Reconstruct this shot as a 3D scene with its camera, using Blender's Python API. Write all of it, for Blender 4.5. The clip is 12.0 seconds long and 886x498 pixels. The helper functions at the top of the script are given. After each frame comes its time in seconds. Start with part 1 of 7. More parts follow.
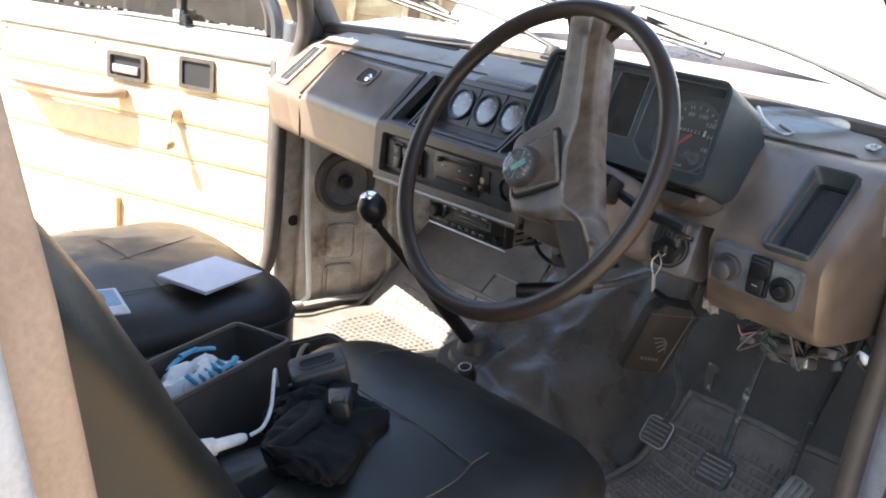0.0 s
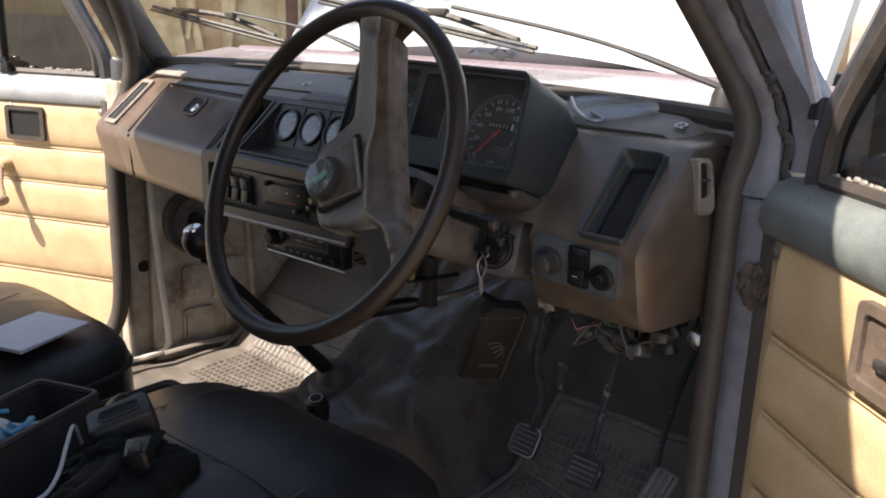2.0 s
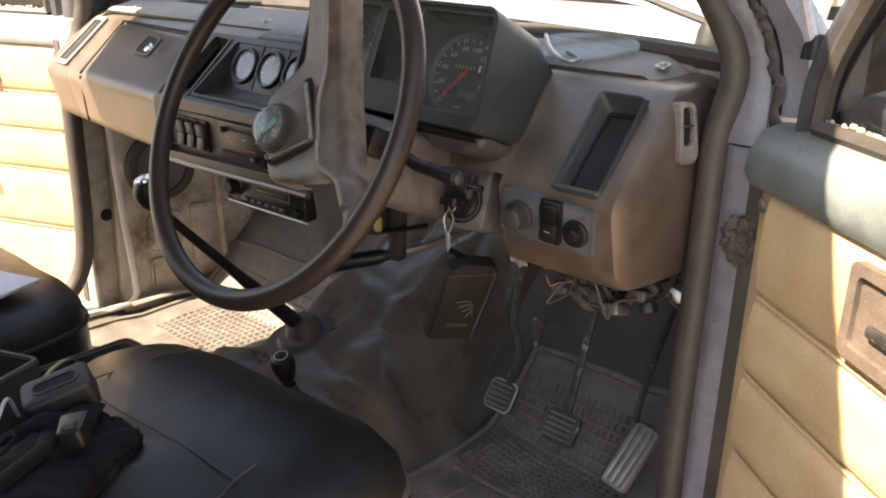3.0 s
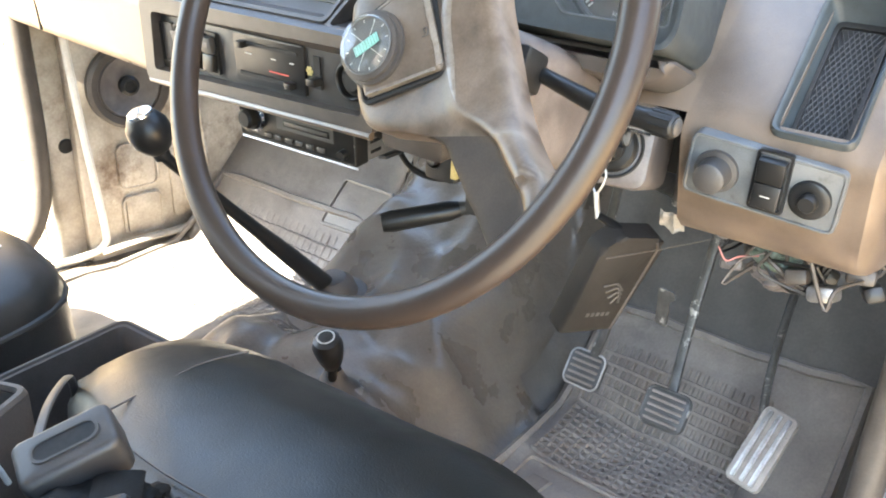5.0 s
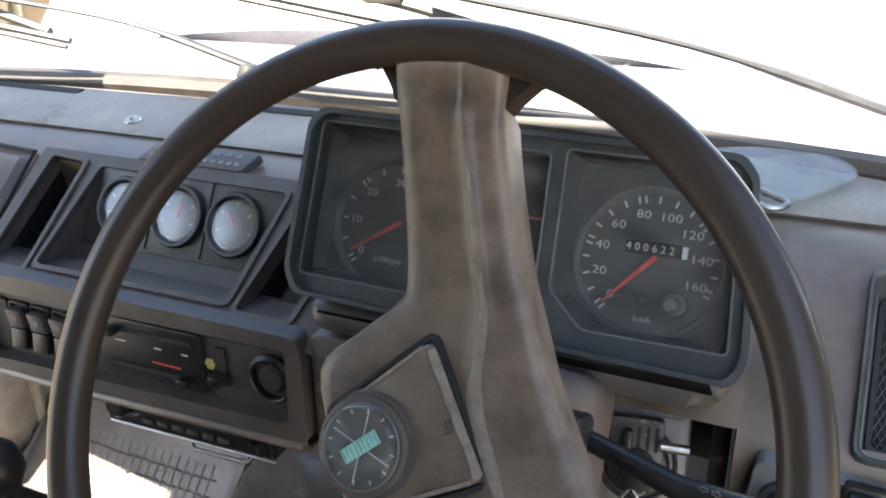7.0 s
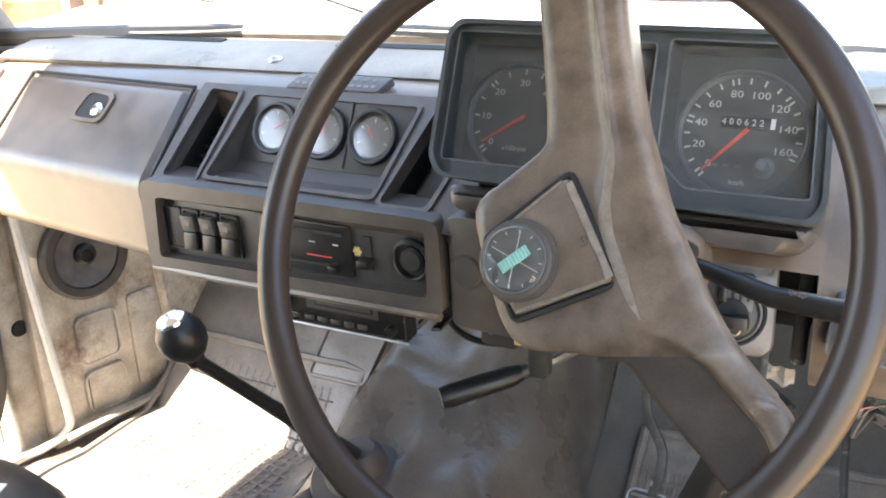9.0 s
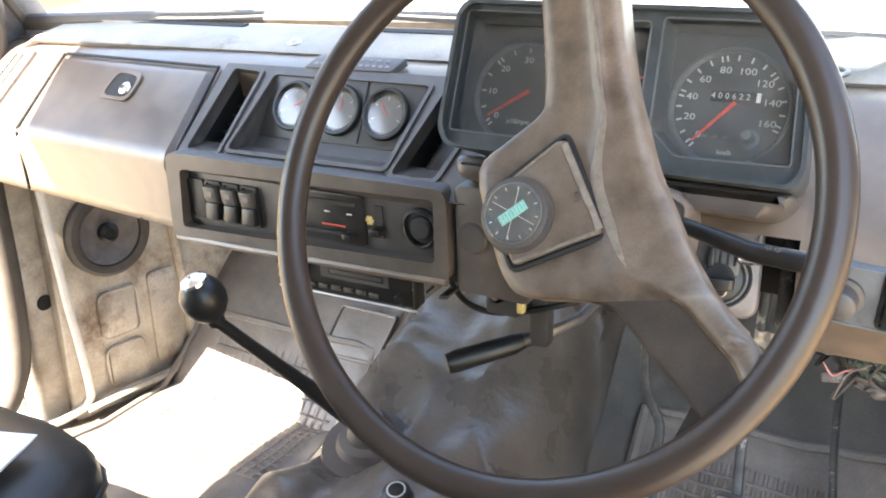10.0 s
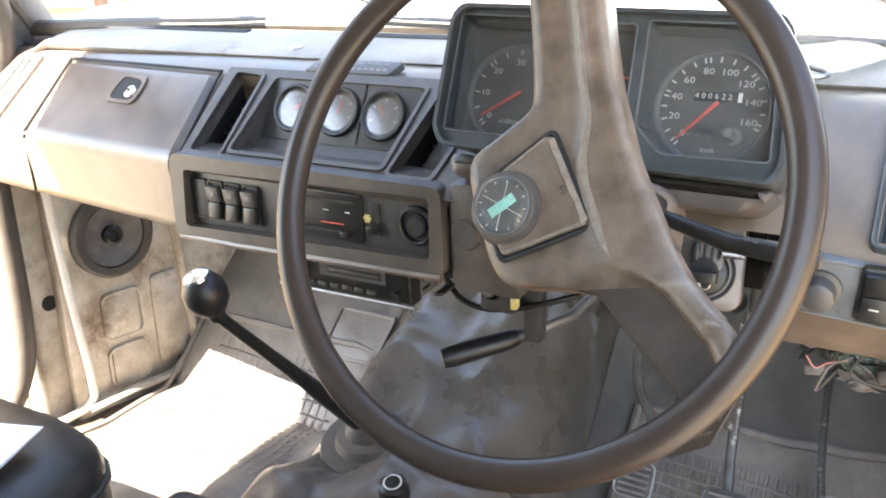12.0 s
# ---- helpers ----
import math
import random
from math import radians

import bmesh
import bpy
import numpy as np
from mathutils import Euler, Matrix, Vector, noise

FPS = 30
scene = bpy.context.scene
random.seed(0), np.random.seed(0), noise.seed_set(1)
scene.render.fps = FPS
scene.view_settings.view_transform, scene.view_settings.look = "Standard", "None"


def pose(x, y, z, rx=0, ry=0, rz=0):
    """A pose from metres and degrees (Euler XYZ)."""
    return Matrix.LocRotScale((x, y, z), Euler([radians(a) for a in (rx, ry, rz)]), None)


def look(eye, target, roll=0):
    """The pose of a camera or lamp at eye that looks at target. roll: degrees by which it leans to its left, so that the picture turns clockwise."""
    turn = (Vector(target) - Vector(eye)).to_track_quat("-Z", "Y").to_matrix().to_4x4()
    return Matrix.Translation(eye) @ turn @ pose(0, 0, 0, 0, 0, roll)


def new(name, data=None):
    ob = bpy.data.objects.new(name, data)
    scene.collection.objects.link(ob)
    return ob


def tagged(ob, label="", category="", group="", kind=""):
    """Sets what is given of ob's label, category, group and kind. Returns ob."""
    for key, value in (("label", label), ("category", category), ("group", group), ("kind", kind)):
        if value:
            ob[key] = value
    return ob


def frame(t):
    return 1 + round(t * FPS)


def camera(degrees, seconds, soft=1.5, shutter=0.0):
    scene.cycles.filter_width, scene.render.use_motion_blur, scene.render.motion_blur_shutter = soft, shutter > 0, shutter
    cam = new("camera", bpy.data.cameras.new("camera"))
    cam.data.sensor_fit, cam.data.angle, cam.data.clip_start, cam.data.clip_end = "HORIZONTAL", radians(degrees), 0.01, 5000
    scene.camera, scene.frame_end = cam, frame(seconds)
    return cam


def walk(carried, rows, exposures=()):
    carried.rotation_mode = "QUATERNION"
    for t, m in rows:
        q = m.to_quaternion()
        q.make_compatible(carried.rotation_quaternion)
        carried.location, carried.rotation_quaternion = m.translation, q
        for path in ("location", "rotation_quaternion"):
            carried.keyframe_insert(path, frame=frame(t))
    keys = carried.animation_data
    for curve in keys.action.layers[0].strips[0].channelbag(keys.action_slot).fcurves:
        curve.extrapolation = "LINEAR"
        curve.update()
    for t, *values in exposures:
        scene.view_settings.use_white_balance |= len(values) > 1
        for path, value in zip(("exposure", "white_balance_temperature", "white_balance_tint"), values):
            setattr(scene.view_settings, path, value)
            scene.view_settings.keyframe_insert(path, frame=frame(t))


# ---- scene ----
cam = camera(55.2, 12.0, soft=1.9)
PATH = [
    (0, (1.0346, -0.7118, 1.3822), (0.3222, -0.0765, 1.0841), 6.32),
    (0.5, (1.0734, -0.6383, 1.4172), (0.4108, 0.0741, 1.1861), 5.50),
    (1, (1.0820, -0.6069, 1.4193), (0.4273, 0.1209, 1.2154), 3.95),
    (1.5, (1.0763, -0.6013, 1.4093), (0.4200, 0.1197, 1.1868), 2.74),
    (2, (1.0805, -0.5946, 1.3575), (0.4306, 0.1206, 1.1005), 1.87),
    (2.5, (1.0750, -0.5628, 1.3602), (0.4381, 0.1512, 1.0695), 1.44),
    (3, (1.0515, -0.5211, 1.3579), (0.4274, 0.1879, 1.0296), 1.59),
    (3.5, (1.0437, -0.4847, 1.3427), (0.4169, 0.1986, 0.9682), 1.68),
    (3.7, (1.0177, -0.4745, 1.3332), (0.3888, 0.1963, 0.9402), 1.74),
    (5.3, (0.6939, -0.4156, 1.3113), (0.1761, 0.3227, 0.8790), 2.33),
    (5.5, (0.6702, -0.4067, 1.3245), (0.1656, 0.3438, 0.8976), 2.35),
    (6, (0.6115, -0.3483, 1.3618), (0.1449, 0.4407, 0.9621), 2.06),
    (6.5, (0.5630, -0.3053, 1.4088), (0.1449, 0.5276, 1.0462), 1.36),
    (7, (0.5291, -0.3029, 1.4117), (0.1420, 0.5582, 1.0822), 0.57),
    (7.5, (0.5078, -0.3326, 1.4057), (0.1243, 0.5331, 1.0840), -0.44),
    (7.7, (0.4988, -0.3513, 1.4047), (0.1135, 0.5125, 1.0802), -0.94),
    (9.3, (0.5643, -0.4581, 1.3607), (0.0945, 0.3566, 1.0207), -1.51),
    (9.5, (0.5728, -0.4699, 1.3563), (0.1012, 0.3443, 1.0176), -1.28),
    (10, (0.5800, -0.4862, 1.3554), (0.1059, 0.3278, 1.0199), -1.14),
    (10.5, (0.5890, -0.4873, 1.3543), (0.1172, 0.3293, 1.0217), -1.04),
    (11, (0.5960, -0.4980, 1.3521), (0.1241, 0.3201, 1.0234), -1.02),
    (11.5, (0.6002, -0.5062, 1.3524), (0.1255, 0.3118, 1.0275), -1.10),
    (12, (0.5999, -0.5068, 1.3511), (0.1218, 0.3095, 1.0268), -1.07),
]
EXPO = [(0.0, 2.75, 6700.0, 10.0), (0.5, 1.7, 6700.0, 11.0), (1.0, 0.85, 6800.0, 11.0), (1.7, 1.0, 6900.0, 15.5), (2.5, 2.05, 7800.0, 15.0), (3.5, 2.62, 8400.0, 11.0), (5.3, 4.75, 7200.0, 6.0), (6.1, 4.45, 7200.0, 7.0), (6.5, 4.1, 7200.0, 8.0), (7.0, 3.03, 6900.0, 10.0), (7.7, 2.1, 7000.0, 10.0), (9.3, 4.2, 7400.0, 10.0), (12.0, 4.24, 7400.0, 10.0)]
walk(cam, [(t, look(eye, target, roll)) for t, eye, target, roll in PATH], EXPO)

# ---- world, sun ----
TO_SUN = Vector((-0.30, -0.75, 1.0)).normalized()
world = bpy.data.worlds.new("sky")
scene.world = world
world.use_nodes = True
sky = world.node_tree.nodes.new("ShaderNodeTexSky")
sky.sky_type, sky.sun_disc = "NISHITA", False
sky.sun_elevation = math.asin(TO_SUN.z)
sky.sun_rotation = math.atan2(TO_SUN.x, TO_SUN.y)
world.node_tree.links.new(sky.outputs[0], world.node_tree.nodes["Background"].inputs[0])
world.node_tree.nodes["Background"].inputs[1].default_value = 0.12
sun_data = bpy.data.lights.new("sun", "SUN")
sun_data.energy, sun_data.angle, sun_data.color = 4.5, radians(0.6), (1.0, 0.95, 0.87)
sun = new("sun", sun_data)
sun.matrix_world = look(TO_SUN * 20, (0, 0, 0))


# ---- materials ----
def surf(name, c1, c2=None, rough=0.5, rough2=None, metal=0.0, scale=30.0, fine=400.0, bump=0.15, dist=0.001, spots=None, spot_scale=12.0, spot_at=0.62, coat=0.0, smudge=0.20, folds=0.0, spot_soft=0.10, spec=0.5, wear=None, wear_at=0.52):
    """A worn surface: two colours mixed at two scales, uneven gloss, fine relief, and spots of dirt or rust with shapes of their own."""
    c2 = c2 or tuple(v * 0.7 for v in c1)
    rough2 = rough2 if rough2 is not None else min(1.0, rough + 0.18)
    m = bpy.data.materials.new(name)
    m.use_nodes = True
    nt = m.node_tree
    N, L = nt.nodes.new, nt.links.new
    b = nt.nodes["Principled BSDF"]
    tc = N("ShaderNodeTexCoord")
    big, small = N("ShaderNodeTexNoise"), N("ShaderNodeTexNoise")
    big.inputs["Scale"].default_value, big.inputs["Detail"].default_value = scale, 6
    small.inputs["Scale"].default_value, small.inputs["Detail"].default_value = fine, 3
    for n in (big, small):
        L(tc.outputs["Object"], n.inputs["Vector"])
    ramp = N("ShaderNodeValToRGB")
    ramp.color_ramp.elements[0].position, ramp.color_ramp.elements[1].position = 0.35, 0.68
    ramp.color_ramp.elements[0].color, ramp.color_ramp.elements[1].color = (*c1, 1), (*c2, 1)
    L(big.outputs["Fac"], ramp.inputs["Fac"])
    mix = N("ShaderNodeMix")
    mix.data_type, mix.blend_type = "RGBA", "OVERLAY"
    mix.inputs["Factor"].default_value = 0.25
    L(ramp.outputs["Color"], mix.inputs["A"])
    L(small.outputs["Fac"], mix.inputs["B"])
    mid = N("ShaderNodeTexNoise")
    mid.inputs["Scale"].default_value, mid.inputs["Detail"].default_value, mid.inputs["Distortion"].default_value = scale * 3.7, 6, 0.25
    L(tc.outputs["Object"], mid.inputs["Vector"])
    stretch = N("ShaderNodeMapRange")
    stretch.interpolation_type = "SMOOTHSTEP"
    stretch.inputs["From Min"].default_value, stretch.inputs["From Max"].default_value = 0.18, 0.82
    L(mid.outputs["Fac"], stretch.inputs["Value"])
    mix2 = N("ShaderNodeMix")
    mix2.data_type, mix2.blend_type = "RGBA", "SOFT_LIGHT"
    mix2.inputs["Factor"].default_value = smudge
    L(mix.outputs["Result"], mix2.inputs["A"])
    L(stretch.outputs["Result"], mix2.inputs["B"])
    colour = mix2.outputs["Result"]
    if spots:
        sp = N("ShaderNodeTexNoise")
        sp.inputs["Scale"].default_value, sp.inputs["Detail"].default_value, sp.inputs["Roughness"].default_value = spot_scale, 9, 0.7
        L(tc.outputs["Object"], sp.inputs["Vector"])
        r2 = N("ShaderNodeValToRGB")
        r2.color_ramp.elements[0].position, r2.color_ramp.elements[1].position = spot_at, spot_at + spot_soft
        L(sp.outputs["Fac"], r2.inputs["Fac"])
        m2 = N("ShaderNodeMix")
        m2.data_type = "RGBA"
        L(r2.outputs["Color"], m2.inputs["Factor"])
        L(colour, m2.inputs["A"])
        m2.inputs["B"].default_value = (*spots, 1)
        colour = m2.outputs["Result"]
    if wear:
        geo, wr, wm, wx = N("ShaderNodeNewGeometry"), N("ShaderNodeMapRange"), N("ShaderNodeMath"), N("ShaderNodeMix")
        wr.inputs["From Min"].default_value, wr.inputs["From Max"].default_value = wear_at, wear_at + 0.05
        L(geo.outputs["Pointiness"], wr.inputs["Value"])
        wm.operation = "MULTIPLY"
        L(wr.outputs["Result"], wm.inputs[0])
        L(stretch.outputs["Result"], wm.inputs[1])
        wx.data_type = "RGBA"
        L(wm.outputs[0], wx.inputs["Factor"])
        L(colour, wx.inputs["A"])
        wx.inputs["B"].default_value = (*wear, 1)
        colour = wx.outputs["Result"]
    L(colour, b.inputs["Base Color"])
    rr = N("ShaderNodeMapRange")
    rr.inputs["To Min"].default_value, rr.inputs["To Max"].default_value = rough, rough2
    L(stretch.outputs["Result"], rr.inputs["Value"])
    b.inputs["Specular IOR Level"].default_value = spec
    L(rr.outputs["Result"], b.inputs["Roughness"])
    b.inputs["Metallic"].default_value = metal
    b.inputs["Coat Weight"].default_value = coat
    if bump:
        bp = N("ShaderNodeBump")
        bp.inputs["Strength"].default_value, bp.inputs["Distance"].default_value = bump, dist
        L(small.outputs["Fac"], bp.inputs["Height"])
        last = bp.outputs["Normal"]
        if folds:
            b2 = N("ShaderNodeBump")
            b2.inputs["Strength"].default_value, b2.inputs["Distance"].default_value = 1.0, folds
            L(mid.outputs["Fac"], b2.inputs["Height"])
            L(last, b2.inputs["Normal"])
            last = b2.outputs["Normal"]
        L(last, b.inputs["Normal"])
    return m


def plain(name, c, rough=0.4, metal=0.0):
    return surf(name, c, tuple(v * 0.82 for v in c), rough, rough + 0.12, metal, scale=60, bump=0.05)


def clear(name, tint=(1, 1, 1), rough=0.0, ior=1.45, dusty=0.0):
    """Thin clear glass: mostly straight through, with a gloss that grows at grazing angles, and a film of dust, which
    on the dials stands in for haze.
    """
    m = bpy.data.materials.new(name)
    m.use_nodes = True
    nt = m.node_tree
    N, L = nt.nodes.new, nt.links.new
    out = nt.nodes["Material Output"]
    nt.nodes.remove(nt.nodes["Principled BSDF"])
    tr, gl, mx = N("ShaderNodeBsdfTransparent"), N("ShaderNodeBsdfGlossy"), N("ShaderNodeMixShader")
    lw, pw, ma = N("ShaderNodeLayerWeight"), N("ShaderNodeMath"), N("ShaderNodeMath")
    lw.inputs["Blend"].default_value = 0.5
    pw.operation, pw.inputs[1].default_value = "POWER", 5.0
    ma.operation, ma.inputs[1].default_value, ma.inputs[2].default_value = "MULTIPLY_ADD", 0.92, ((ior - 1) / (ior + 1)) ** 2 * 1.6
    L(lw.outputs["Facing"], pw.inputs[0])
    L(pw.outputs[0], ma.inputs[0])
    tr.inputs["Color"].default_value = (*tint, 1)
    gl.inputs["Roughness"].default_value = rough
    L(ma.outputs[0], mx.inputs[0])
    L(tr.outputs[0], mx.inputs[1])
    L(gl.outputs[0], mx.inputs[2])
    last = mx
    if dusty:
        df, m3, nz, mp = N("ShaderNodeBsdfDiffuse"), N("ShaderNodeMixShader"), N("ShaderNodeTexNoise"), N("ShaderNodeMapRange")
        df.inputs["Color"].default_value = (0.55, 0.5, 0.45, 1)
        nz.inputs["Scale"].default_value, nz.inputs["Detail"].default_value = 9, 8
        mp.inputs["From Min"].default_value, mp.inputs["From Max"].default_value = 0.3, 0.75
        mp.inputs["To Max"].default_value = dusty
        L(nz.outputs["Fac"], mp.inputs["Value"])
        L(mp.outputs["Result"], m3.inputs[0])
        L(mx.outputs[0], m3.inputs[1])
        L(df.outputs[0], m3.inputs[2])
        last = m3
    L(last.outputs[0], out.inputs["Surface"])
    return m


M_DASH = surf("dash_brown", (0.106, 0.078, 0.058), (0.076, 0.056, 0.042), 0.27, 0.42, scale=7, fine=900, bump=0.25, dist=0.0006, spots=(0.125, 0.095, 0.072), spot_scale=6, spot_at=0.55, spot_soft=0.2, wear=(0.155, 0.112, 0.080), wear_at=0.525, smudge=0.3, spec=0.6)
M_PANEL = surf("grey_blue_panel", (0.097, 0.102, 0.104), (0.072, 0.076, 0.078), 0.4, 0.58, scale=20, fine=900, bump=0.2, dist=0.0005, spots=(0.043, 0.042, 0.040), spot_scale=60, spot_at=0.60)
M_VENT = surf("grey_teal_vent", (0.042, 0.050, 0.053), (0.030, 0.036, 0.039), 0.36, 0.52, scale=20, fine=900, bump=0.2, dist=0.0005)
M_POD = surf("pod_grey_brown", (0.062, 0.053, 0.046), (0.048, 0.040, 0.036), 0.36, 0.52, scale=12, fine=900, bump=0.2, dist=0.0005, smudge=0.3)
M_SHROUD = surf("worn_mauve_shroud", (0.125, 0.109, 0.102), (0.091, 0.078, 0.073), 0.40, 0.56, scale=16, fine=700, bump=0.15, dist=0.0005, smudge=0.3)
M_WALLET = surf("worn_black_leather", (0.013, 0.012, 0.011), (0.019, 0.017, 0.0155), 0.55, 0.7, scale=24, fine=500, bump=0.3, dist=0.0005, spec=0.16)
M_LEATHER = surf("black_leather", (0.006, 0.0058, 0.0055), (0.010, 0.0095, 0.009), 0.6, 0.75, scale=30, fine=500, bump=0.4, dist=0.0006, spec=0.12)
M_PALEVENT = surf("worn_pale_vent", (0.27, 0.235, 0.205), (0.19, 0.165, 0.145), 0.45, 0.6, scale=20, fine=800, bump=0.15, dist=0.0005, spots=(0.11, 0.092, 0.080), spot_scale=22, spot_at=0.57)
M_RIDGE = surf("rubbed_grey_ridge", (0.190, 0.160, 0.132), (0.145, 0.116, 0.092), 0.26, 0.42, scale=40, fine=900, bump=0.15, dist=0.0004, spots=(0.108, 0.080, 0.058), spot_scale=150, spot_at=0.50, spot_soft=0.2)
# dash brown made lighter and redder, standing in for sun on the passenger's end
M_TAN = surf("dash_end_sunlit", (0.132, 0.092, 0.072), (0.100, 0.070, 0.056), 0.38, 0.55, scale=14, fine=900, bump=0.2, dist=0.0006, spots=(0.160, 0.120, 0.096), spot_scale=9, spot_at=0.58)
M_DARK = surf("dark_grey_plastic", (0.044, 0.041, 0.039), (0.031, 0.029, 0.028), 0.40, 0.58, scale=18, fine=900, bump=0.2, dist=0.0005, spots=(0.062, 0.056, 0.050), spot_scale=14, spot_at=0.56, spot_soft=0.2)
M_CLUS = surf("cluster_blue_black", (0.033, 0.038, 0.040), (0.024, 0.029, 0.030), 0.42, 0.6, scale=22, fine=900, bump=0.2, dist=0.0005, smudge=0.3)
M_BLACK = surf("black_plastic", (0.010, 0.010, 0.010), (0.017, 0.016, 0.015), 0.30, 0.46, scale=25, fine=700, bump=0.12, dist=0.0005, spec=0.32)
M_HOLE = plain("hollow_black", (0.006, 0.006, 0.006), 0.7)
M_WHEEL = surf("wheel_brown_plastic", (0.034, 0.0245, 0.0195), (0.028, 0.0205, 0.0165), 0.28, 0.36, scale=11, fine=1100, bump=0.10, dist=0.0004, smudge=0.05, spec=0.30)
M_SPOKE = surf("spoke_worn_plastic", (0.106, 0.076, 0.055), (0.060, 0.043, 0.031), 0.28, 0.46, scale=11, fine=600, bump=0.15, dist=0.0005, spots=(0.138, 0.106, 0.081), spot_scale=11, spot_at=0.50, spot_soft=0.25, wear=(0.21, 0.172, 0.138), wear_at=0.512, smudge=0.55, spec=0.35)
M_PLATE = surf("spoke_plate_shaded", (0.046, 0.036, 0.029), (0.032, 0.025, 0.021), 0.58, 0.72, scale=16, fine=600, bump=0.15, dist=0.0005, spots=(0.075, 0.060, 0.049), spot_scale=16, spot_at=0.60, spec=0.15)
M_VINYL = surf("black_seat_vinyl", (0.010, 0.011, 0.010), (0.016, 0.016, 0.0145), 0.30, 0.44, scale=9, fine=650, bump=0.4, dist=0.0008, spec=0.4)
# passenger's vinyl: dusty, and lightened for the sun; the driver's stays dark for shade
M_VINYLGREY = surf("dusty_sunlit_vinyl", (0.034, 0.030, 0.026), (0.024, 0.022, 0.019), 0.32, 0.46, scale=9, fine=650, bump=0.4, dist=0.0008, spots=(0.05, 0.044, 0.038), spot_scale=7, spot_at=0.52, spot_soft=0.25)
M_SEATSIDE = surf("brown_seat_side", (0.135, 0.100, 0.076), (0.095, 0.072, 0.056), 0.6, 0.75, scale=20, fine=420, bump=0.6, dist=0.0012)
M_BEIGE = surf("beige_door_vinyl", (0.58, 0.42, 0.245), (0.51, 0.365, 0.21), 0.46, 0.62, scale=5, fine=380, bump=0.35, dist=0.0008, spots=(0.42, 0.29, 0.16), spot_scale=5, spot_at=0.60, spot_soft=0.25)
M_TRIM = surf("tan_pillar_trim", (0.33, 0.235, 0.165), (0.29, 0.205, 0.145), 0.55, 0.7, scale=5, fine=300, bump=0.3, dist=0.0008)
M_PAINT = surf("silver_grey_paint", (0.40, 0.42, 0.44), (0.33, 0.35, 0.37), 0.34, 0.5, metal=0.15, scale=9, fine=300, bump=0.06, dist=0.0005, spots=(0.17, 0.15, 0.14), spot_scale=11, spot_at=0.68)
M_PILLAR = surf("grey_pillar_paint", (0.170, 0.168, 0.190), (0.130, 0.128, 0.146), 0.32, 0.48, scale=14, fine=300, bump=0.08, dist=0.0005, spots=(0.060, 0.047, 0.043), spot_scale=16, spot_at=0.61)
M_PILLARDARK = surf("dark_grey_pillar_paint", (0.060, 0.060, 0.066), (0.042, 0.042, 0.046), 0.34, 0.5, scale=14, fine=300, bump=0.08, dist=0.0005, spots=(0.11, 0.105, 0.10), spot_scale=22, spot_at=0.66)
M_GREEN = surf("grey_green_paint", (0.16, 0.18, 0.175), (0.115, 0.132, 0.128), 0.30, 0.45, scale=9, fine=300, bump=0.05, dist=0.0005, spots=(0.09, 0.085, 0.08), spot_scale=14, spot_at=0.62)
M_BONNET = surf("white_bonnet_paint", (0.448, 0.472, 0.476), (0.416, 0.440, 0.448), 0.32, 0.45, scale=3, fine=200, bump=0.04, dist=0.0005, coat=0.3, smudge=0.08)
M_COWL = surf("mauve_cowl_paint", (0.40, 0.37, 0.40), (0.34, 0.31, 0.34), 0.14, 0.25, scale=5, fine=200, bump=0.03, dist=0.0004, coat=0.6)
M_KICK = surf("cream_paint_rusty", (0.45, 0.395, 0.325), (0.30, 0.255, 0.20), 0.36, 0.58, scale=6, fine=200, bump=0.15, spots=(0.125, 0.075, 0.046), spot_scale=7, spot_at=0.545, spot_soft=0.15, smudge=0.45)
M_FLANGE = surf("bare_pale_flange", (0.68, 0.65, 0.60), (0.58, 0.54, 0.48), 0.3, 0.45, scale=12, fine=300, bump=0.1)
M_FLOOR = surf("brown_vinyl_floor", (0.122, 0.102, 0.084), (0.072, 0.060, 0.050), 0.22, 0.40, scale=4, fine=260, bump=0.12, dist=0.001, smudge=0.28, folds=0.005)
M_TOE = surf("black_rubber_toe_cover", (0.088, 0.077, 0.067), (0.056, 0.050, 0.044), 0.45, 0.65, scale=6, fine=260, bump=0.25, spots=(0.125, 0.108, 0.092), spot_scale=6, spot_at=0.56, spot_soft=0.2)
M_RUBBER = surf("dusty_rubber_mat", (0.183, 0.154, 0.131), (0.120, 0.101, 0.088), 0.5, 0.7, scale=9, fine=300, bump=0.3, spots=(0.256, 0.222, 0.189), spot_scale=7, spot_at=0.56, spot_soft=0.15)
M_GREYMAT = surf("grey_carpet_mat", (0.175, 0.155, 0.136), (0.128, 0.113, 0.099), 0.30, 0.48, scale=7, fine=350, bump=0.3, spots=(0.215, 0.190, 0.165), spot_scale=6, spot_at=0.56, spot_soft=0.2, folds=0.002)
M_SEAL = surf("brown_black_rubber", (0.046, 0.038, 0.032), (0.064, 0.053, 0.045), 0.46, 0.62, scale=16, fine=400, bump=0.3)
M_MUD = surf("dried_dark_sealer", (0.030, 0.026, 0.024), (0.062, 0.055, 0.050), 0.6, 0.85, scale=60, fine=500, bump=0.6, dist=0.002)
M_DEFROST = surf("worn_beige_panel", (0.281, 0.257, 0.226), (0.195, 0.176, 0.156), 0.45, 0.65, scale=9, fine=400, bump=0.1, spots=(0.133, 0.113, 0.098), spot_scale=10, spot_at=0.58)
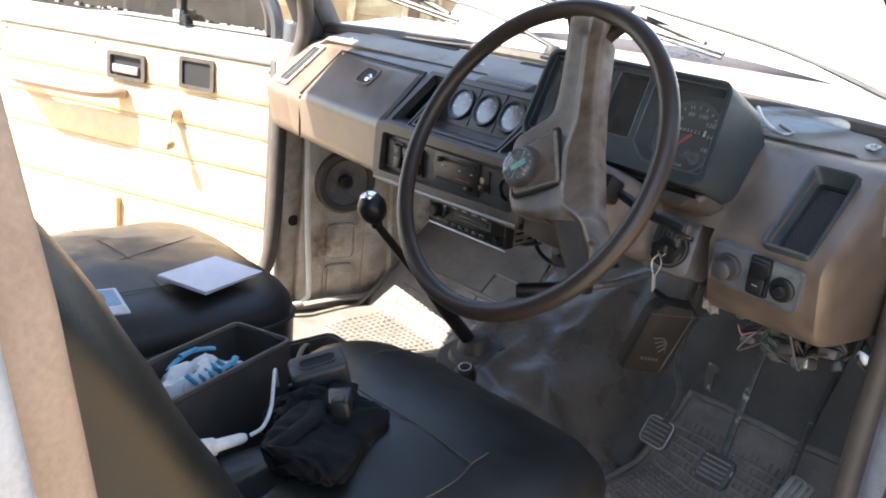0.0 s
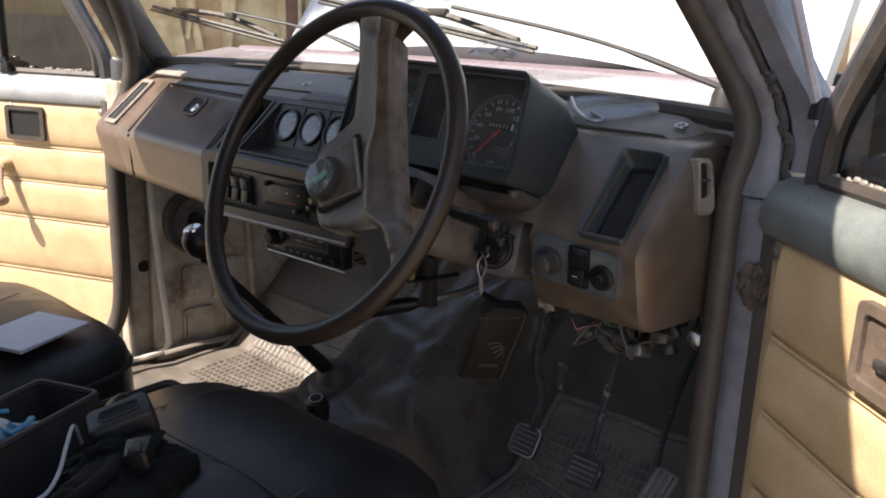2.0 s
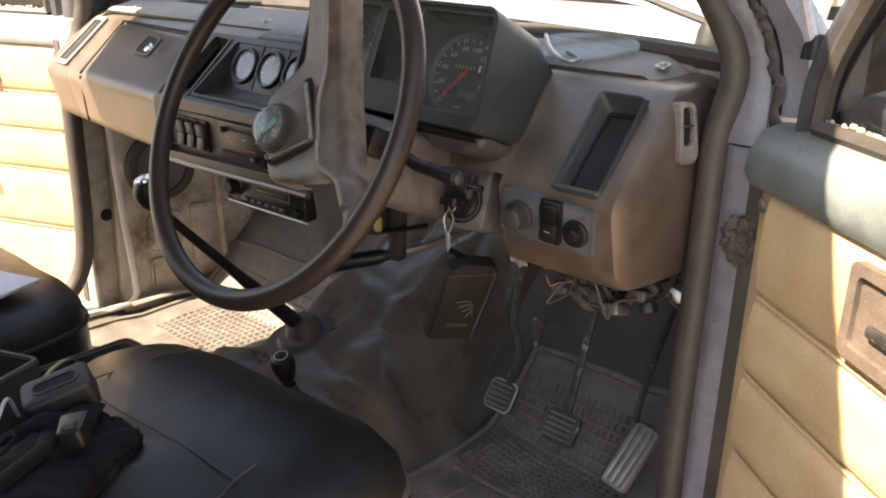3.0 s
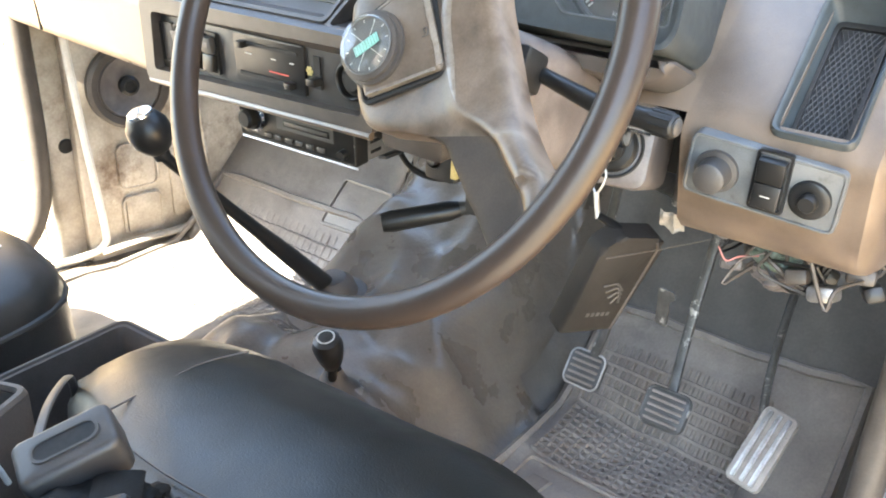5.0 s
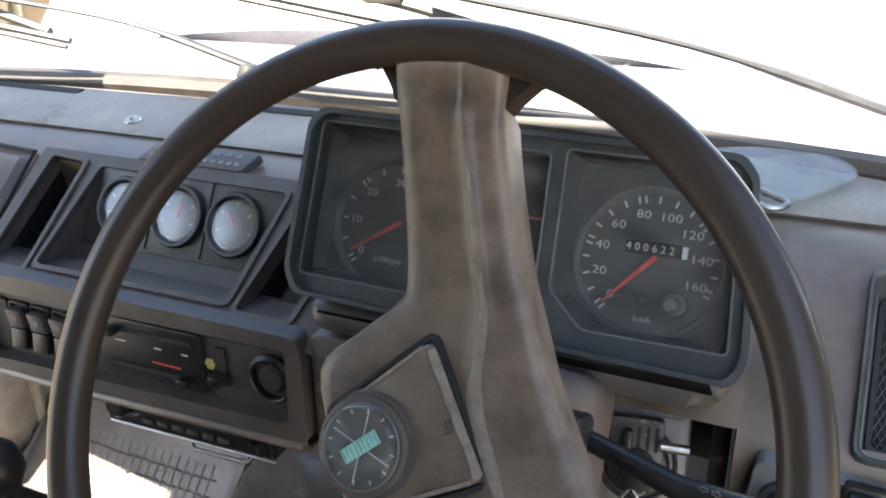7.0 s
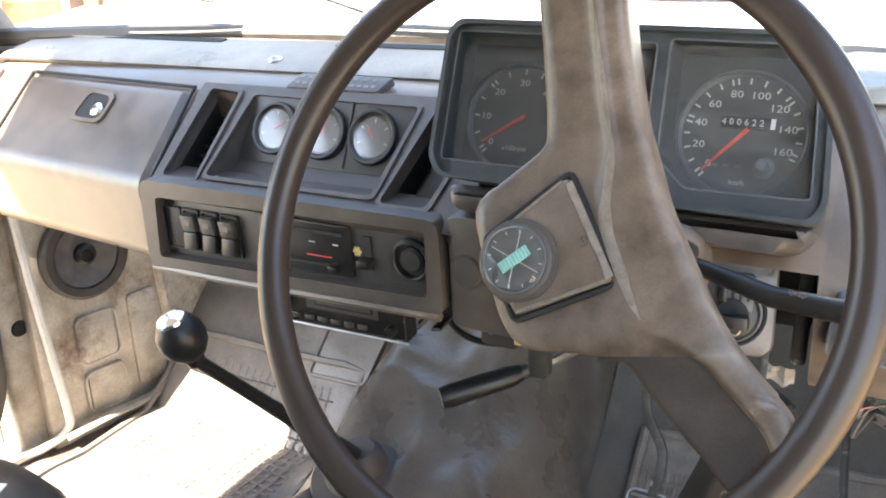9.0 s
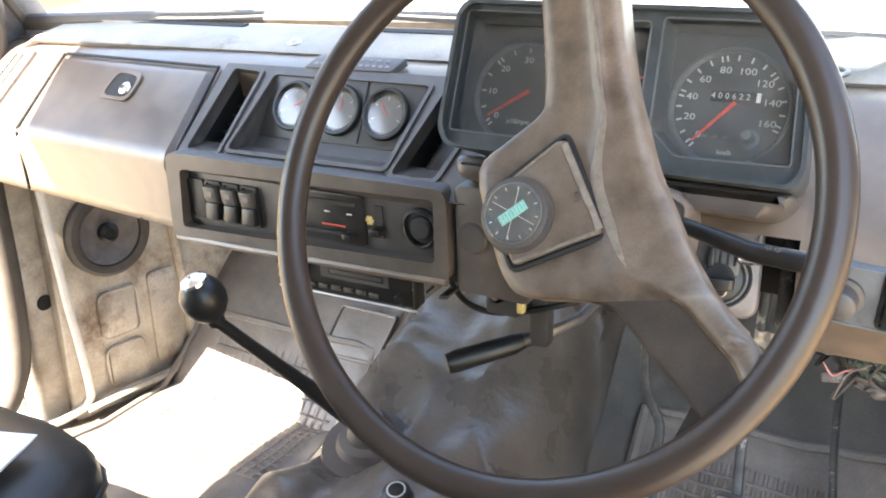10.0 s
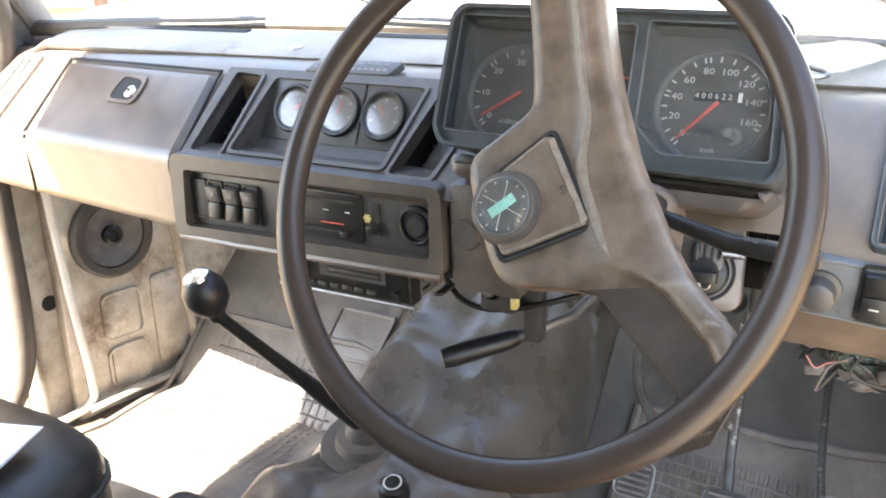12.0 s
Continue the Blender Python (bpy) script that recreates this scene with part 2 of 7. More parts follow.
M_STEEL = surf("dull_steel", (0.42, 0.41, 0.39), (0.3, 0.29, 0.28), 0.3, 0.5, metal=0.9, scale=40, fine=500, bump=0.1, spots=(0.16, 0.11, 0.08), spot_scale=40, spot_at=0.66)
M_WORNSTEEL = surf("paint_chipped_steel", (0.060, 0.056, 0.052), (0.030, 0.028, 0.026), 0.4, 0.6, metal=0.2, scale=50, fine=300, bump=0.2, spots=(0.27, 0.255, 0.235), spot_scale=45, spot_at=0.57, spot_soft=0.06)
M_CHROME = surf("chrome", (0.8, 0.8, 0.8), (0.7, 0.7, 0.7), 0.12, 0.25, metal=1.0, scale=50, bump=0.02)
M_WHITE = plain("white_plastic", (0.72, 0.72, 0.70), 0.4)
M_PAPER = surf("white_paper", (0.80, 0.80, 0.84), (0.75, 0.75, 0.80), 0.7, 0.8, scale=20, bump=0.1)
M_RED = plain("red_needle", (0.55, 0.07, 0.05), 0.5)
M_YELLOW = plain("pale_yellow_plastic", (0.58, 0.45, 0.18), 0.5)
M_TEAL = surf("teal_sticker", (0.16, 0.40, 0.35), (0.22, 0.48, 0.42), 0.4, 0.5, scale=300, bump=0.05)
M_PRINT = plain("pale_print", (0.46, 0.46, 0.43), 0.5)
# gauge face paler than the dials: a reflection of outside put into its colour
M_LENS = plain("gauge_face_reflection", (0.10, 0.10, 0.10), 0.35)
M_GAUGEGLASS = clear("scratched_gauge_glass", (0.8, 0.8, 0.8), 0.22, 1.62, 0.03)
M_DIAL = surf("dial_black", (0.036, 0.037, 0.037), (0.046, 0.046, 0.045), 0.45, 0.6, scale=40, bump=0.03)
# the dust film here imitates veiling haze over the cluster
M_DIALGLASS = clear("dial_glass", (0.97, 0.98, 0.98), 0.12, 1.16, 0.07)
M_GLASS = clear("clear_glass", (0.96, 0.97, 0.96), 0.0, 1.45, 0.06)
M_SCREEN = clear("windscreen_glass", (0.93, 0.95, 0.94), 0.0, 1.45, 0.05)
M_TINT = clear("tinted_door_glass", (0.045, 0.055, 0.062), 0.02, 1.5, 0.03)
M_REARGLASS = clear("rear_dimming_glass", (0.30, 0.32, 0.33), 0.02, 1.5, 0.05)
M_BAG = surf("thin_white_bag", (0.78, 0.80, 0.80), (0.66, 0.68, 0.69), 0.3, 0.5, scale=12, fine=120, bump=0.3, dist=0.003)
M_BLUE = plain("blue_print", (0.03, 0.30, 0.50), 0.4)
M_BOX = surf("brown_grey_plastic", (0.070, 0.058, 0.050), (0.052, 0.044, 0.038), 0.42, 0.6, scale=12, fine=500, bump=0.2, spec=0.35)
M_GROUND = surf("pale_dusty_concrete", (0.33, 0.285, 0.235), (0.26, 0.225, 0.18), 0.8, 0.95, scale=1.3, fine=40, bump=0.4, dist=0.01)
M_WALL = surf("tan_plaster", (0.47, 0.33, 0.20), (0.34, 0.22, 0.12), 0.8, 0.95, scale=1.1, fine=60, bump=0.3, dist=0.01)
M_CURTAIN = surf("cream_curtain", (0.58, 0.50, 0.33), (0.36, 0.28, 0.16), 0.7, 0.85, scale=2.5, fine=120, bump=0.2)
M_WOOD = surf("dark_brown_wood", (0.12, 0.06, 0.035), (0.07, 0.036, 0.022), 0.5, 0.7, scale=6, fine=120, bump=0.3)
M_LEAF = surf("green_leaf", (0.055, 0.095, 0.03), (0.035, 0.065, 0.02), 0.4, 0.6, scale=3, fine=60, bump=0.1)
M_BARK = surf("bark", (0.14, 0.11, 0.08), (0.09, 0.07, 0.05), 0.8, 0.95, scale=8, fine=60, bump=0.6, dist=0.01)


# ---- mesh helpers ----
def part(name, bm, material, parent=None, label="", smooth=True, flat=False):
    bmesh.ops.recalc_face_normals(bm, faces=bm.faces)
    me = bpy.data.meshes.new(name)
    bm.to_mesh(me)
    bm.free()
    me.materials.append(material)
    if smooth and not flat:
        for p in me.polygons:
            p.use_smooth = True
        me.set_sharp_from_angle(angle=radians(38))
    ob = new(name, me)
    if parent:
        ob.parent = parent
        ob.matrix_parent_inverse = Matrix.Translation(-parent.location)
    if label:
        ob["label"] = label
    return ob


def thing(name, label, category, at=(0, 0, 0), group="", kind=""):
    ob = new(name)
    ob.empty_display_size = 0.05
    ob.location = at
    return tagged(ob, label, category, group, kind)


def frame_of(o, x, y):
    """A local frame at o with axes x and y (z is their cross product)."""
    x, y = Vector(x).normalized(), Vector(y).normalized()
    z = x.cross(y).normalized()
    y = z.cross(x)
    m = Matrix((x, y, z)).transposed().to_4x4()
    m.translation = Vector(o)
    return m


I4 = Matrix.Identity(4)


def box(m, c, s, bevel=0.0, seg=2, bm=None, taper=0.0):
    """A box with centre c and sizes s in the frame m; taper narrows its top (z) end."""
    b2 = bmesh.new()
    bmesh.ops.create_cube(b2, size=1.0)
    for v in b2.verts:
        k = 1.0 - taper if v.co.z > 0 else 1.0
        v.co = Vector((v.co.x * s[0] * k, v.co.y * s[1] * k, v.co.z * s[2]))
    if bevel:
        bmesh.ops.bevel(b2, geom=b2.edges[:], offset=min(bevel, min(s) * 0.45), segments=seg, affect="EDGES", profile=0.5)
    b2.transform(m @ Matrix.Translation(c))
    return join(bm, b2)


def join(bm, b2):
    if bm is None:
        return b2
    me = bpy.data.meshes.new("tmp")
    b2.to_mesh(me)
    b2.free()
    bm.from_mesh(me)
    bpy.data.meshes.remove(me)
    return bm


def prism(m, outline, z0, z1, bevel=0.0, seg=2, bm=None, top_scale=1.0):
    """An outline [(x, y)] in the frame m, raised from z0 to z1, its edges rounded."""
    b2 = bmesh.new()
    n = len(outline)
    cx, cy = sum(p[0] for p in outline) / n, sum(p[1] for p in outline) / n
    lo = [b2.verts.new((x, y, z0)) for x, y in outline]
    hi = [b2.verts.new((cx + (x - cx) * top_scale, cy + (y - cy) * top_scale, z1)) for x, y in outline]
    b2.faces.new(list(reversed(lo)))
    b2.faces.new(hi)
    for i in range(n):
        j = (i + 1) % n
        b2.faces.new((lo[i], lo[j], hi[j], hi[i]))
    if bevel:
        top = [e for e in b2.edges if all(v in hi for v in e.verts)]
        bmesh.ops.bevel(b2, geom=top, offset=bevel, segments=seg, affect="EDGES", profile=0.5)
    b2.transform(m)
    return join(bm, b2)


def rounded(x0, y0, x1, y1, r, n=4):
    """Outline of a rectangle with round corners."""
    pts = []
    for cx, cy, a in ((x1 - r, y0 + r, -90), (x1 - r, y1 - r, 0), (x0 + r, y1 - r, 90), (x0 + r, y0 + r, 180)):
        for k in range(n + 1):
            t = radians(a + 90 * k / n)
            pts.append((cx + r * math.cos(t), cy + r * math.sin(t)))
    return pts


def soften(outline, r, n=3):
    """Rounds the corners of an outline."""
    pts, c = [], len(outline)
    for i in range(c):
        p, a, b = Vector(outline[i]), Vector(outline[i - 1]), Vector(outline[(i + 1) % c])
        u, w = (a - p), (b - p)
        d = min(r, u.length * 0.45, w.length * 0.45)
        s, e = p + u.normalized() * d, p + w.normalized() * d
        for k in range(n + 1):
            t = k / n
            q = s * (1 - t) ** 2 + p * 2 * t * (1 - t) + e * t * t
            pts.append((q.x, q.y))
    return pts


def ring(m, outer, inner, z0, z1, bm=None):
    """A flat frame between two outlines with the same number of points."""
    b2 = bmesh.new()
    n = len(outer)
    V = [[b2.verts.new((x, y, z)) for x, y in o] for o, z in ((outer, z0), (outer, z1), (inner, z1), (inner, z0))]
    for i in range(n):
        j = (i + 1) % n
        for a in range(4):
            b = (a + 1) % 4
            b2.faces.new((V[a][i], V[a][j], V[b][j], V[b][i]))
    b2.transform(m)
    return join(bm, b2)


def smooth_path(pts, n=6):
    """Catmull-Rom points through pts."""
    P = [Vector(p) for p in pts]
    P = [P[0] * 2 - P[1]] + P + [P[-1] * 2 - P[-2]]
    out = []
    for i in range(1, len(P) - 2):
        for k in range(n):
            t = k / n
            a, b, c, d = P[i - 1:i + 3]
            out.append(0.5 * ((2 * b) + (c - a) * t + (2 * a - 5 * b + 4 * c - d) * t * t + (3 * b - a - 3 * c + d) * t ** 3))
    out.append(P[-2])
    return out


def tube(pts, r, seg=10, bm=None, closed=False, flat=1.0, up=None):
    """A round (or flattened) tube along points; r is one radius or one for each point."""
    b2 = bmesh.new()
    P = [Vector(p) for p in pts]
    n = len(P)
    R = r if hasattr(r, "__len__") else [r] * n
    rings, side = [], None
    for i in range(n):
        t = ((P[(i + 1) % n] - P[i - 1]) if closed else (P[min(i + 1, n - 1)] - P[max(i - 1, 0)])).normalized()
        if side is None:
            h = Vector(up) if up else (Vector((0, 0, 1)) if abs(t.z) < 0.9 else Vector((0, 1, 0)))
            side = h.cross(t).normalized()
        side = (side - t * side.dot(t)).normalized()
        other = t.cross(side)
        rings.append([b2.verts.new(P[i] + R[i] * (math.cos(2 * math.pi * k / seg) * side + flat * math.sin(2 * math.pi * k / seg) * other)) for k in range(seg)])
    for i in range(n if closed else n - 1):
        a, b = rings[i], rings[(i + 1) % n]
        for k in range(seg):
            b2.faces.new((a[k], a[(k + 1) % seg], b[(k + 1) % seg], b[k]))
    if not closed:
        b2.faces.new(list(reversed(rings[0])))
        b2.faces.new(rings[-1])
    return join(bm, b2)


def lathe(m, prof, seg=32, bm=None):
    """A turned body: profile [(r, z)] round the z axis of m."""
    b2 = bmesh.new()
    rows = []
    for r, z in prof:
        if r < 1e-6:
            rows.append([b2.verts.new((0, 0, z))])
        else:
            rows.append([b2.verts.new((r * math.cos(2 * math.pi * k / seg), r * math.sin(2 * math.pi * k / seg), z)) for k in range(seg)])
    for a, b in zip(rows, rows[1:]):
        for k in range(seg):
            j = (k + 1) % seg
            if len(a) == 1 and len(b) > 1:
                b2.faces.new((a[0], b[k], b[j]))
            elif len(b) == 1 and len(a) > 1:
                b2.faces.new((a[k], a[j], b[0]))
            elif len(a) > 1:
                b2.faces.new((a[k], a[j], b[j], b[k]))
    b2.transform(m)
    return join(bm, b2)


def loft(sections, closed_ends=True, ring_closed=True, bm=None):
    """Skin through sections, each a list of points of equal number."""
    b2 = bmesh.new()
    V = [[b2.verts.new(p) for p in s] for s in sections]
    n = len(V[0])
    for a, b in zip(V, V[1:]):
        for k in range(n if ring_closed else n - 1):
            j = (k + 1) % n
            b2.faces.new((a[k], a[j], b[j], b[k]))
    if closed_ends and ring_closed:
        b2.faces.new(list(reversed(V[0])))
        b2.faces.new(V[-1])
    return join(bm, b2)


def cushion(m, size, power=5.0, nu=28, nv=18, crown=0.02, wrinkle=0.0025, seams=(), bm=None):
    """A stuffed cushion: a superellipsoid block with a crowned top, wrinkles and stitched seams along x or y."""
    b2 = bmesh.new()
    sx, sy, sz = (v / 2 for v in size)
    rows = []
    for i in range(nv + 1):
        lat = -math.pi / 2 + math.pi * i / nv
        row = []
        for k in range(nu * 2):
            lon = 2 * math.pi * k / (nu * 2)
            d = Vector((math.cos(lat) * math.cos(lon), math.cos(lat) * math.sin(lon), math.sin(lat)))
            q = (abs(d.x) ** power + abs(d.y) ** power + abs(d.z) ** power) ** (-1 / power)
            p = d * q
            p = Vector((p.x * sx, p.y * sy, p.z * sz))
            if p.z > 0:
                p.z += crown * (1 - (p.x / sx) ** 2) * (1 - (p.y / sy) ** 2)
            p += Vector((0, 0, 1)) * noise.noise(p * 14) * wrinkle + d * noise.noise(p * 35) * wrinkle * 0.4
            row.append(b2.verts.new(p))
            if i in (0, nv):
                break
        rows.append(row)
    for a, b in zip(rows, rows[1:]):
        for k in range(nu * 2):
            j = (k + 1) % (nu * 2)
            if len(a) == 1:
                b2.faces.new((a[0], b[j], b[k]))
            elif len(b) == 1:
                b2.faces.new((a[k], a[j], b[0]))
            else:
                b2.faces.new((a[k], a[j], b[j], b[k]))
    b2.transform(m)
    return join(bm, b2)


def words(text, m, size, material, parent, name="lettering", depth=0.0002):
    """Raised lettering in the built-in font, turned into a mesh; centred on the frame m."""
    cu = bpy.data.curves.new(name, "FONT")
    cu.body, cu.size, cu.align_x, cu.align_y, cu.extrude, cu.resolution_u = text, size, "CENTER", "CENTER", depth, 2
    tmp = bpy.data.objects.new(name, cu)
    scene.collection.objects.link(tmp)
    me = bpy.data.meshes.new_from_object(tmp.evaluated_get(bpy.context.evaluated_depsgraph_get()))
    bpy.data.objects.remove(tmp)
    me.materials.clear()
    me.materials.append(material)
    me.transform(m)
    ob = new(name, me)
    ob.parent = parent
    ob.matrix_parent_inverse = Matrix.Translation(-parent.location)
    return ob


def holed(m, outline, holes, z0, z1):
    """A plate from z0 to z1 with openings right through it."""
    b2 = bmesh.new()
    edges = []
    for o in [outline] + holes:
        V = [b2.verts.new((x, y, z1)) for x, y in o]
        edges += [b2.edges.new((V[k], V[(k + 1) % len(V)])) for k in range(len(V))]
    f = bmesh.ops.triangle_fill(b2, use_beauty=True, use_dissolve=False, edges=edges)
    faces = [g for g in f["geom"] if isinstance(g, bmesh.types.BMFace)]
    r = bmesh.ops.extrude_face_region(b2, geom=faces)
    for v in r["geom"]:
        if isinstance(v, bmesh.types.BMVert):
            v.co.z = z0
    b2.transform(m)
    return b2


def grown(o, d):
    """An outline moved outwards by d from its middle."""
    cx, cy = sum(p[0] for p in o) / len(o), sum(p[1] for p in o) / len(o)
    return [(x + math.copysign(d, x - cx), y + math.copysign(d, y - cy)) for x, y in o]

# ---- ground and surroundings ----
FLOOR = 0.57
bm = bmesh.new()
bmesh.ops.create_grid(bm, x_segments=60, y_segments=60, size=300)
for v in bm.verts:
    v.co.z = 0.02 * noise.noise(v.co * 0.05)
tagged(part("ground", bm, M_GROUND), "pale dusty concrete yard lit by the sun", "ground", kind="structure")


def building():
    t = thing("house", "tan plastered house with cream curtains hung between brown posts", "house", (-7.0, 7.0, 0))
    m = frame_of((-7.0, 7.0, 0), (0.62, 0.78, 0), (0, 0, 1))
    part("wall", box(m, (0, 1.9, -0.15), (13, 3.8, 0.3), 0.02), M_WALL, t)
    part("roof", box(m, (0, 3.95, 0.3), (13.8, 0.18, 2.0), 0.03), M_WOOD, t)
    R = random.Random(5)
    for x in np.arange(-5.6, 5.7, 1.4):
        if R.random() < 0.75:
            w = part("window", box(m, (x, 1.75, 0.02), (1.1, 1.7, 0.05), 0.01), M_CURTAIN, t)
            for j in range(R.randint(4, 7)):
                h = R.uniform(0.4, 1.3)
                q = x - 0.55 + 1.1 * R.random()
                part("curtain_fold", tube([m @ Vector((q, 2.55, 0.09)), m @ Vector((q + R.uniform(-0.1, 0.1), 1.8, 0.1)), m @ Vector((q + R.uniform(-0.15, 0.15), h, 0.09))], R.uniform(0.04, 0.11), 8, flat=0.5), M_CURTAIN, w)
    for x in (-4.4, -1.1, 2.3, 5.0):
        part("post", box(m, (x, 1.9, 0.5), (0.14, 3.7, 0.14), 0.02), M_WOOD, t)
    # carved chair-like brackets of brown wood
    for x, z in ((-2.2, 2.1), (0.6, 1.7), (1.5, 2.2)):
        part("bracket", tube(smooth_path([m @ Vector((x, z, 0.3)), m @ Vector((x + 0.25, z - 0.18, 0.5)), m @ Vector((x + 0.5, z - 0.22, 0.6)), m @ Vector((x + 0.62, z + 0.1, 0.6))], 5), 0.06, 8), M_WOOD, t)
    return t


building()


def tree():
    """The tree whose hanging leaves throw their shadow on the bonnet."""
    base = Vector((-4.6, -0.6, 0))
    t = thing("tree", "leafy tree with a grey-brown trunk leaning over the car", "tree", base)
    bm = tube(smooth_path([base + Vector(p) for p in ((0, 0, 0), (0.15, 0.05, 1.8), (0.7, 0.2, 3.3), (1.8, 0.4, 4.7))]), [0.24 - 0.008 * i for i in range(19)], 10)
    R = random.Random(7)
    mid = Vector((-1.50, -1.20, 4.75))
    limbs = []
    for k in range(11):
        s = base + Vector((0.7 + 0.1 * k, 0.1 - 0.03 * k, 3.3 + 0.13 * k))
        e = mid + Vector((R.uniform(-0.8, 0.7), R.uniform(-0.5, 0.55), R.uniform(-0.3, 0.5)))
        c = (s + e) / 2 + Vector((0, 0, 0.4))
        limbs.append((c, e))
        tube(smooth_path([s, c, e]), [0.07 - 0.005 * i for i in range(13)], 6, bm)
    part("trunk", bm, M_BARK, t)
    bm = bmesh.new()
    for k in range(3400):
        c, e = limbs[k % 11]
        p = c.lerp(e, 0.35 + 0.75 * R.random() ** 0.6) + Vector((R.gauss(0, 0.32), R.gauss(0, 0.25), R.gauss(-0.05, 0.16)))
        # keep the crown clear of the sunlight that falls on the doors and the floor
        foot = p.y + 0.75 * (p.z - 1.45)
        side = p.x + 0.30 * (p.z - 1.45)
        if foot < 0.73 + 0.16 * noise.noise(Vector((side * 4.0, 0.5, 0))) + 2.5 * max(0, side + 0.16):
            continue
        rm = Euler((R.uniform(-0.8, 0.8), R.uniform(-0.8, 0.8), R.uniform(0, 6.3))).to_matrix()
        L, W = R.uniform(0.07, 0.15), R.uniform(0.025, 0.045)
        V = [bm.verts.new(p + rm @ Vector(q)) for q in ((-L, 0, 0), (-0.3 * L, W, 0.012), (L * 0.4, W * 0.8, 0.0), (L, 0, -0.02), (L * 0.4, -W * 0.8, 0), (-0.3 * L, -W, 0.012))]
        bm.faces.new(V)
    part("crown", bm, M_LEAF, t)


tree()

# ---- car body ----
body = thing("off_road_car", "weathered silver-grey off-road wagon body with chipped paint", "car", (0, 0, 0.3))


def floor_z(x, y):
    a = abs(x - 0.03)
    top, foot = 0.10, 0.24
    k = min(1, max(0, (foot - a) / (foot - top)))
    k = k * k * (3 - 2 * k)
    h = 0.135 + 0.20 * min(1, max(0, (y - 0.30) / 0.45)) ** 1.3
    toe = max(0.0, y - 0.50) * 1.1
    return FLOOR + max(toe, h * k) + 0.25 * min(toe, h * k)


def floor_w(x, y):
    """Unevenness of the covering: broad swells everywhere, soft folds on the tunnel and the toe board."""
    w = 0.010 * noise.noise(Vector((x * 7, y * 7, 2))) + 0.004 * noise.noise(Vector((x * 22, y * 16, 5)))
    a = min(1.0, max(0.0, (0.34 - abs(x - 0.05)) / 0.14)) * min(1.0, max(0.0, (y - 0.05) / 0.15))
    q = noise.noise(Vector((x * 6.5 + 2.5 * y, y * 4.0 - 2 * x, 7)))
    r = noise.noise(Vector((x * 13 - 4 * y, y * 8.0 + 3 * x, 3)))
    return w + a * (0.046 * (0.35 - abs(q)) + 0.024 * (0.3 - abs(r)))


def floor_patch(x0, x1, y0, y1, lift, nx, ny, edge=0.0):
    """A sheet that follows the floor, with real thickness."""
    b2 = bmesh.new()
    grid = []
    for j in range(ny + 1):
        row = []
        for i in range(nx + 1):
            x, y = x0 + (x1 - x0) * i / nx, y0 + (y1 - y0) * j / ny
            w = floor_w(x, y)
            row.append(b2.verts.new((x, y, floor_z(x, y) + lift + (w if lift >= 0 else 0))))
        grid.append(row)
    for j in range(ny):
        for i in range(nx):
            b2.faces.new((grid[j][i], grid[j][i + 1], grid[j + 1][i + 1], grid[j + 1][i]))
    return b2


part("floor_pan", floor_patch(-0.70, 0.70, -2.3, 0.98, -0.065, 40, 80), M_KICK, body)
part("floor_covering", floor_patch(-0.665, 0.675, -0.62, 0.97, 0.0, 150, 180), M_FLOOR, body, "brown wrinkled vinyl floor covering, dusty")
part("toe_cover", floor_patch(-0.66, -0.165, 0.52, 0.96, 0.004, 40, 30), M_GREYMAT, body, "grey satin cover on the toe board")
part("driver_toe_cover", floor_patch(0.225, 0.668, 0.46, 0.965, 0.005, 40, 40), M_TOE, body, "black rubber cover on the driver's toe board")
part("bulkhead", box(I4, (0, 0.99, 0.92), (1.42, 0.03, 0.75), 0.005), M_FLOOR, body)


# the passenger's kick panel stands inboard and turns towards the cabin
KICK_TURN = Matrix.Translation((-0.655, 0.340, 0)) @ Matrix.Rotation(radians(-9), 4, "Z") @ Matrix.Translation((0.680, -0.340, 0))


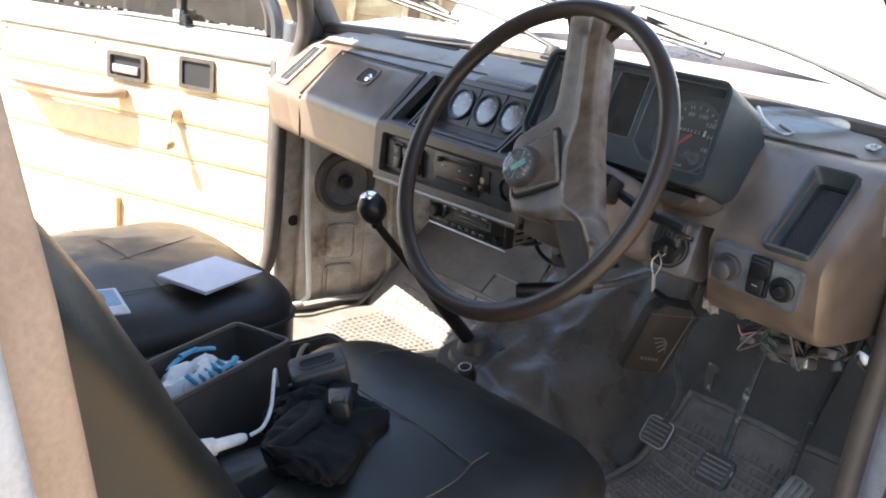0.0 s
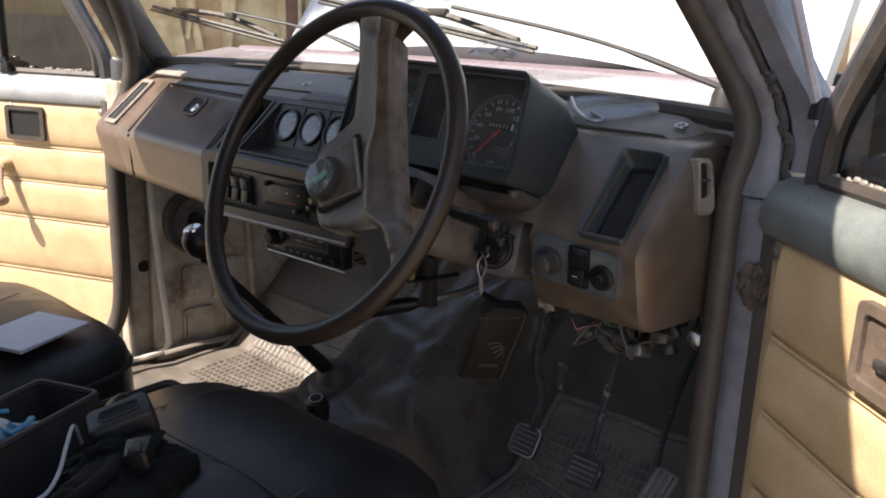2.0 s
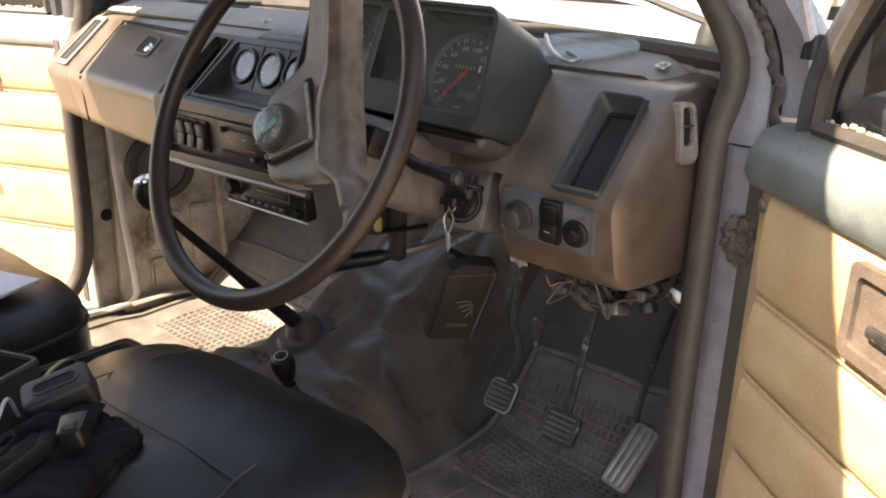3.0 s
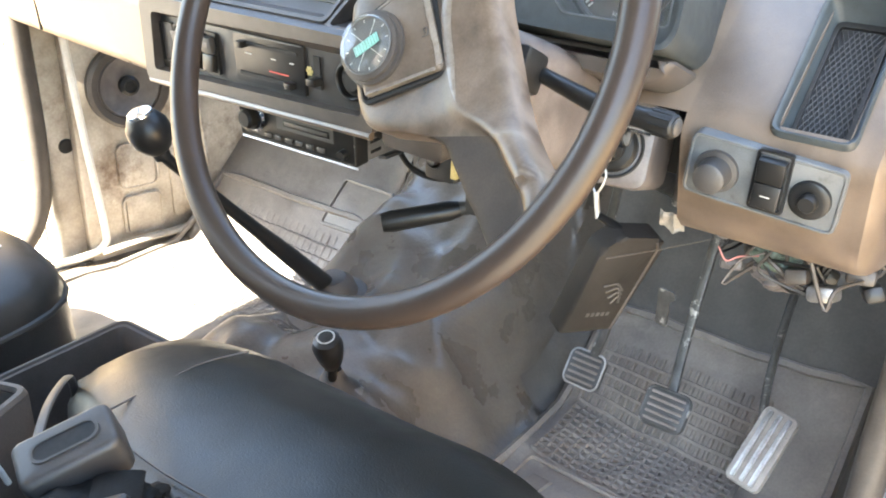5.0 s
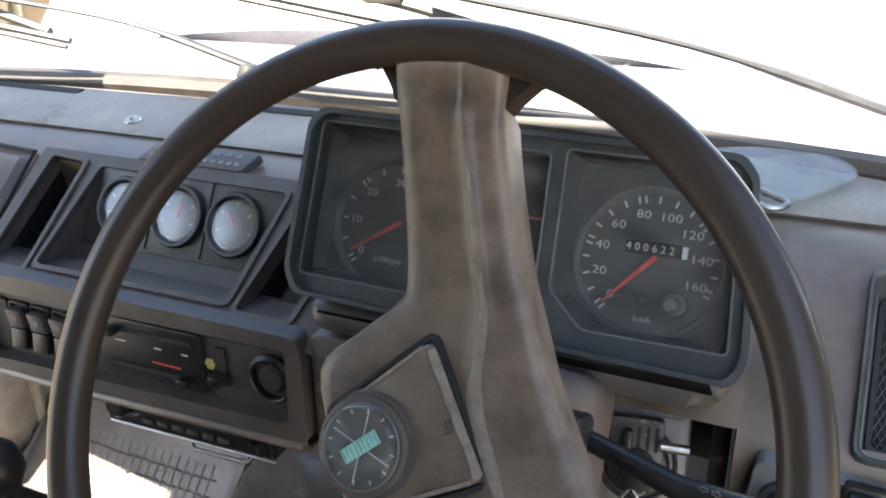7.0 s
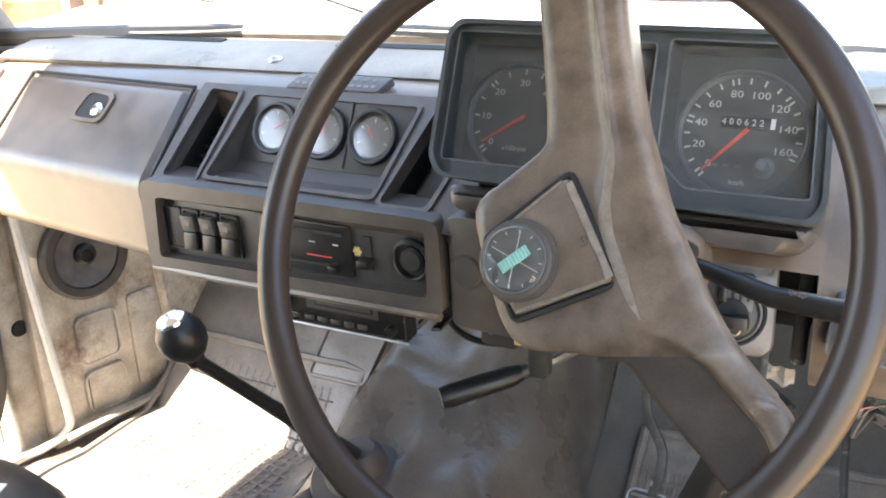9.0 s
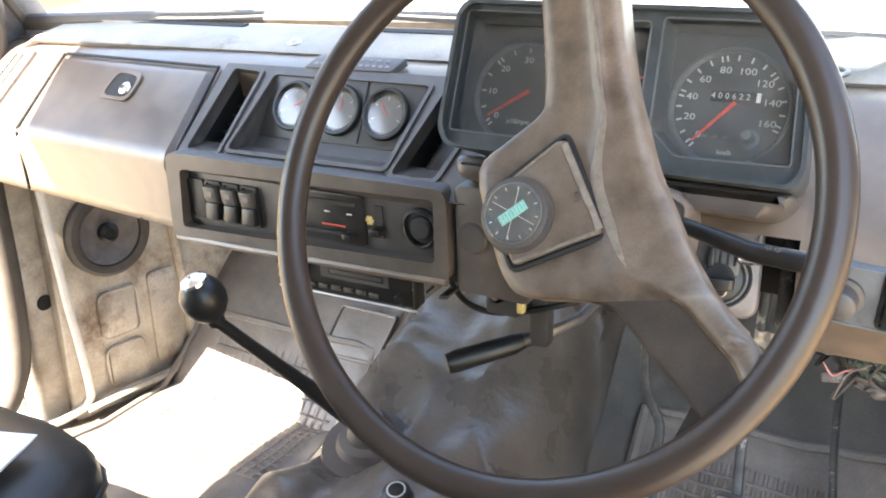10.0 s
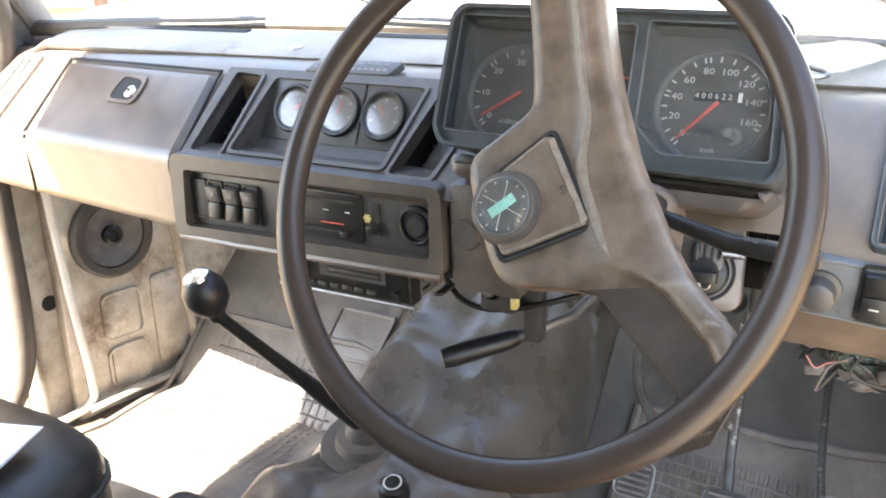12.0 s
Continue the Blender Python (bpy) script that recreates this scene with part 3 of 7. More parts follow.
def side(s, nm):
    """Hinge pillar, kick panel, sill, screen pillar and rear side of one side of the body (s = -1 or 1)."""
    # kick panel inside the hinge pillar
    m = frame_of((s * 0.685, 0.0, 0), (0, 1, 0), (0, 0, 1))
    kp = part("kick_panel", box(I4, (s * 0.695, 0.62, 0.80), (0.03, 0.58, 0.52), 0.006), M_KICK, body, "cream painted kick panel with rust stains")
    for (y0, z0, y1, z1) in ((0.40, 0.70, 0.47, 0.79), (0.405, 0.605, 0.475, 0.685), (0.50, 0.62, 0.56, 0.80)):
        mm = frame_of((s * 0.679, 0, 0), (0, 1, 0), (0, 0, 1)) if s < 0 else frame_of((s * 0.679, 0, 0), (0, -1, 0), (0, 0, 1))
        o = rounded(y0, z0, y1, z1, 0.012) if s < 0 else rounded(-y1, z0, -y0, z1, 0.012)
        part("pressing", prism(mm, o, -0.004, 0.005, 0.004), M_KICK, kp)
    if s < 0:
        part("access_hole", lathe(frame_of((s * 0.6785, 0.324, 0.798), (0, 1, 0), (0, 0, 1)), [(0, 0.0022), (0.0105, 0.0022), (0.0125, 0.0028), (0.015, -0.002)], 18), M_HOLE, kp)
    for z0, z1 in ((0.615, 0.675), (0.71, 0.78)):
        part("pressing_edge", tube([(s * 0.6755, y, z) for y, z in rounded(0.40, z0 - 0.008, 0.476, z1 + 0.008, 0.014)], 0.0028, 6, closed=True), M_KICK, kp)
    part("torn_trim", tube(smooth_path([(s * 0.668, 0.345, FLOOR + 0.02), (s * 0.655, 0.42, FLOOR + 0.032), (s * 0.66, 0.52, FLOOR + 0.03), (s * 0.668, 0.60, FLOOR + 0.05)], 6), 0.011, 8, flat=0.6), M_DEFROST, kp)
    part("panel_ridge", tube(smooth_path([(s * 0.677, 0.585, 0.60), (s * 0.675, 0.575, 0.75), (s * 0.677, 0.565, 0.92), (s * 0.68, 0.56, 1.03)], 5), 0.009, 8), M_KICK, kp)
    if s < 0:
        for o in [kp] + list(kp.children):
            if not o.name.startswith("access_hole"):
                o.data.transform(KICK_TURN)
    # hinge pillar with its outer step
    o = [(s * 0.675, 0.335), (s * 0.715, 0.300), (s * 0.745, 0.302), (s * 0.755, 0.36), (s * 0.76, 0.62), (s * 0.70, 0.62)] if s > 0 else [(s * 0.71, 0.62), (s * 0.71, 0.356), (s * 0.676, 0.354), (s * 0.681, 0.294), (s * 0.690, 0.288), (s * 0.745, 0.290), (s * 0.755, 0.36), (s * 0.76, 0.62)]
    hp = part("hinge_pillar", prism(I4, soften(o, 0.006), 0.40, 1.1835 if s > 0 else 1.215, 0.006), M_PILLAR if s > 0 else M_KICK, body)
    part("hinge_gap", box(I4, (s * 0.7475, 0.3045 if s > 0 else 0.2925, 0.82), (0.026, 0.012, 0.70), 0.003), M_SEAL, body)
    if s < 0:
        part("pillar_cap", prism(I4, soften([(s * 0.676, 0.337), (s * 0.712, 0.302), (s * 0.740, 0.303), (s * 0.748, 0.36), (s * 0.75, 0.52), (s * 0.69, 0.52)], 0.01), 1.205, 1.265, 0.010), M_PILLAR if s > 0 else M_PILLARDARK, body)
    else:
        # one sheet from the crack above the hinge up into the screen pillar
        secs = []
        for z, y, x0, x1 in ((1.1855, 0.306, 0.684, 0.743), (1.215, 0.312, 0.688, 0.740), (1.245, 0.317, 0.691, 0.737), (1.270, 0.318, 0.690, 0.731), (1.296, 0.310, 0.684, 0.724), (1.322, 0.297, 0.670, 0.710), (1.40, 0.245, 0.640, 0.684), (1.55, 0.140, 0.592, 0.640), (1.70, 0.040, 0.548, 0.600)):
            secs.append([Vector(p) for p in ((x0, y + 0.030, z), (x0 + 0.004, y + 0.010, z), (x0 + 0.014, y + 0.001, z), ((x0 + x1) / 2, y - 0.002, z), (x1 - 0.010, y - 0.001, z), (x1 - 0.003, y + 0.003, z), (x1, y + 0.012, z), (x1, y + 0.075, z), (x0, y + 0.075, z))])
        ps_ = part("pillar_sheet", loft(secs), M_PILLAR, body, "bluish grey painted pillar with a cracked joint")
        part("outer_pillar", loft([[Vector((q[6].x + dx, q[6].y + dy, q[6].z)) for dx, dy in ((0.001, 0.012), (0.006, 0.002), (0.030, 0.004), (0.036, 0.016), (0.036, 0.060), (0.001, 0.060))] for q in secs[1:]]), M_PILLAR, body, "grey outer skin of the screen pillar")
        # crumbling sealer down its outer edge
        RS = random.Random(11)
        for a, b in (((0.746, 0.312, 1.02), (0.747, 0.312, 1.18)), ((0.747, 0.313, 1.18), (0.741, 0.322, 1.245)), ((0.741, 0.322, 1.245), (0.727, 0.314, 1.296)), ((0.727, 0.314, 1.296), (0.713, 0.302, 1.322)), ((0.713, 0.302, 1.322), (0.686, 0.249, 1.40))):
            n = 9
            pts = [Vector(a).lerp(Vector(b), k / n) + Vector((RS.uniform(-0.0022, 0.0022), RS.uniform(-0.003, 0.002), 0)) for k in range(n + 1)]
            part("old_sealer", tube(pts, [RS.uniform(0.0035, 0.0062) for _ in pts], 7), M_MUD, ps_, "crumbling dark sealer")
    # rubber seal round the opening
    z_top = 1.66
    k = 0.045 if s < 0 else 0.0
    path = smooth_path([(s * 0.70, -0.40, FLOOR + 0.015), (s * 0.70, 0.10 - k, FLOOR + 0.015), (s * 0.70, 0.22 - k, FLOOR + 0.025), (s * 0.695, 0.30 - k, FLOOR + 0.10), (s * 0.685, 0.318 - k, 0.80), (s * 0.681, 0.322 - k, 1.10), (s * 0.672, 0.338 - k * 0.6, 1.20), (s * 0.655, 0.31, 1.30), (s * 0.605, 0.225, 1.46), (s * 0.565, 0.10, 1.62), (s * 0.555, 0.0, z_top), (s * 0.555, -0.5, z_top)], 8)
    if s > 0:
        path = smooth_path([(0.70, -0.40, FLOOR + 0.015), (0.70, 0.10, FLOOR + 0.015), (0.70, 0.22, FLOOR + 0.025), (0.697, 0.29, FLOOR + 0.10), (0.690, 0.310, 0.80), (0.690, 0.312, 1.10), (0.690, 0.313, 1.185), (0.698, 0.317, 1.238), (0.696, 0.318, 1.268), (0.687, 0.311, 1.295), (0.673, 0.303, 1.322), (0.640, 0.255, 1.40), (0.605, 0.200, 1.48), (0.565, 0.10, 1.62), (0.555, 0.0, z_top), (0.555, -0.5, z_top)], 8)
    part("door_seal", tube(path, 0.0185 if s < 0 else 0.0160, 10), M_SEAL, body, "perished dark rubber door seal")
    # raised bright flange beside the seal
    if s < 0:
        path = smooth_path([(s * 0.658, 0.334, 1.03), (s * 0.656, 0.337, 0.984), (s * 0.652, 0.345, 0.817), (s * 0.647, 0.357, 0.64), (s * 0.648, 0.350, 0.60), (s * 0.655, 0.310, 0.588), (s * 0.672, 0.20, 0.585), (s * 0.69, -0.40, 0.585)], 8)
        part("opening_flange", tube(path, 0.0075, 8), M_FLANGE, body, "bright bare flange of the door opening")
    # sill
    part("sill", box(I4, (s * 0.735, -0.45, FLOOR - 0.05), (0.11, 1.55, 0.13), 0.02), M_PAINT, body)
    # screen pillar
    low, high = Vector((s * 0.70, 0.365, 1.235)), Vector((s * 0.575, 0.045, 1.70))
    ax = (high - low).normalized()
    mm = frame_of(low, (1, 0, 0), ax.cross(Vector((1, 0, 0))) * -1)
    secs = []
    for k in range(9):
        c = low.lerp(high, k / 8)
        w = 1.0 + 0.15 * max(0, 1 - k / 2.0)
        secs.append([c + Vector(((s * px) * w, py * w, 0)) for px, py in [(a, b + (0.030 if s > 0 else 0.0)) for a, b in ((-0.028, 0.040), (-0.024, 0.004), (-0.008, -0.022), (0.014, -0.030), (0.034, -0.020), (0.038, 0.030), (0.024, 0.065), (-0.015, 0.070))]])
    part("screen_pillar", loft(secs), M_PILLARDARK, body, "dark grey screen pillar with chipped paint")
    # rear side with a window opening
    part("lower_side", box(I4, (s * 0.755, -1.55, 0.85), (0.05, 1.75, 0.72), 0.02), M_PAINT, body)
    part("roof_rail", tube(smooth_path([(s * 0.575, 0.045, 1.70), (s * 0.575, -0.4, 1.715), (s * 0.58, -1.4, 1.72), (s * 0.60, -2.4, 1.70)], 4), 0.035, 8), M_PAINT, body)
    # unseen rail, further out on the right to place the shadow edge on the door
    part("drip_rail", tube(smooth_path([(s * (0.63 + 0.02 * s), 0.06, 1.690), (s * (0.645 + 0.023 * s), -0.2, 1.705), (s * (0.645 + 0.023 * s), -1.4, 1.71), (s * 0.65, -2.4, 1.69)], 4), 0.014, 8), M_PAINT, body)
    part("quarter_pillar", box(I4, (s * 0.68, -1.45, 1.45), (0.05, 0.10, 0.55), 0.01), M_PAINT, body)
    part("rear_pillar", box(I4, (s * 0.68, -2.38, 1.45), (0.06, 0.12, 0.55), 0.01), M_PAINT, body)
    # door pillar behind the opening
    o = soften([(s * 0.668, -0.650), (s * 0.70, -0.632), (s * 0.718, -0.632), (s * 0.725, -0.66), (s * 0.725, -0.78), (s * 0.668, -0.78)], 0.008)
    sec = []
    for z, dx in ((0.55, 0.0), (1.0, 0.003), (1.25, 0.0), (1.45, -0.05), (1.70, -0.12)):
        sec.append([Vector((x + s * dx, y + 0.027 + (1.15 - z) * 0.148, z)) for x, y in o])
    bp = part("door_pillar", loft(sec), M_TRIM, body, "tan vinyl covered door pillar")
    sec = [[Vector((x + s * (dx + 0.028), y + (1.15 - z) * 0.148, z)) for x, y in o] for z, dx in ((0.5, 0.0), (1.25, 0.0), (1.45, -0.05), (1.70, -0.12))]
    part("pillar_skin", loft(sec), M_PAINT, bp)


side(-1, "left")
side(1, "right")
# unseen roof, widened on the right for the same shadow edge
part("roof_skin", loft([[Vector((x, y, 1.725 + 0.03 * (1 - (x / 0.6) ** 2) - (0.02 if y > 0 else 0))) for x in np.linspace(-0.61, 0.665, 9)] + [Vector((x, y, 1.70 + 0.03 * (1 - (x / 0.6) ** 2) - (0.02 if y > 0 else 0))) for x in np.linspace(0.665, -0.61, 9)] for y in (0.05, -0.1, -0.8, -1.6, -2.42)]), M_PAINT, body)
part("tailgate", box(I4, (0, -2.42, 0.85), (1.5, 0.05, 0.75), 0.02), M_PAINT, body)
part("screen_header", tube([(-0.575, 0.045, 1.70), (0, 0.06, 1.715), (0.575, 0.045, 1.70)], 0.03, 8), M_PILLAR, body)
# tinted rear glazing, unseen, added to cut the light from behind
for s in (-1, 1):
    for y0, y1 in ((-1.42, -0.72), (-2.36, -1.48)):
        part("quarter_glass", box(I4, (s * 0.665, (y0 + y1) / 2, 1.45), (0.006, y1 - y0, 0.52), 0.002), M_REARGLASS, body)
part("rear_glass", box(I4, (0, -2.41, 1.46), (1.30, 0.006, 0.50), 0.002), M_REARGLASS, body)
# scuttle between the screen and the raised bonnet
secs = []
for x in np.linspace(-0.74, 0.74, 15):
    c = 0.07 * (x / 0.74) ** 2
    secs.append([Vector((x, y - c, z)) for y, z in ((0.43, 1.245), (0.47, 1.258), (0.52, 1.264), (0.60, 1.274), (0.675, 1.286), (0.68, 1.20), (0.45, 1.19))])
part("scuttle", loft(secs), M_COWL, body, "glossy mauve-grey scuttle panel below the windscreen")
secs = [[Vector((x, y - 0.07 * (x / 0.74) ** 2, z)) for y, z in ((0.672, 1.284), (0.678, 1.292), (0.692, 1.292), (0.70, 1.28))] for x in np.linspace(-0.70, 0.70, 15)]
part("bonnet_seal", loft(secs), plain("mauve_rubber", (0.17, 0.125, 0.15), 0.5), body)
for s in (-1, 1):
    part("wing", box(I4, (s * 0.755, 1.15, 0.95), (0.10, 1.10, 0.50), 0.03), M_PAINT, body)
part("nose", box(I4, (0, 1.68, 0.85), (1.5, 0.08, 0.5), 0.03), M_PAINT, body)
part("engine_bay", box(I4, (0, 1.3, 0.72), (1.3, 0.62, 0.1), 0.02), M_HOLE, body)

# road wheels under the body
for x in (-0.64, 0.64):
    for y in (1.28, -1.55):
        wm = frame_of((x, y, 0.335), (0, 1, 0), (0, 0, 1)) @ Matrix.Translation((0, 0, 0.0))
        rim = part("wheel", lathe(wm, [(0, -0.05), (0.06, -0.05), (0.07, -0.02), (0.19, -0.02), (0.20, -0.085), (0.205, -0.085), (0.205, 0.085), (0.20, 0.085), (0.19, 0.02), (0.07, 0.02), (0.06, 0.05), (0, 0.05)], 32), M_STEEL, body)
        part("tyre", lathe(wm, [(0.20, -0.080), (0.25, -0.092), (0.31, -0.085), (0.334, -0.06), (0.334, 0.06), (0.31, 0.085), (0.25, 0.092), (0.20, 0.080)], 40), M_RUBBER, rim)

# raised bonnet, hinged at the scuttle
bonnet = thing("bonnet", "raised white-silver bonnet dappled by leaf shadows", "bonnet", (0, 0.70, 1.25))
BA = radians(56)
bmx = frame_of((0, 0.712, 1.300), (1, 0, 0), (0, math.cos(BA), math.sin(BA)))
secs = []
for v in np.linspace(0, 1, 9):
    secs.append([bmx @ Vector((x * (1 - 0.04 * v), 1.02 * v - 0.06 * (x / 0.64) ** 2 * (1 - v), 0.028 * (1 - (x / 0.64) ** 2) - 0.02 * v ** 3 + dz)) for dz, xs in ((0, np.linspace(-0.64, 0.64, 17)), (-0.03, np.linspace(0.64, -0.64, 17))) for x in xs])
part("bonnet_panel", loft(secs), M_BONNET, bonnet)
part("bonnet_stay", tube([(0.5, 1.45, 1.0), (0.52, 1.24, 2.02)], 0.006, 6), M_STEEL, bonnet)
for s in (-1, 1):
    part("bonnet_hinge", box(I4, (s * 0.55, 0.705, 1.285), (0.05, 0.06, 0.012), 0.003), M_STEEL, bonnet)

# windscreen: gently curved glass with its rubber
def screen_point(u, v):
    """u from -1 to 1 across, v from 0 at the base to 1 at the head."""
    x = u * (0.675 - 0.105 * v)
    y = 0.452 - 0.385 * v - 0.075 * u * u * (1 - 0.3 * v)
    z = 1.268 + 0.432 * v - 0.012 * u * u * (1 - v)
    return Vector((x, y, z))


ws = thing("windscreen", "dusty curved windscreen set in worn black rubber", "windscreen", (0, 0.45, 1.26))
secs = [[screen_point(u, v) for u in np.linspace(-1, 1, 25)] for v in np.linspace(0, 1, 13)]
g = part("glass", loft(secs, ring_closed=False), M_SCREEN, ws)
g.visible_shadow = False
part("rubber_seal", tube([screen_point(u, 0.0) + Vector((0, 0.0, 0.0)) for u in np.linspace(-1, 1, 25)] + [screen_point(1, v) for v in np.linspace(0.04, 1, 12)], 0.013, 8), M_SEAL, ws)
part("rubber_seal", tube([screen_point(-1, v) for v in np.linspace(0.0, 1, 12)] + [screen_point(u, 1) for u in np.linspace(-0.96, 1, 20)], 0.013, 8), M_SEAL, ws)

# ---- dashboard ----
dash = thing("dashboard", "worn brown plastic dashboard with tan rubbed edges", "dashboard", (0, 0.35, 1.03))
S_UP = Vector((0, 0.738, 0.675)).normalized()
# frame on the sloping upper face: x across, y up the slope from the crease, z out of it
UP = frame_of((0, 0.175, 1.133), (1, 0, 0), S_UP)
# the passenger half swings forward a little
UPL = frame_of((-0.12, 0.175, 1.133), (1, -0.10, 0), S_UP)
# frame on the lower face: x across, y up, z towards the seats
LOWL = frame_of((-0.12, 0.192, 1.045), (1, -0.10, 0), (0, -0.19, 0.98))


def dash_section(x, inset=0.0, low_in=0.0, cut=False):
    e = max(0.0, (x - 0.648) / 0.024, (-0.668 - x) / 0.032)
    sh = (0.16 * e ** 2.5 if x > 0 else 0.075 * e ** 2.2) + 0.10 * max(0.0, -0.12 - x) + (0.011 if x > 0.2 else 0.0)
    P = [(0.44, 1.250), (0.345, 1.236), (0.315, 1.2345), (0.290, 1.230), (0.272, 1.2195), (0.192, 1.1475), (0.180, 1.135), (0.174, 1.122), (0.176, 1.110), (0.190, 1.058), (0.195, 1.043), (0.207, 1.032), (0.30, 1.035), (0.44, 1.06)]
    out = []
    for k, (y, z) in enumerate(P):
        n = (0.5 * inset, -0.764 * inset) if 3 <= k <= 6 else (0, 0)
        n2 = low_in if 7 <= k <= 10 else 0
        f = 1.0 if 2 <= k <= 11 else 0.2
        if cut and k >= 7:
            y, z = 0.188 + 0.010 * (k - 7), 1.1425 - 0.0012 * (k - 7)
        out.append(Vector((x, y + n[0] + n2 + sh * f, z + n[1] - 0.012 * e * (1 if k < 7 else 0))))
    return out


xs = [-0.700, -0.698, -0.694, -0.688, -0.680, -0.668, -0.64, -0.60, -0.56]
# this colour change paints the edge of the sunlight; the plastic is one brown
left = part("shell", loft([dash_section(x) for x in xs]), M_TAN, dash, "end of the dashboard coloured lighter for the sun on it")
part("shell", loft([dash_section(x) for x in (-0.5605, -0.50, -0.40, -0.30, -0.20, -0.158)]), M_DASH, dash)
part("shell", loft([dash_section(x) for x in (0.508, 0.510, 0.516, 0.53, 0.55, 0.577)]), M_DASH, dash)
secs = []
for q in [dash_section(x) for x in (0.577, 0.60, 0.625)]:
    inner, low = Vector((0, 0.023, -0.025)), q[5].lerp(q[6], 0.75)
    secs.append(q[:5] + [q[4].lerp(q[5], 0.03) + inner, low + inner, low] + q[6:])
part("shell", loft(secs), M_DASH, dash)
part("shell", loft([dash_section(x) for x in (0.625, 0.64, 0.648, 0.654, 0.659, 0.663, 0.666, 0.669, 0.671, 0.672)]), M_DASH, dash)
part("shell", loft([dash_section(x, cut=True) for x in (0.222, 0.30, 0.40, 0.508)]), M_DASH, dash)
part("shell", loft([dash_section(x, 0.05, 0.03) for x in (-0.158, 0.0, 0.222)]), M_DARK, dash)

# worn panel with screws below the windscreen
secs = [[Vector((x, y - 0.06 * (x / 0.7) ** 2 * (1 if y > 0.4 else 0.1), z - 10.0 * max(0.0, abs(x) - 0.60) ** 2)) for y, z in ((0.332, 1.238), (0.338, 1.243), (0.40, 1.259), (0.428, 1.262), (0.428, 1.25), (0.34, 1.232))] for x in np.linspace(-0.655, 0.655, 21)]
dp = part("defroster_panel", loft(secs), M_DEFROST, dash, "scuffed beige panel below the windscreen")
for x in (-0.52, -0.115, 0.60):
    m = frame_of((x, 0.352, 1.2475), (1, 0, 0), (0, 0.97, 0.24))
    part("screw", lathe(m, [(0, 0.0045), (0.003, 0.0042), (0.0042, 0.003), (0.0048, 0.0022), (0.0085, 0.0018), (0.0095, 0.0)], 16), M_STEEL, dp)
for x0, x1 in ((-0.46, -0.24), (-0.06, 0.16), (0.30, 0.50)):
    part("defroster_slot", box(frame_of(((x0 + x1) / 2, 0.405, 1.2605), (1, 0, 0), (0, 0.97, 0.24)), (0, 0, 0), (x1 - x0, 0.012, 0.002)), M_HOLE, dp)

# glovebox lid, which wraps over the crease
def lid_point(u, v, h):
    """u across from the passenger's end, v from the top edge (0) over the crease (0.58) to the bottom edge (1)."""
    a, b = (v / 0.58, 0.0) if v < 0.58 else (1.0, (v - 0.58) / 0.42)
    if v < 0.58:
        x0, x1 = -0.387 + 0.016 * a, -0.067 + 0.020 * a
        up, low = UPL @ Vector((x0 + (x1 - x0) * u, 0.128 * (1 - a), h)), None
    else:
        x0, x1 = -0.371 - 0.027 * b, -0.047 - 0.005 * b
        up, low = None, LOWL @ Vector((x0 + (x1 - x0) * u, 0.0875 * (1 - b), h))
    return up or low


b2 = bmesh.new()
NU, NV = 40, 44
lid = []
for j in range(NV + 1):
    row = []
    for i in range(NU + 1):
        u, v = i / NU, j / NV
        d = min(u * 0.32, (1 - u) * 0.32, v * 0.22, (1 - v) * 0.20)
        k = min(1.0, d / 0.010)
        h = -0.004 + 0.0085 * math.sqrt(max(0.0, 1 - (1 - k) ** 2))
        q = [lid_point(u, min(1, max(0, v + dv)), h) for dv in (-0.03, 0.0, 0.03)]
        row.append(b2.verts.new((q[0] + q[1] * 2 + q[2]) / 4 if 0.05 < v < 0.95 else q[1]))
    lid.append(row)
for j in range(NV):
    for i in range(NU):
        b2.faces.new((lid[j][i], lid[j + 1][i], lid[j + 1][i + 1], lid[j][i + 1]))
glove = part("glovebox_lid", b2, M_DASH, dash)
for pts in ([(-0.391, 0.133), (-0.063, 0.133), (-0.042, 0.0)], [(-0.391, 0.133), (-0.376, 0.0)]):
    part("lid_gap", tube([UPL @ Vector((x, y, 0.0012)) for x, y in pts], 0.0022, 6), M_HOLE, glove)
for x0, x1 in ((-0.376, -0.403), (-0.042, -0.047)):
    part("lid_gap", tube([LOWL @ Vector((x0, 0.086, 0.001)), LOWL @ Vector((x1, -0.004, 0.001))], 0.0022, 6), M_HOLE, glove)
LK = UPL @ Matrix.Translation((-0.207, 0.088, 0.0055))
part("lock_recess", prism(LK, soften([(-0.030, -0.020), (0.024, -0.020), (0.022, 0.016), (-0.026, 0.020)], 0.012), -0.004, 0.0007), M_HOLE, glove)
part("lock_rim", ring(LK, soften([(-0.034, -0.024), (0.028, -0.024), (0.026, 0.020), (-0.030, 0.024)], 0.012), soften([(-0.029, -0.019), (0.023, -0.019), (0.021, 0.015), (-0.025, 0.019)], 0.012), 0.0, 0.002), M_DASH, glove)
part("lock", lathe(LK @ Matrix.Translation((0.010, -0.006, 0)), [(0, 0.007), (0.003, 0.0068), (0.0032, 0.0055), (0.007, 0.0055), (0.009, 0.004), (0.010, 0.0)], 20), M_CHROME, glove, "small chrome glovebox lock")


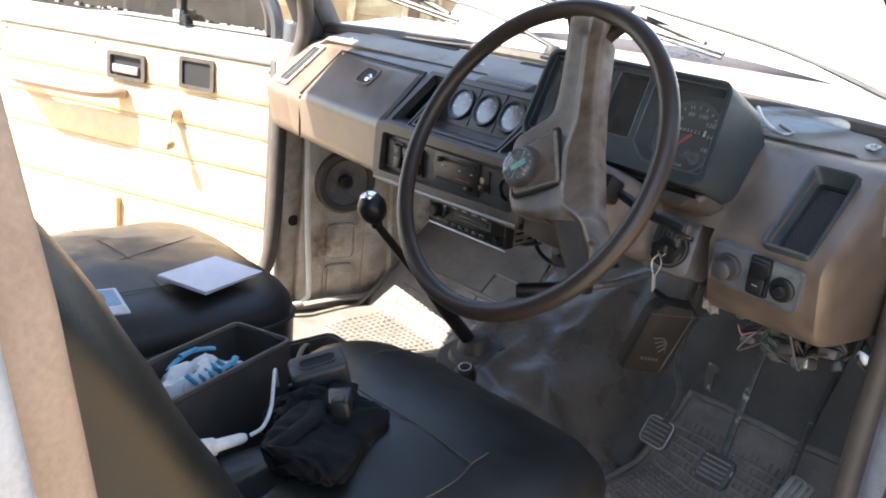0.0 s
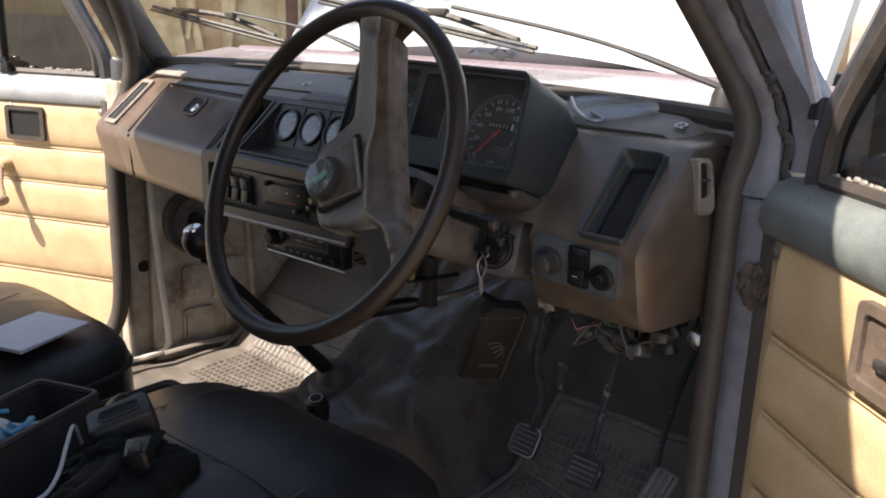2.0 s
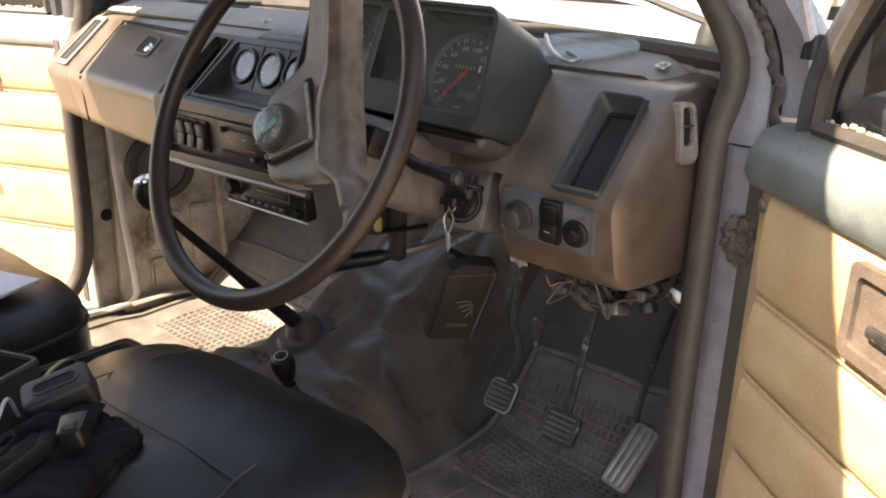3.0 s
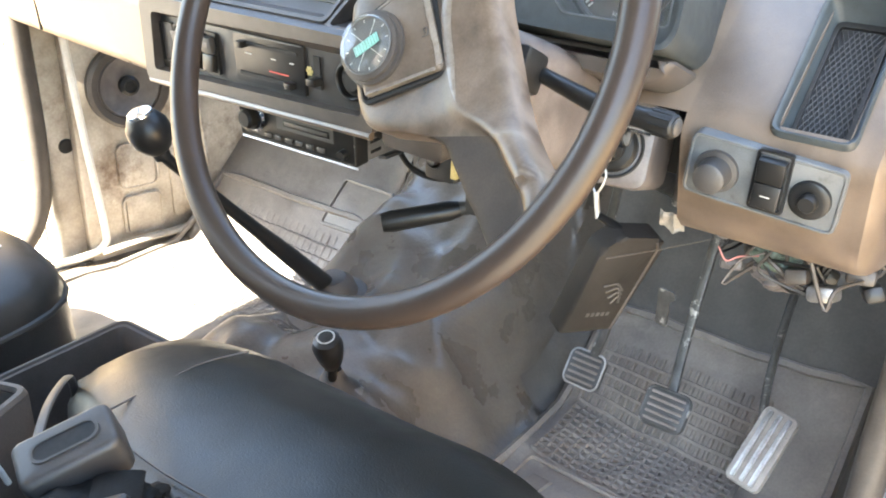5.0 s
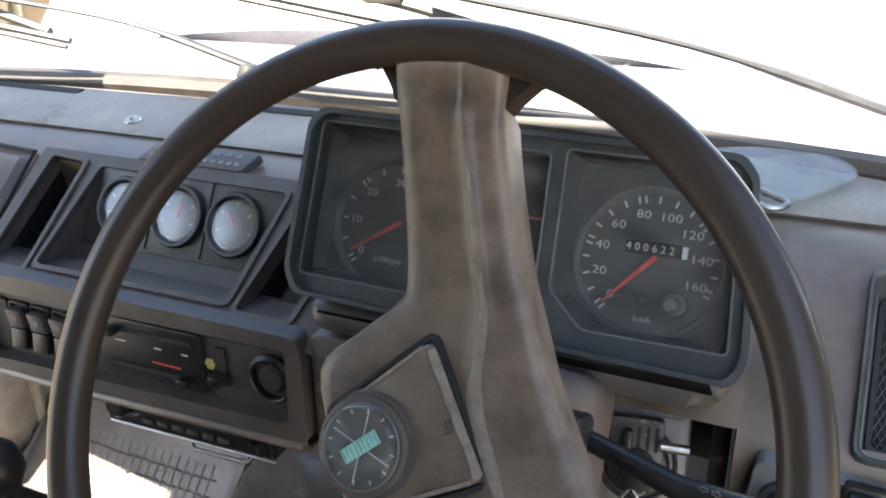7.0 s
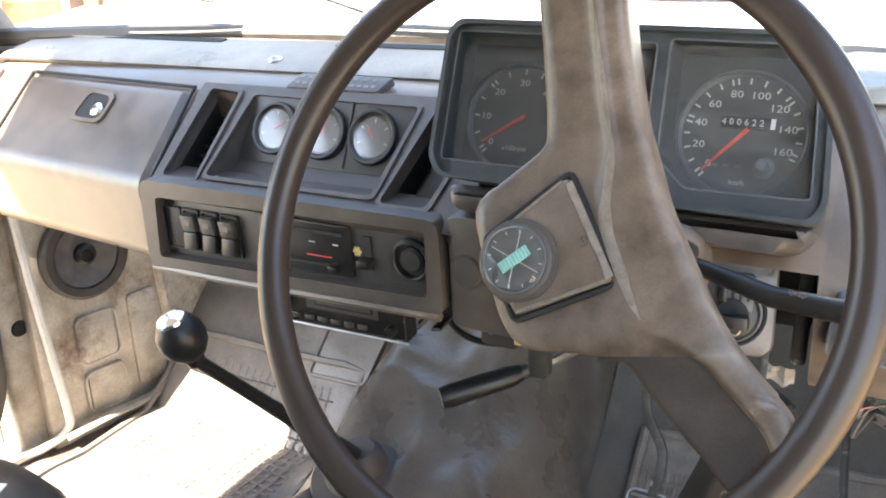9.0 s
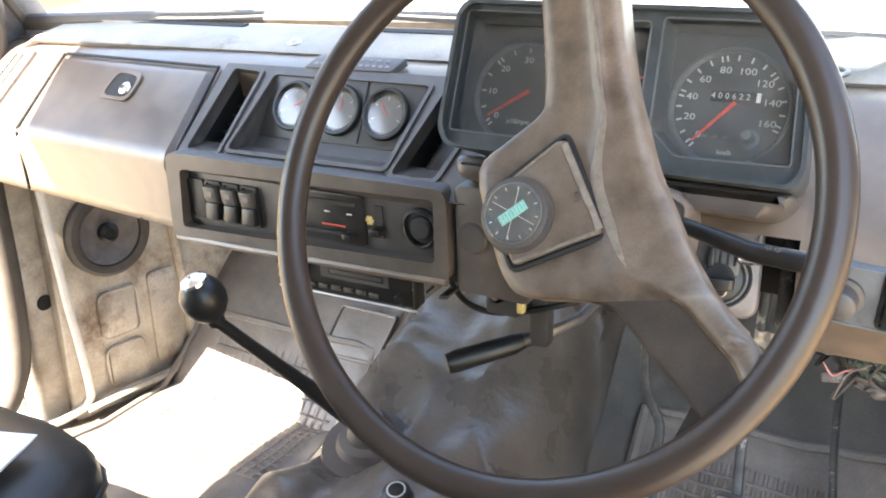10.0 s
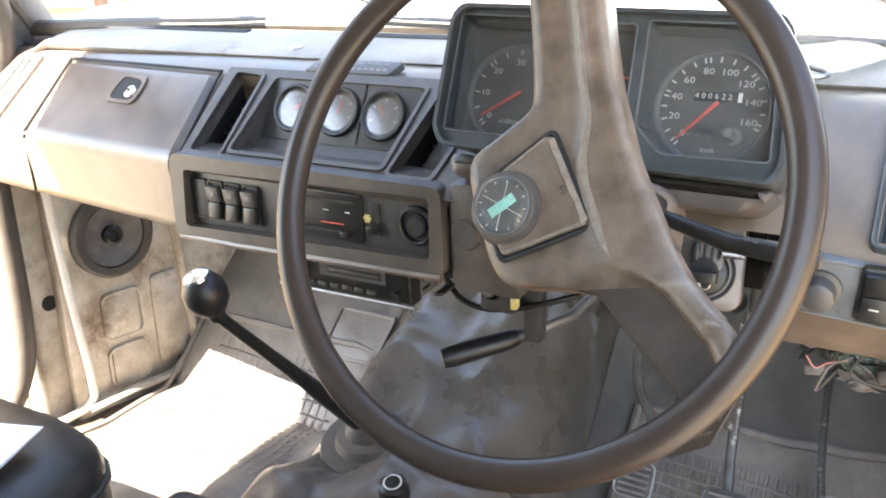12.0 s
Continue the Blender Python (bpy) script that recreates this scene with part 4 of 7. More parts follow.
# slot vent on the passenger end, and the side demister on the driver's end
m = UPL @ Matrix.Translation((-0.487, 0.072, 0.001))
ev = part("end_vent", ring(m, soften([(-0.030, -0.064), (0.028, -0.064), (0.025, 0.060), (-0.026, 0.060)], 0.006), soften([(-0.022, -0.054), (0.019, -0.054), (0.017, 0.051), (-0.019, 0.051)], 0.004), -0.006, 0.003), M_PALEVENT, dash, "pale frame of a tall slot vent")
part("vent_hollow", prism(m, rounded(-0.023, -0.055, 0.020, 0.052, 0.003), -0.006, 0.001), M_HOLE, ev)
part("vent_blade", box(m, (-0.003, 0.0, 0.001), (0.004, 0.104, 0.003), 0.001), M_VENT, ev)
m = frame_of((0.667, 0.290, 1.190), (-0.30, -0.72, -0.05), (0.12, 0.52, 0.85))
if m.to_3x3().col[2].x < 0:
    m = m @ Matrix.Rotation(math.pi, 4, "Y")
ev = part("side_vent", ring(m, soften([(-0.013, -0.030), (0.005, -0.031), (0.012, -0.024), (0.010, 0.026), (0.004, 0.033), (-0.010, 0.033)], 0.004), soften([(-0.007, -0.012), (0.002, -0.012), (0.006, -0.008), (0.006, 0.022), (0.002, 0.028), (-0.007, 0.028)], 0.002), -0.045, 0.003), M_PALEVENT, dash, "pale side demister slot")
part("vent_hollow", prism(m, rounded(-0.008, -0.013, 0.007, 0.029, 0.003), -0.03, -0.002), M_HOLE, ev)
part("vent_bar", box(m, (0, 0.008, 0.0015), (0.020, 0.003, 0.003), 0.001), M_DARK, ev)

# vent on the driver's side with a mesh
VR = UP @ Matrix.Translation((0.6005, 0.0715, -0.006)) @ Matrix.Rotation(radians(3), 4, "X")
skew = [(-0.0223, -0.0565), (0.0238, -0.0565), (0.0214, 0.0565), (-0.0231, 0.0565)]
secs = [[VR @ Vector((x * fx, y * fy, z)) for x, y in soften(skew, 0.007)] for fx, fy, z in ((1.30, 1.11, -0.030), (1.30, 1.11, 0.0045), (1.26, 1.09, 0.0065), (1.20, 1.065, 0.0058), (1.12, 1.04, 0.003), (0.92, 0.94, -0.0195), (0.90, 0.93, -0.020))]
ve = part("face_vent", loft(secs, closed_ends=False), M_VENT, dash, "dark face vent with a fine mesh")
part("vent_hollow", prism(VR, soften([(x * 0.95, y * 0.97) for x, y in skew], 0.006), -0.030, -0.0195), M_HOLE, ve)
part("mesh_frame", ring(VR, soften([(x * 0.90, y * 0.93) for x, y in skew], 0.006), soften([(x * 0.76, y * 0.85) for x, y in skew], 0.004), -0.0196, -0.0165), M_BLACK, ve)
bm = None
for k in range(26):
    for d in (-1, 1):
        x = -0.05 + 0.0040 * k
        a, b = Vector((x, -0.056, 0)), Vector((x + d * 0.05, 0.056, 0))
        clipped = [p for p in (a.lerp(b, i / 24) for i in range(25)) if abs(p.x) < 0.0178 and abs(p.y) < 0.0485]
        if len(clipped) > 1:
            bm = tube([VR @ (p + Vector((0, 0, -0.0182))) for p in (clipped[0], clipped[-1])], 0.0004, 4, bm)
part("vent_mesh", bm, M_DARK, ve)

# ---- centre pod: vents and three gauges ----
V_L = [(-0.144, 0.016), (-0.098, 0.015), (-0.098, 0.130), (-0.140, 0.133)]
V_G = [(-0.086, 0.022), (0.120, 0.023), (0.131, 0.127), (-0.076, 0.128)]
V_R = [(0.131, 0.017), (0.180, 0.017), (0.205, 0.130), (0.152, 0.131)]
pod = part("centre_frame", holed(UP, soften([(-0.158, -0.004), (0.222, -0.004), (0.222, 0.142), (-0.158, 0.142)], 0.003), [soften(o, 0.006) for o in (V_L, V_G, V_R)], -0.012, 0.0015), M_POD, dash, "grey-brown centre pod with vents and gauges", flat=True)
for nm, o in (("vent_rim", V_L), ("gauge_rim", V_G), ("vent_rim", V_R)):
    part(nm, ring(UP, soften(grown(o, 0.0045), 0.008), soften(o, 0.006), -0.002, 0.0042), M_POD, pod)
    secs = [[UP @ Vector((x, y, z)) for x, y in soften(grown(o, g), 0.006)] for z, g in ((0.001, 0.0), (-0.045, -0.006 if nm == "vent_rim" else -0.001))]
    part("pocket_wall", loft(secs, closed_ends=False), M_POD if nm == "gauge_rim" else M_BLACK, pod)
for o in (V_L, V_R):
    part("pocket_floor", prism(UP, grown(o, 0.002), -0.052, -0.043), M_HOLE, pod)
    x = sum(p[0] for p in o) / 4
    for k in range(6):
        part("vent_vane", box(UP @ Matrix.Translation((x + 0.0015 * k - 0.004, 0.050 + 0.0125 * k, -0.033)), (0, 0, 0), (0.036, 0.0015, 0.016)), M_BLACK, pod)
part("vent_shutter", prism(UP, soften([(0.150, 0.030), (0.176, 0.030), (0.192, 0.118), (0.166, 0.118)], 0.004), -0.022, -0.016, 0.002), M_BLACK, pod)
# rolled top edge behind the pod
secs = [dash_section(x)[1:5] + [Vector((x, 0.285, 1.190)), Vector((x, 0.345, 1.200))] for x in np.linspace(-0.158, 0.222, 7)]
part("pod_top", loft(secs), M_DASH, pod)
# gauge plate, standing steeper than the pod face
GP = frame_of((0.021, 0.254, 1.191), (1, 0, 0), (0, 0.42, 0.90))
gpl = part("gauge_plate", prism(GP, soften([(-0.116, -0.038), (0.100, -0.038), (0.108, 0.034), (-0.106, 0.034)], 0.004), -0.012, 0.0, 0.001), M_DARK, pod)
part("plate_ledge", prism(UP, [(-0.092, 0.012), (0.122, 0.012), (0.132, 0.072), (-0.084, 0.072)], -0.045, -0.026), M_DARK, pod)
for k, x in enumerate((-0.060, 0.002, 0.063)):
    c = GP @ Matrix.Translation((x, -0.001, 0.0))
    gg = part("gauge", lathe(c, [(0.0285, 0.0), (0.029, 0.003), (0.0275, 0.0060), (0.0250, 0.0060), (0.0215, 0.0018), (0.0195, 0.001)], 32), M_BLACK, gpl, "small round gauge with a silvery glass")
    part("gauge_face", lathe(c, [(0, 0.0012), (0.0205, 0.0012)], 32), M_LENS, gg)
    part("gauge_glass", lathe(c, [(0, 0.0042), (0.012, 0.0038), (0.0222, 0.0028)], 32), M_GAUGEGLASS, gg)
    part("gauge_needle", box(c @ Matrix.Rotation(radians(35 + 45 * k), 4, "Z"), (0.006, 0, 0.0025), (0.015, 0.0014, 0.0006)), M_RED, gg)
    for j in range(5):
        a = radians(200 - 55 * j)
        part("gauge_tick", box(c @ Matrix.Rotation(a, 4, "Z"), (0.0170, 0, 0.0018), (0.004, 0.001, 0.0005)), M_PRINT, gg)
for x in (-0.029, 0.0325):
    part("gauge_divider", box(GP, (x, 0, 0.0008), (0.0015, 0.07, 0.0016)), M_BLACK, gpl)
# embossed plate over the gauges (unreadable raised letters)
EP = UP @ Matrix.Translation((0.020, 0.1530, -0.0020)) @ Matrix.Rotation(radians(-14), 4, "X")
eb = part("embossed_plate", prism(EP, soften([(-0.062, -0.012), (0.054, -0.012), (0.062, 0.013), (-0.054, 0.013)], 0.003), -0.006, 0.0025, 0.0012), M_POD, dash)
for y, n in ((0.0055, 9), (-0.0045, 12)):
    for k in range(n):
        part("raised_bar", box(EP, (-0.049 + k * 0.104 / n, y, 0.0026), (0.0055, 0.0042, 0.0008)), M_DASH, eb)

# ---- lower centre panel ----
CF = frame_of((0.028, 0.172, 1.095), (1, 0, 0), (0, -0.06, 1.0))
lc = part("lower_centre_frame", ring(CF, soften([(-0.196, -0.054), (0.176, -0.045), (0.176, 0.050), (-0.188, 0.050)], 0.014), soften([(-0.177, -0.038), (0.160, -0.027), (0.162, 0.038), (-0.168, 0.032)], 0.006), -0.05, 0.004), M_POD, dash)
part("frame_lip", tube([CF @ Vector(p) for p in ((-0.192, -0.053, 0.0), (-0.10, -0.052, 0.002), (0.172, -0.045, 0.002))], 0.0045, 8), M_DASH, lc)
part("panel_floor", prism(CF, soften([(-0.179, -0.040), (0.162, -0.029), (0.164, 0.040), (-0.170, 0.034)], 0.006), -0.03, -0.010, 0.001), M_DARK, lc, "black heater and switch panel")
# three pairs of rocker switches and a blank
for k in range(4):
    c = CF @ Matrix.Translation((-0.1575 + 0.0265 * k, -0.005, -0.010))
    sw = part("switch_frame", ring(c, rounded(-0.012, -0.024, 0.012, 0.024, 0.003), rounded(-0.010, -0.022, 0.010, 0.022, 0.002), 0.0, 0.004), M_BLACK, lc)
    if k == 0:
        part("blank", box(c, (0, 0, 0.001), (0.019, 0.044, 0.004), 0.001), M_DARK, sw)
        continue
    for y in (0.011, -0.011):
        part("rocker", box(c @ Matrix.Rotation(radians(8 if y > 0 else -8), 4, "X"), (0, y, 0.005), (0.018, 0.019, 0.008), 0.0015), M_BLACK if y < 0 else M_DARK, sw)
    part("pictogram", box(c, (0, 0.011, 0.0108), (0.008, 0.006, 0.0006)), M_SHROUD, sw)
# heater slides
part("heater_plate", prism(CF, rounded(-0.036, -0.027, 0.074, 0.027, 0.003), -0.010, -0.006, 0.001), M_BLACK, lc)
for y, x0, x1 in ((0.017, -0.024, 0.065), (-0.017, -0.028, 0.059)):
    part("slide_slot", box(CF, ((x0 + x1) / 2, y, -0.0055), (x1 - x0, 0.004, 0.001)), M_HOLE, lc)
part("slide_lever", box(CF, (0.055, -0.017, -0.002), (0.010, 0.007, 0.010), 0.001), M_BLACK, lc)
part("slide_lever", box(CF, (-0.018, 0.016, -0.002), (0.010, 0.007, 0.010), 0.001), M_BLACK, lc)
part("red_line", box(CF, (0.035, -0.008, -0.0056), (0.030, 0.0012, 0.0006)), M_RED, lc)
for x, w in ((-0.012, 0.011), (0.028, 0.007), (0.056, 0.006)):
    part("print_bar", box(CF, (x, 0.006, -0.0056), (w, 0.0013, 0.0006)), M_PRINT, lc)
for y0 in (0.008,):
    part("fan_slot", box(CF, (0.091, 0.002, -0.0085), (0.009, 0.034, 0.002)), M_HOLE, lc)
    part("fan_lever", box(CF, (0.091, -0.006, -0.003), (0.012, 0.008, 0.014), 0.001), M_BLACK, lc)
for k in range(3):
    part("fan_sign", box(CF @ Matrix.Translation((0.079, 0.002, -0.0084)) @ Matrix.Rotation(radians(60 * k), 4, "Z"), (0, 0, 0), (0.010, 0.003, 0.0006)), M_YELLOW, lc)
# lighter socket
lighter = CF @ Matrix.Translation((0.140, 0.003, -0.010))
part("lighter_socket", lathe(lighter, [(0.021, 0.0), (0.021, 0.004), (0.018, 0.007), (0.017, 0.006), (0.016, -0.004), (0, -0.006)], 24), M_BLACK, lc)
part("lighter_knob", lathe(lighter, [(0.0, 0.006), (0.010, 0.0055), (0.0125, 0.003), (0.0125, -0.003)], 20), M_HOLE, lc)
# small panel beside the column
cf2 = CF @ Matrix.Translation((0.207, 0.004, -0.004))
bp2 = part("column_side_panel", prism(cf2, soften([(-0.026, -0.058), (0.050, -0.060), (0.050, 0.052), (-0.026, 0.050)], 0.008), -0.05, 0.002, 0.003), M_POD, dash)
part("blank_plug", lathe(cf2 @ Matrix.Translation((-0.008, 0.0, 0.002)), [(0, 0.003), (0.014, 0.003), (0.016, 0.0)], 24), M_DARK, bp2)

for x, y, z, w, h in ((0.497, 0.236, 1.082, 0.012, 0.085), (0.512, 0.262, 1.085, 0.016, 0.095), (0.475, 0.300, 1.085, 0.05, 0.08), (0.30, 0.315, 1.085, 0.16, 0.07)):
    part("under_bracket", box(I4, (x, y, z), (w, 0.012, h), 0.004), M_WORNSTEEL if w < 0.02 else M_BLACK, dash, "dark steel bracket under the dashboard")

# ---- driver's lower switch panel ----
SP = frame_of((0.586, 0.186, 1.0985), (1, 0.04, -0.05), (0, -0.12, 0.99))
sp = part("switch_panel", prism(SP, soften([(-0.068, -0.024), (0.046, -0.026), (0.046, 0.024), (-0.066, 0.026)], 0.006), -0.02, 0.005, 0.002), M_PANEL, dash, "grey-blue switch panel")
part("panel_rim", tube([SP @ Vector((x, y, 0.0052)) for x, y in soften([(-0.067, -0.023), (0.045, -0.025), (0.045, 0.023), (-0.065, 0.025)], 0.006)], 0.0014, 6, closed=True), M_PANEL, sp)
part("light_knob", lathe(SP @ Matrix.Translation((-0.044, -0.001, 0.005)), [(0, 0.020), (0.009, 0.020), (0.0118, 0.018), (0.0128, 0.004), (0.0165, 0.003), (0.017, 0.0)], 24), M_DARK, sp, "round dark grey light knob")
swf = part("switch_frame", ring(SP @ Matrix.Translation((-0.004, 0.003, 0.005)), rounded(-0.013, -0.024, 0.013, 0.024, 0.003), rounded(-0.011, -0.022, 0.011, 0.022, 0.002), -0.001, 0.003), M_BLACK, sp)
for y in (0.0115, -0.0115):
    part("rocker", box(SP @ Matrix.Rotation(radians(8 if y > 0 else -8), 4, "X"), (-0.004, y + 0.003, 0.009), (0.020, 0.019, 0.008), 0.0015), M_BLACK, swf)
    part("pictogram", box(SP, (-0.004, y + 0.003, 0.0138 if y < 0 else 0.0142), (0.007, 0.005, 0.0006)), M_PRINT, swf)
part("push_switch", lathe(SP @ Matrix.Translation((0.025, -0.003, 0.005)), [(0, 0.011), (0.0055, 0.011), (0.007, 0.009), (0.007, 0.004), (0.012, 0.0045), (0.0145, 0.003), (0.015, 0.0)], 24), M_BLACK, sp)

# ---- instrument cluster ----
clus = thing("instrument_cluster", "blue-black instrument cluster with speedometer and rev counter", "instruments", (0.36, 0.26, 1.20))
# frame of the dial face: x across, y up, z to the driver
CL = frame_of((0.3685, 0.197, 1.2335), (1, 0, 0), (0, 0.36, 0.933))
o_out = soften([(-0.1595, -0.042), (-0.150, -0.0575), (0.136, -0.0635), (0.1420, -0.050), (0.134, 0.054), (0.124, 0.0655), (-0.149, 0.0705), (-0.158, 0.060)], 0.006)
o_in = [(x * 0.975 - 0.0002, y * 0.945) for x, y in o_out]
secs = []
for sc, z in ((0.86, -0.125), (0.96, -0.05), (1.0, 0.035), (1.0, 0.040)):
    secs.append([CL @ Vector((x * (sc if z < 0 else 1), y * sc - (0.02 if z < -0.1 else 0), z)) for x, y in o_out])
for z in (0.040, 0.034, -0.004):
    secs.append([CL @ Vector((x, y, z)) for x, y in o_in])
hood = part("hood", loft(secs, closed_ends=False), M_CLUS, clus)
part("backing", prism(CL, o_in, -0.02, -0.003), M_DIAL, clus)


def dial(cx, cy, r, labels, a0, a1, ticks, needle, text, size):
    c = CL @ Matrix.Translation((cx, cy, 0.0))
    d = part("dial", lathe(c, [(0, 0.0005), (r * 0.97, 0.0005)], 40), M_DIAL, clus)
    part("dial_ring", lathe(c, [(r * 0.97, -0.003), (r * 0.98, 0.003), (r * 1.02, 0.005), (r * 1.06, 0.004), (r * 1.06, -0.003)], 40), M_PANEL, d)
    for k in range(ticks):
        a = radians(a0 + (a1 - a0) * k / (ticks - 1))
        for off in ((-0.002, 0.002) if k % 4 == 0 and size > 0.008 else (0,)):
            part("tick", box(c @ Matrix.Rotation(a, 4, "Z"), (r * 0.885, off, 0.0012), (r * 0.10, 0.0013, 0.0006)), M_PRINT, d)
    for text_k, a in labels:
        a = radians(a)
        words(text_k, c @ Matrix.Translation((r * 0.70 * math.cos(a), r * 0.68 * math.sin(a), 0.0011)) @ Matrix.Scale(1.25, 4, (1, 0, 0)), size * 0.88, M_PRINT, d, "numeral")
    nd = c @ Matrix.Rotation(radians(needle), 4, "Z")
    part("needle", prism(nd, [(-0.006, -0.0016), (r * 0.84, -0.0006), (r * 0.84, 0.0006), (-0.006, 0.0016)], 0.002, 0.0035), M_RED, d)
    return d, c


SW, EW = 228, -20
spd, sc_ = dial(0.0755, -0.001, 0.0445, [(str(v), SW + (EW - SW) * v / 160) for v in (0, 20, 40, 60, 80, 100, 120, 140, 160)], SW, EW, 17, SW, "km/h", 0.0086)
tac, tc_ = dial(-0.100, -0.002, 0.0445, [(str(v), 221 - 43.5 * v / 10) for v in (0, 10, 20, 30, 40, 50)], 221, -40, 13, 213, "x100rpm", 0.0086)
words("km/h", sc_ @ Matrix.Translation((0.001, -0.035, 0.0011)), 0.0055, M_PRINT, spd)
words("x100rpm", tc_ @ Matrix.Translation((-0.002, -0.024, 0.0011)), 0.006, M_PRINT, tac)
odo = part("odometer", box(sc_, (0.003, 0.009, 0.0012), (0.038, 0.0085, 0.0014), 0.0006), M_HOLE, spd)
words("4 0 0 6 2 2", sc_ @ Matrix.Translation((-0.0005, 0.009, 0.0022)), 0.0068, M_PRINT, odo)
part("odometer_drum", box(sc_, (0.0205, 0.009, 0.0022), (0.0032, 0.0075, 0.0006)), M_WHITE, odo)
part("trip_knob", lathe(sc_ @ Matrix.Translation((0.019, -0.023, 0.0)), [(0, 0.022), (0.0036, 0.0215), (0.0042, 0.019), (0.0042, 0.004), (0.0075, 0.003), (0.008, 0.0)], 18), M_PANEL, spd)
for x in (-0.010, -0.002, 0.006):
    part("print_bar", box(sc_, (x - 0.006, -0.023, 0.0012), (0.004, 0.002, 0.0006)), M_SHROUD, spd)
# front frame with a deep opening for each dial and a shallower one for the lamp panel between them
O_S = [(0.0245, -0.0265), (0.0470, -0.0470), (0.1310, -0.0465), (0.1270, 0.0100), (0.1225, 0.0575), (0.0225, 0.0595)]
O_T = [(-0.1510, -0.0430), (-0.0560, -0.0440), (-0.0440, -0.0270), (-0.0420, 0.0595), (-0.1500, 0.0620)]
O_C = [(-0.0340, -0.0250), (0.0150, -0.0260), (0.0130, 0.0560), (-0.0330, 0.0560)]
part("front_frame", holed(CL, [(x * 0.985, y * 0.97) for x, y in o_out], [soften(o, 0.004) for o in (O_S, O_T, O_C)], 0.026, 0.0335), M_CLUS, clus, flat=True)
for o, back, sx in ((O_S, 0.003, (0.079, 0.003)), (O_T, 0.003, (-0.099, 0.006)), (O_C, 0.014, (-0.010, 0.015))):
    rows = [[CL @ Vector((sx[0] + (x - sx[0]) * g, sx[1] + (y - sx[1]) * g, z)) for x, y in soften(o, 0.004)] for z, g in ((0.0335, 1.0), (back, 0.93 if back < 0.01 else 1.0))]
    part("recess_wall", loft(rows, closed_ends=False), M_CLUS, clus)
    part("recess_edge", tube([CL @ Vector((x, y, 0.0337)) for x, y in soften(o, 0.004)], 0.0008, 6, closed=True), M_PANEL, clus)
part("lamp_panel", prism(CL, [(x * 1.02, y * 1.02) for x, y in O_C], 0.008, 0.0145), M_HOLE, clus, "dark warning lamp panel")
part("lamp_line", box(CL, (0.004, 0.016, 0.0150), (0.012, 0.0014, 0.0006)), M_RED, clus)
for cx, cy, o in ((0.0755, -0.001, O_S), (-0.100, -0.002, O_T)):
    hole = [(cx + 0.0472 * math.cos(a), cy + 0.0472 * math.sin(a)) for a in np.linspace(0, 2 * math.pi, 49)[:-1]]
    part("dial_surround", holed(CL, soften([(cx + (x - cx) * 1.03, cy + (y - cy) * 1.06) for x, y in o], 0.005), [hole], -0.003, 0.0045), M_CLUS, clus, flat=True)
part("cluster_glass", prism(CL @ Matrix.Translation((0, 0, 0.0290)) @ Matrix.Rotation(radians(2), 4, "X"), [(x * 0.93, y * 0.88) for x, y in o_in], 0.0, 0.0006), M_DIALGLASS, clus).visible_shadow = False
part("lower_brow", prism(CL, soften([(-0.150, -0.082), (0.122, -0.084), (0.138, -0.062), (-0.156, -0.060)], 0.012), -0.06, 0.012, 0.010, 3), M_POD, clus)

# ---- steering ----
WYAW, WTILT = radians(-2.0), radians(25.2)
WX = Vector((math.cos(WYAW), math.sin(WYAW), 0))
WN = Vector((math.sin(WYAW) * math.cos(WTILT), -math.cos(WYAW) * math.cos(WTILT), math.sin(WTILT)))
WC = Vector((0.3559, -0.0005, 1.2004))
# wheel frame: x to the car's right, y up the wheel, z to the driver
WH = frame_of(WC, WX, WN.cross(WX))
wheel = thing("steering_wheel", "brown two-spoke plastic steering wheel with worn spokes", "steering wheel", WC)
RR = 0.189
part("rim", tube([WH @ Vector((RR * math.cos(a), RR * math.sin(a), 0)) for a in np.linspace(0, 2 * math.pi, 129)[:-1]], 0.0112, 16, closed=True, flat=0.96), M_WHEEL, wheel)


# one broad moulding: from the rim's top through the hub and out to the lower right, dished towards the column
DISH = 0.030
RIBS = [((-0.0279, 0.1805), (0.0316, 0.1775)), ((-0.0241, 0.1548), (0.0331, 0.1569)), ((-0.0199, 0.1320), (0.0381, 0.1328)), ((-0.0138, 0.0992), (0.0458, 0.1048)), ((-0.0101, 0.0770), (0.0525, 0.0845)), ((-0.0112, 0.0629), (0.0609, 0.0660)), ((-0.0326, 0.0417), (0.0722, 0.0411)), ((-0.0510, 0.0180), (0.0849, 0.0203)), ((-0.0321, -0.0243), (0.0993, -0.0016)), ((-0.0165, -0.0501), (0.1084, -0.0147)), ((0.0023, -0.0626), (0.1160, -0.0242)), ((0.0358, -0.0590), (0.1265, -0.0359)), ((0.0658, -0.0580), (0.1367, -0.0451)), ((0.0837, -0.0705), (0.1461, -0.0525)), ((0.1052, -0.0868), (0.1560, -0.0595)), ((0.1252, -0.1001), (0.1640, -0.0675)), ((0.1400, -0.1110), (0.1680, -0.0780))]
EDGE_A = smooth_path([(x, y, 0) for (x, y), _ in RIBS], 4)
EDGE_B = smooth_path([(x, y, 0) for _, (x, y) in RIBS], 4)
RIBS = [((a[0], a[1]), (b[0], b[1])) for a, b in zip(EDGE_A, EDGE_B)]
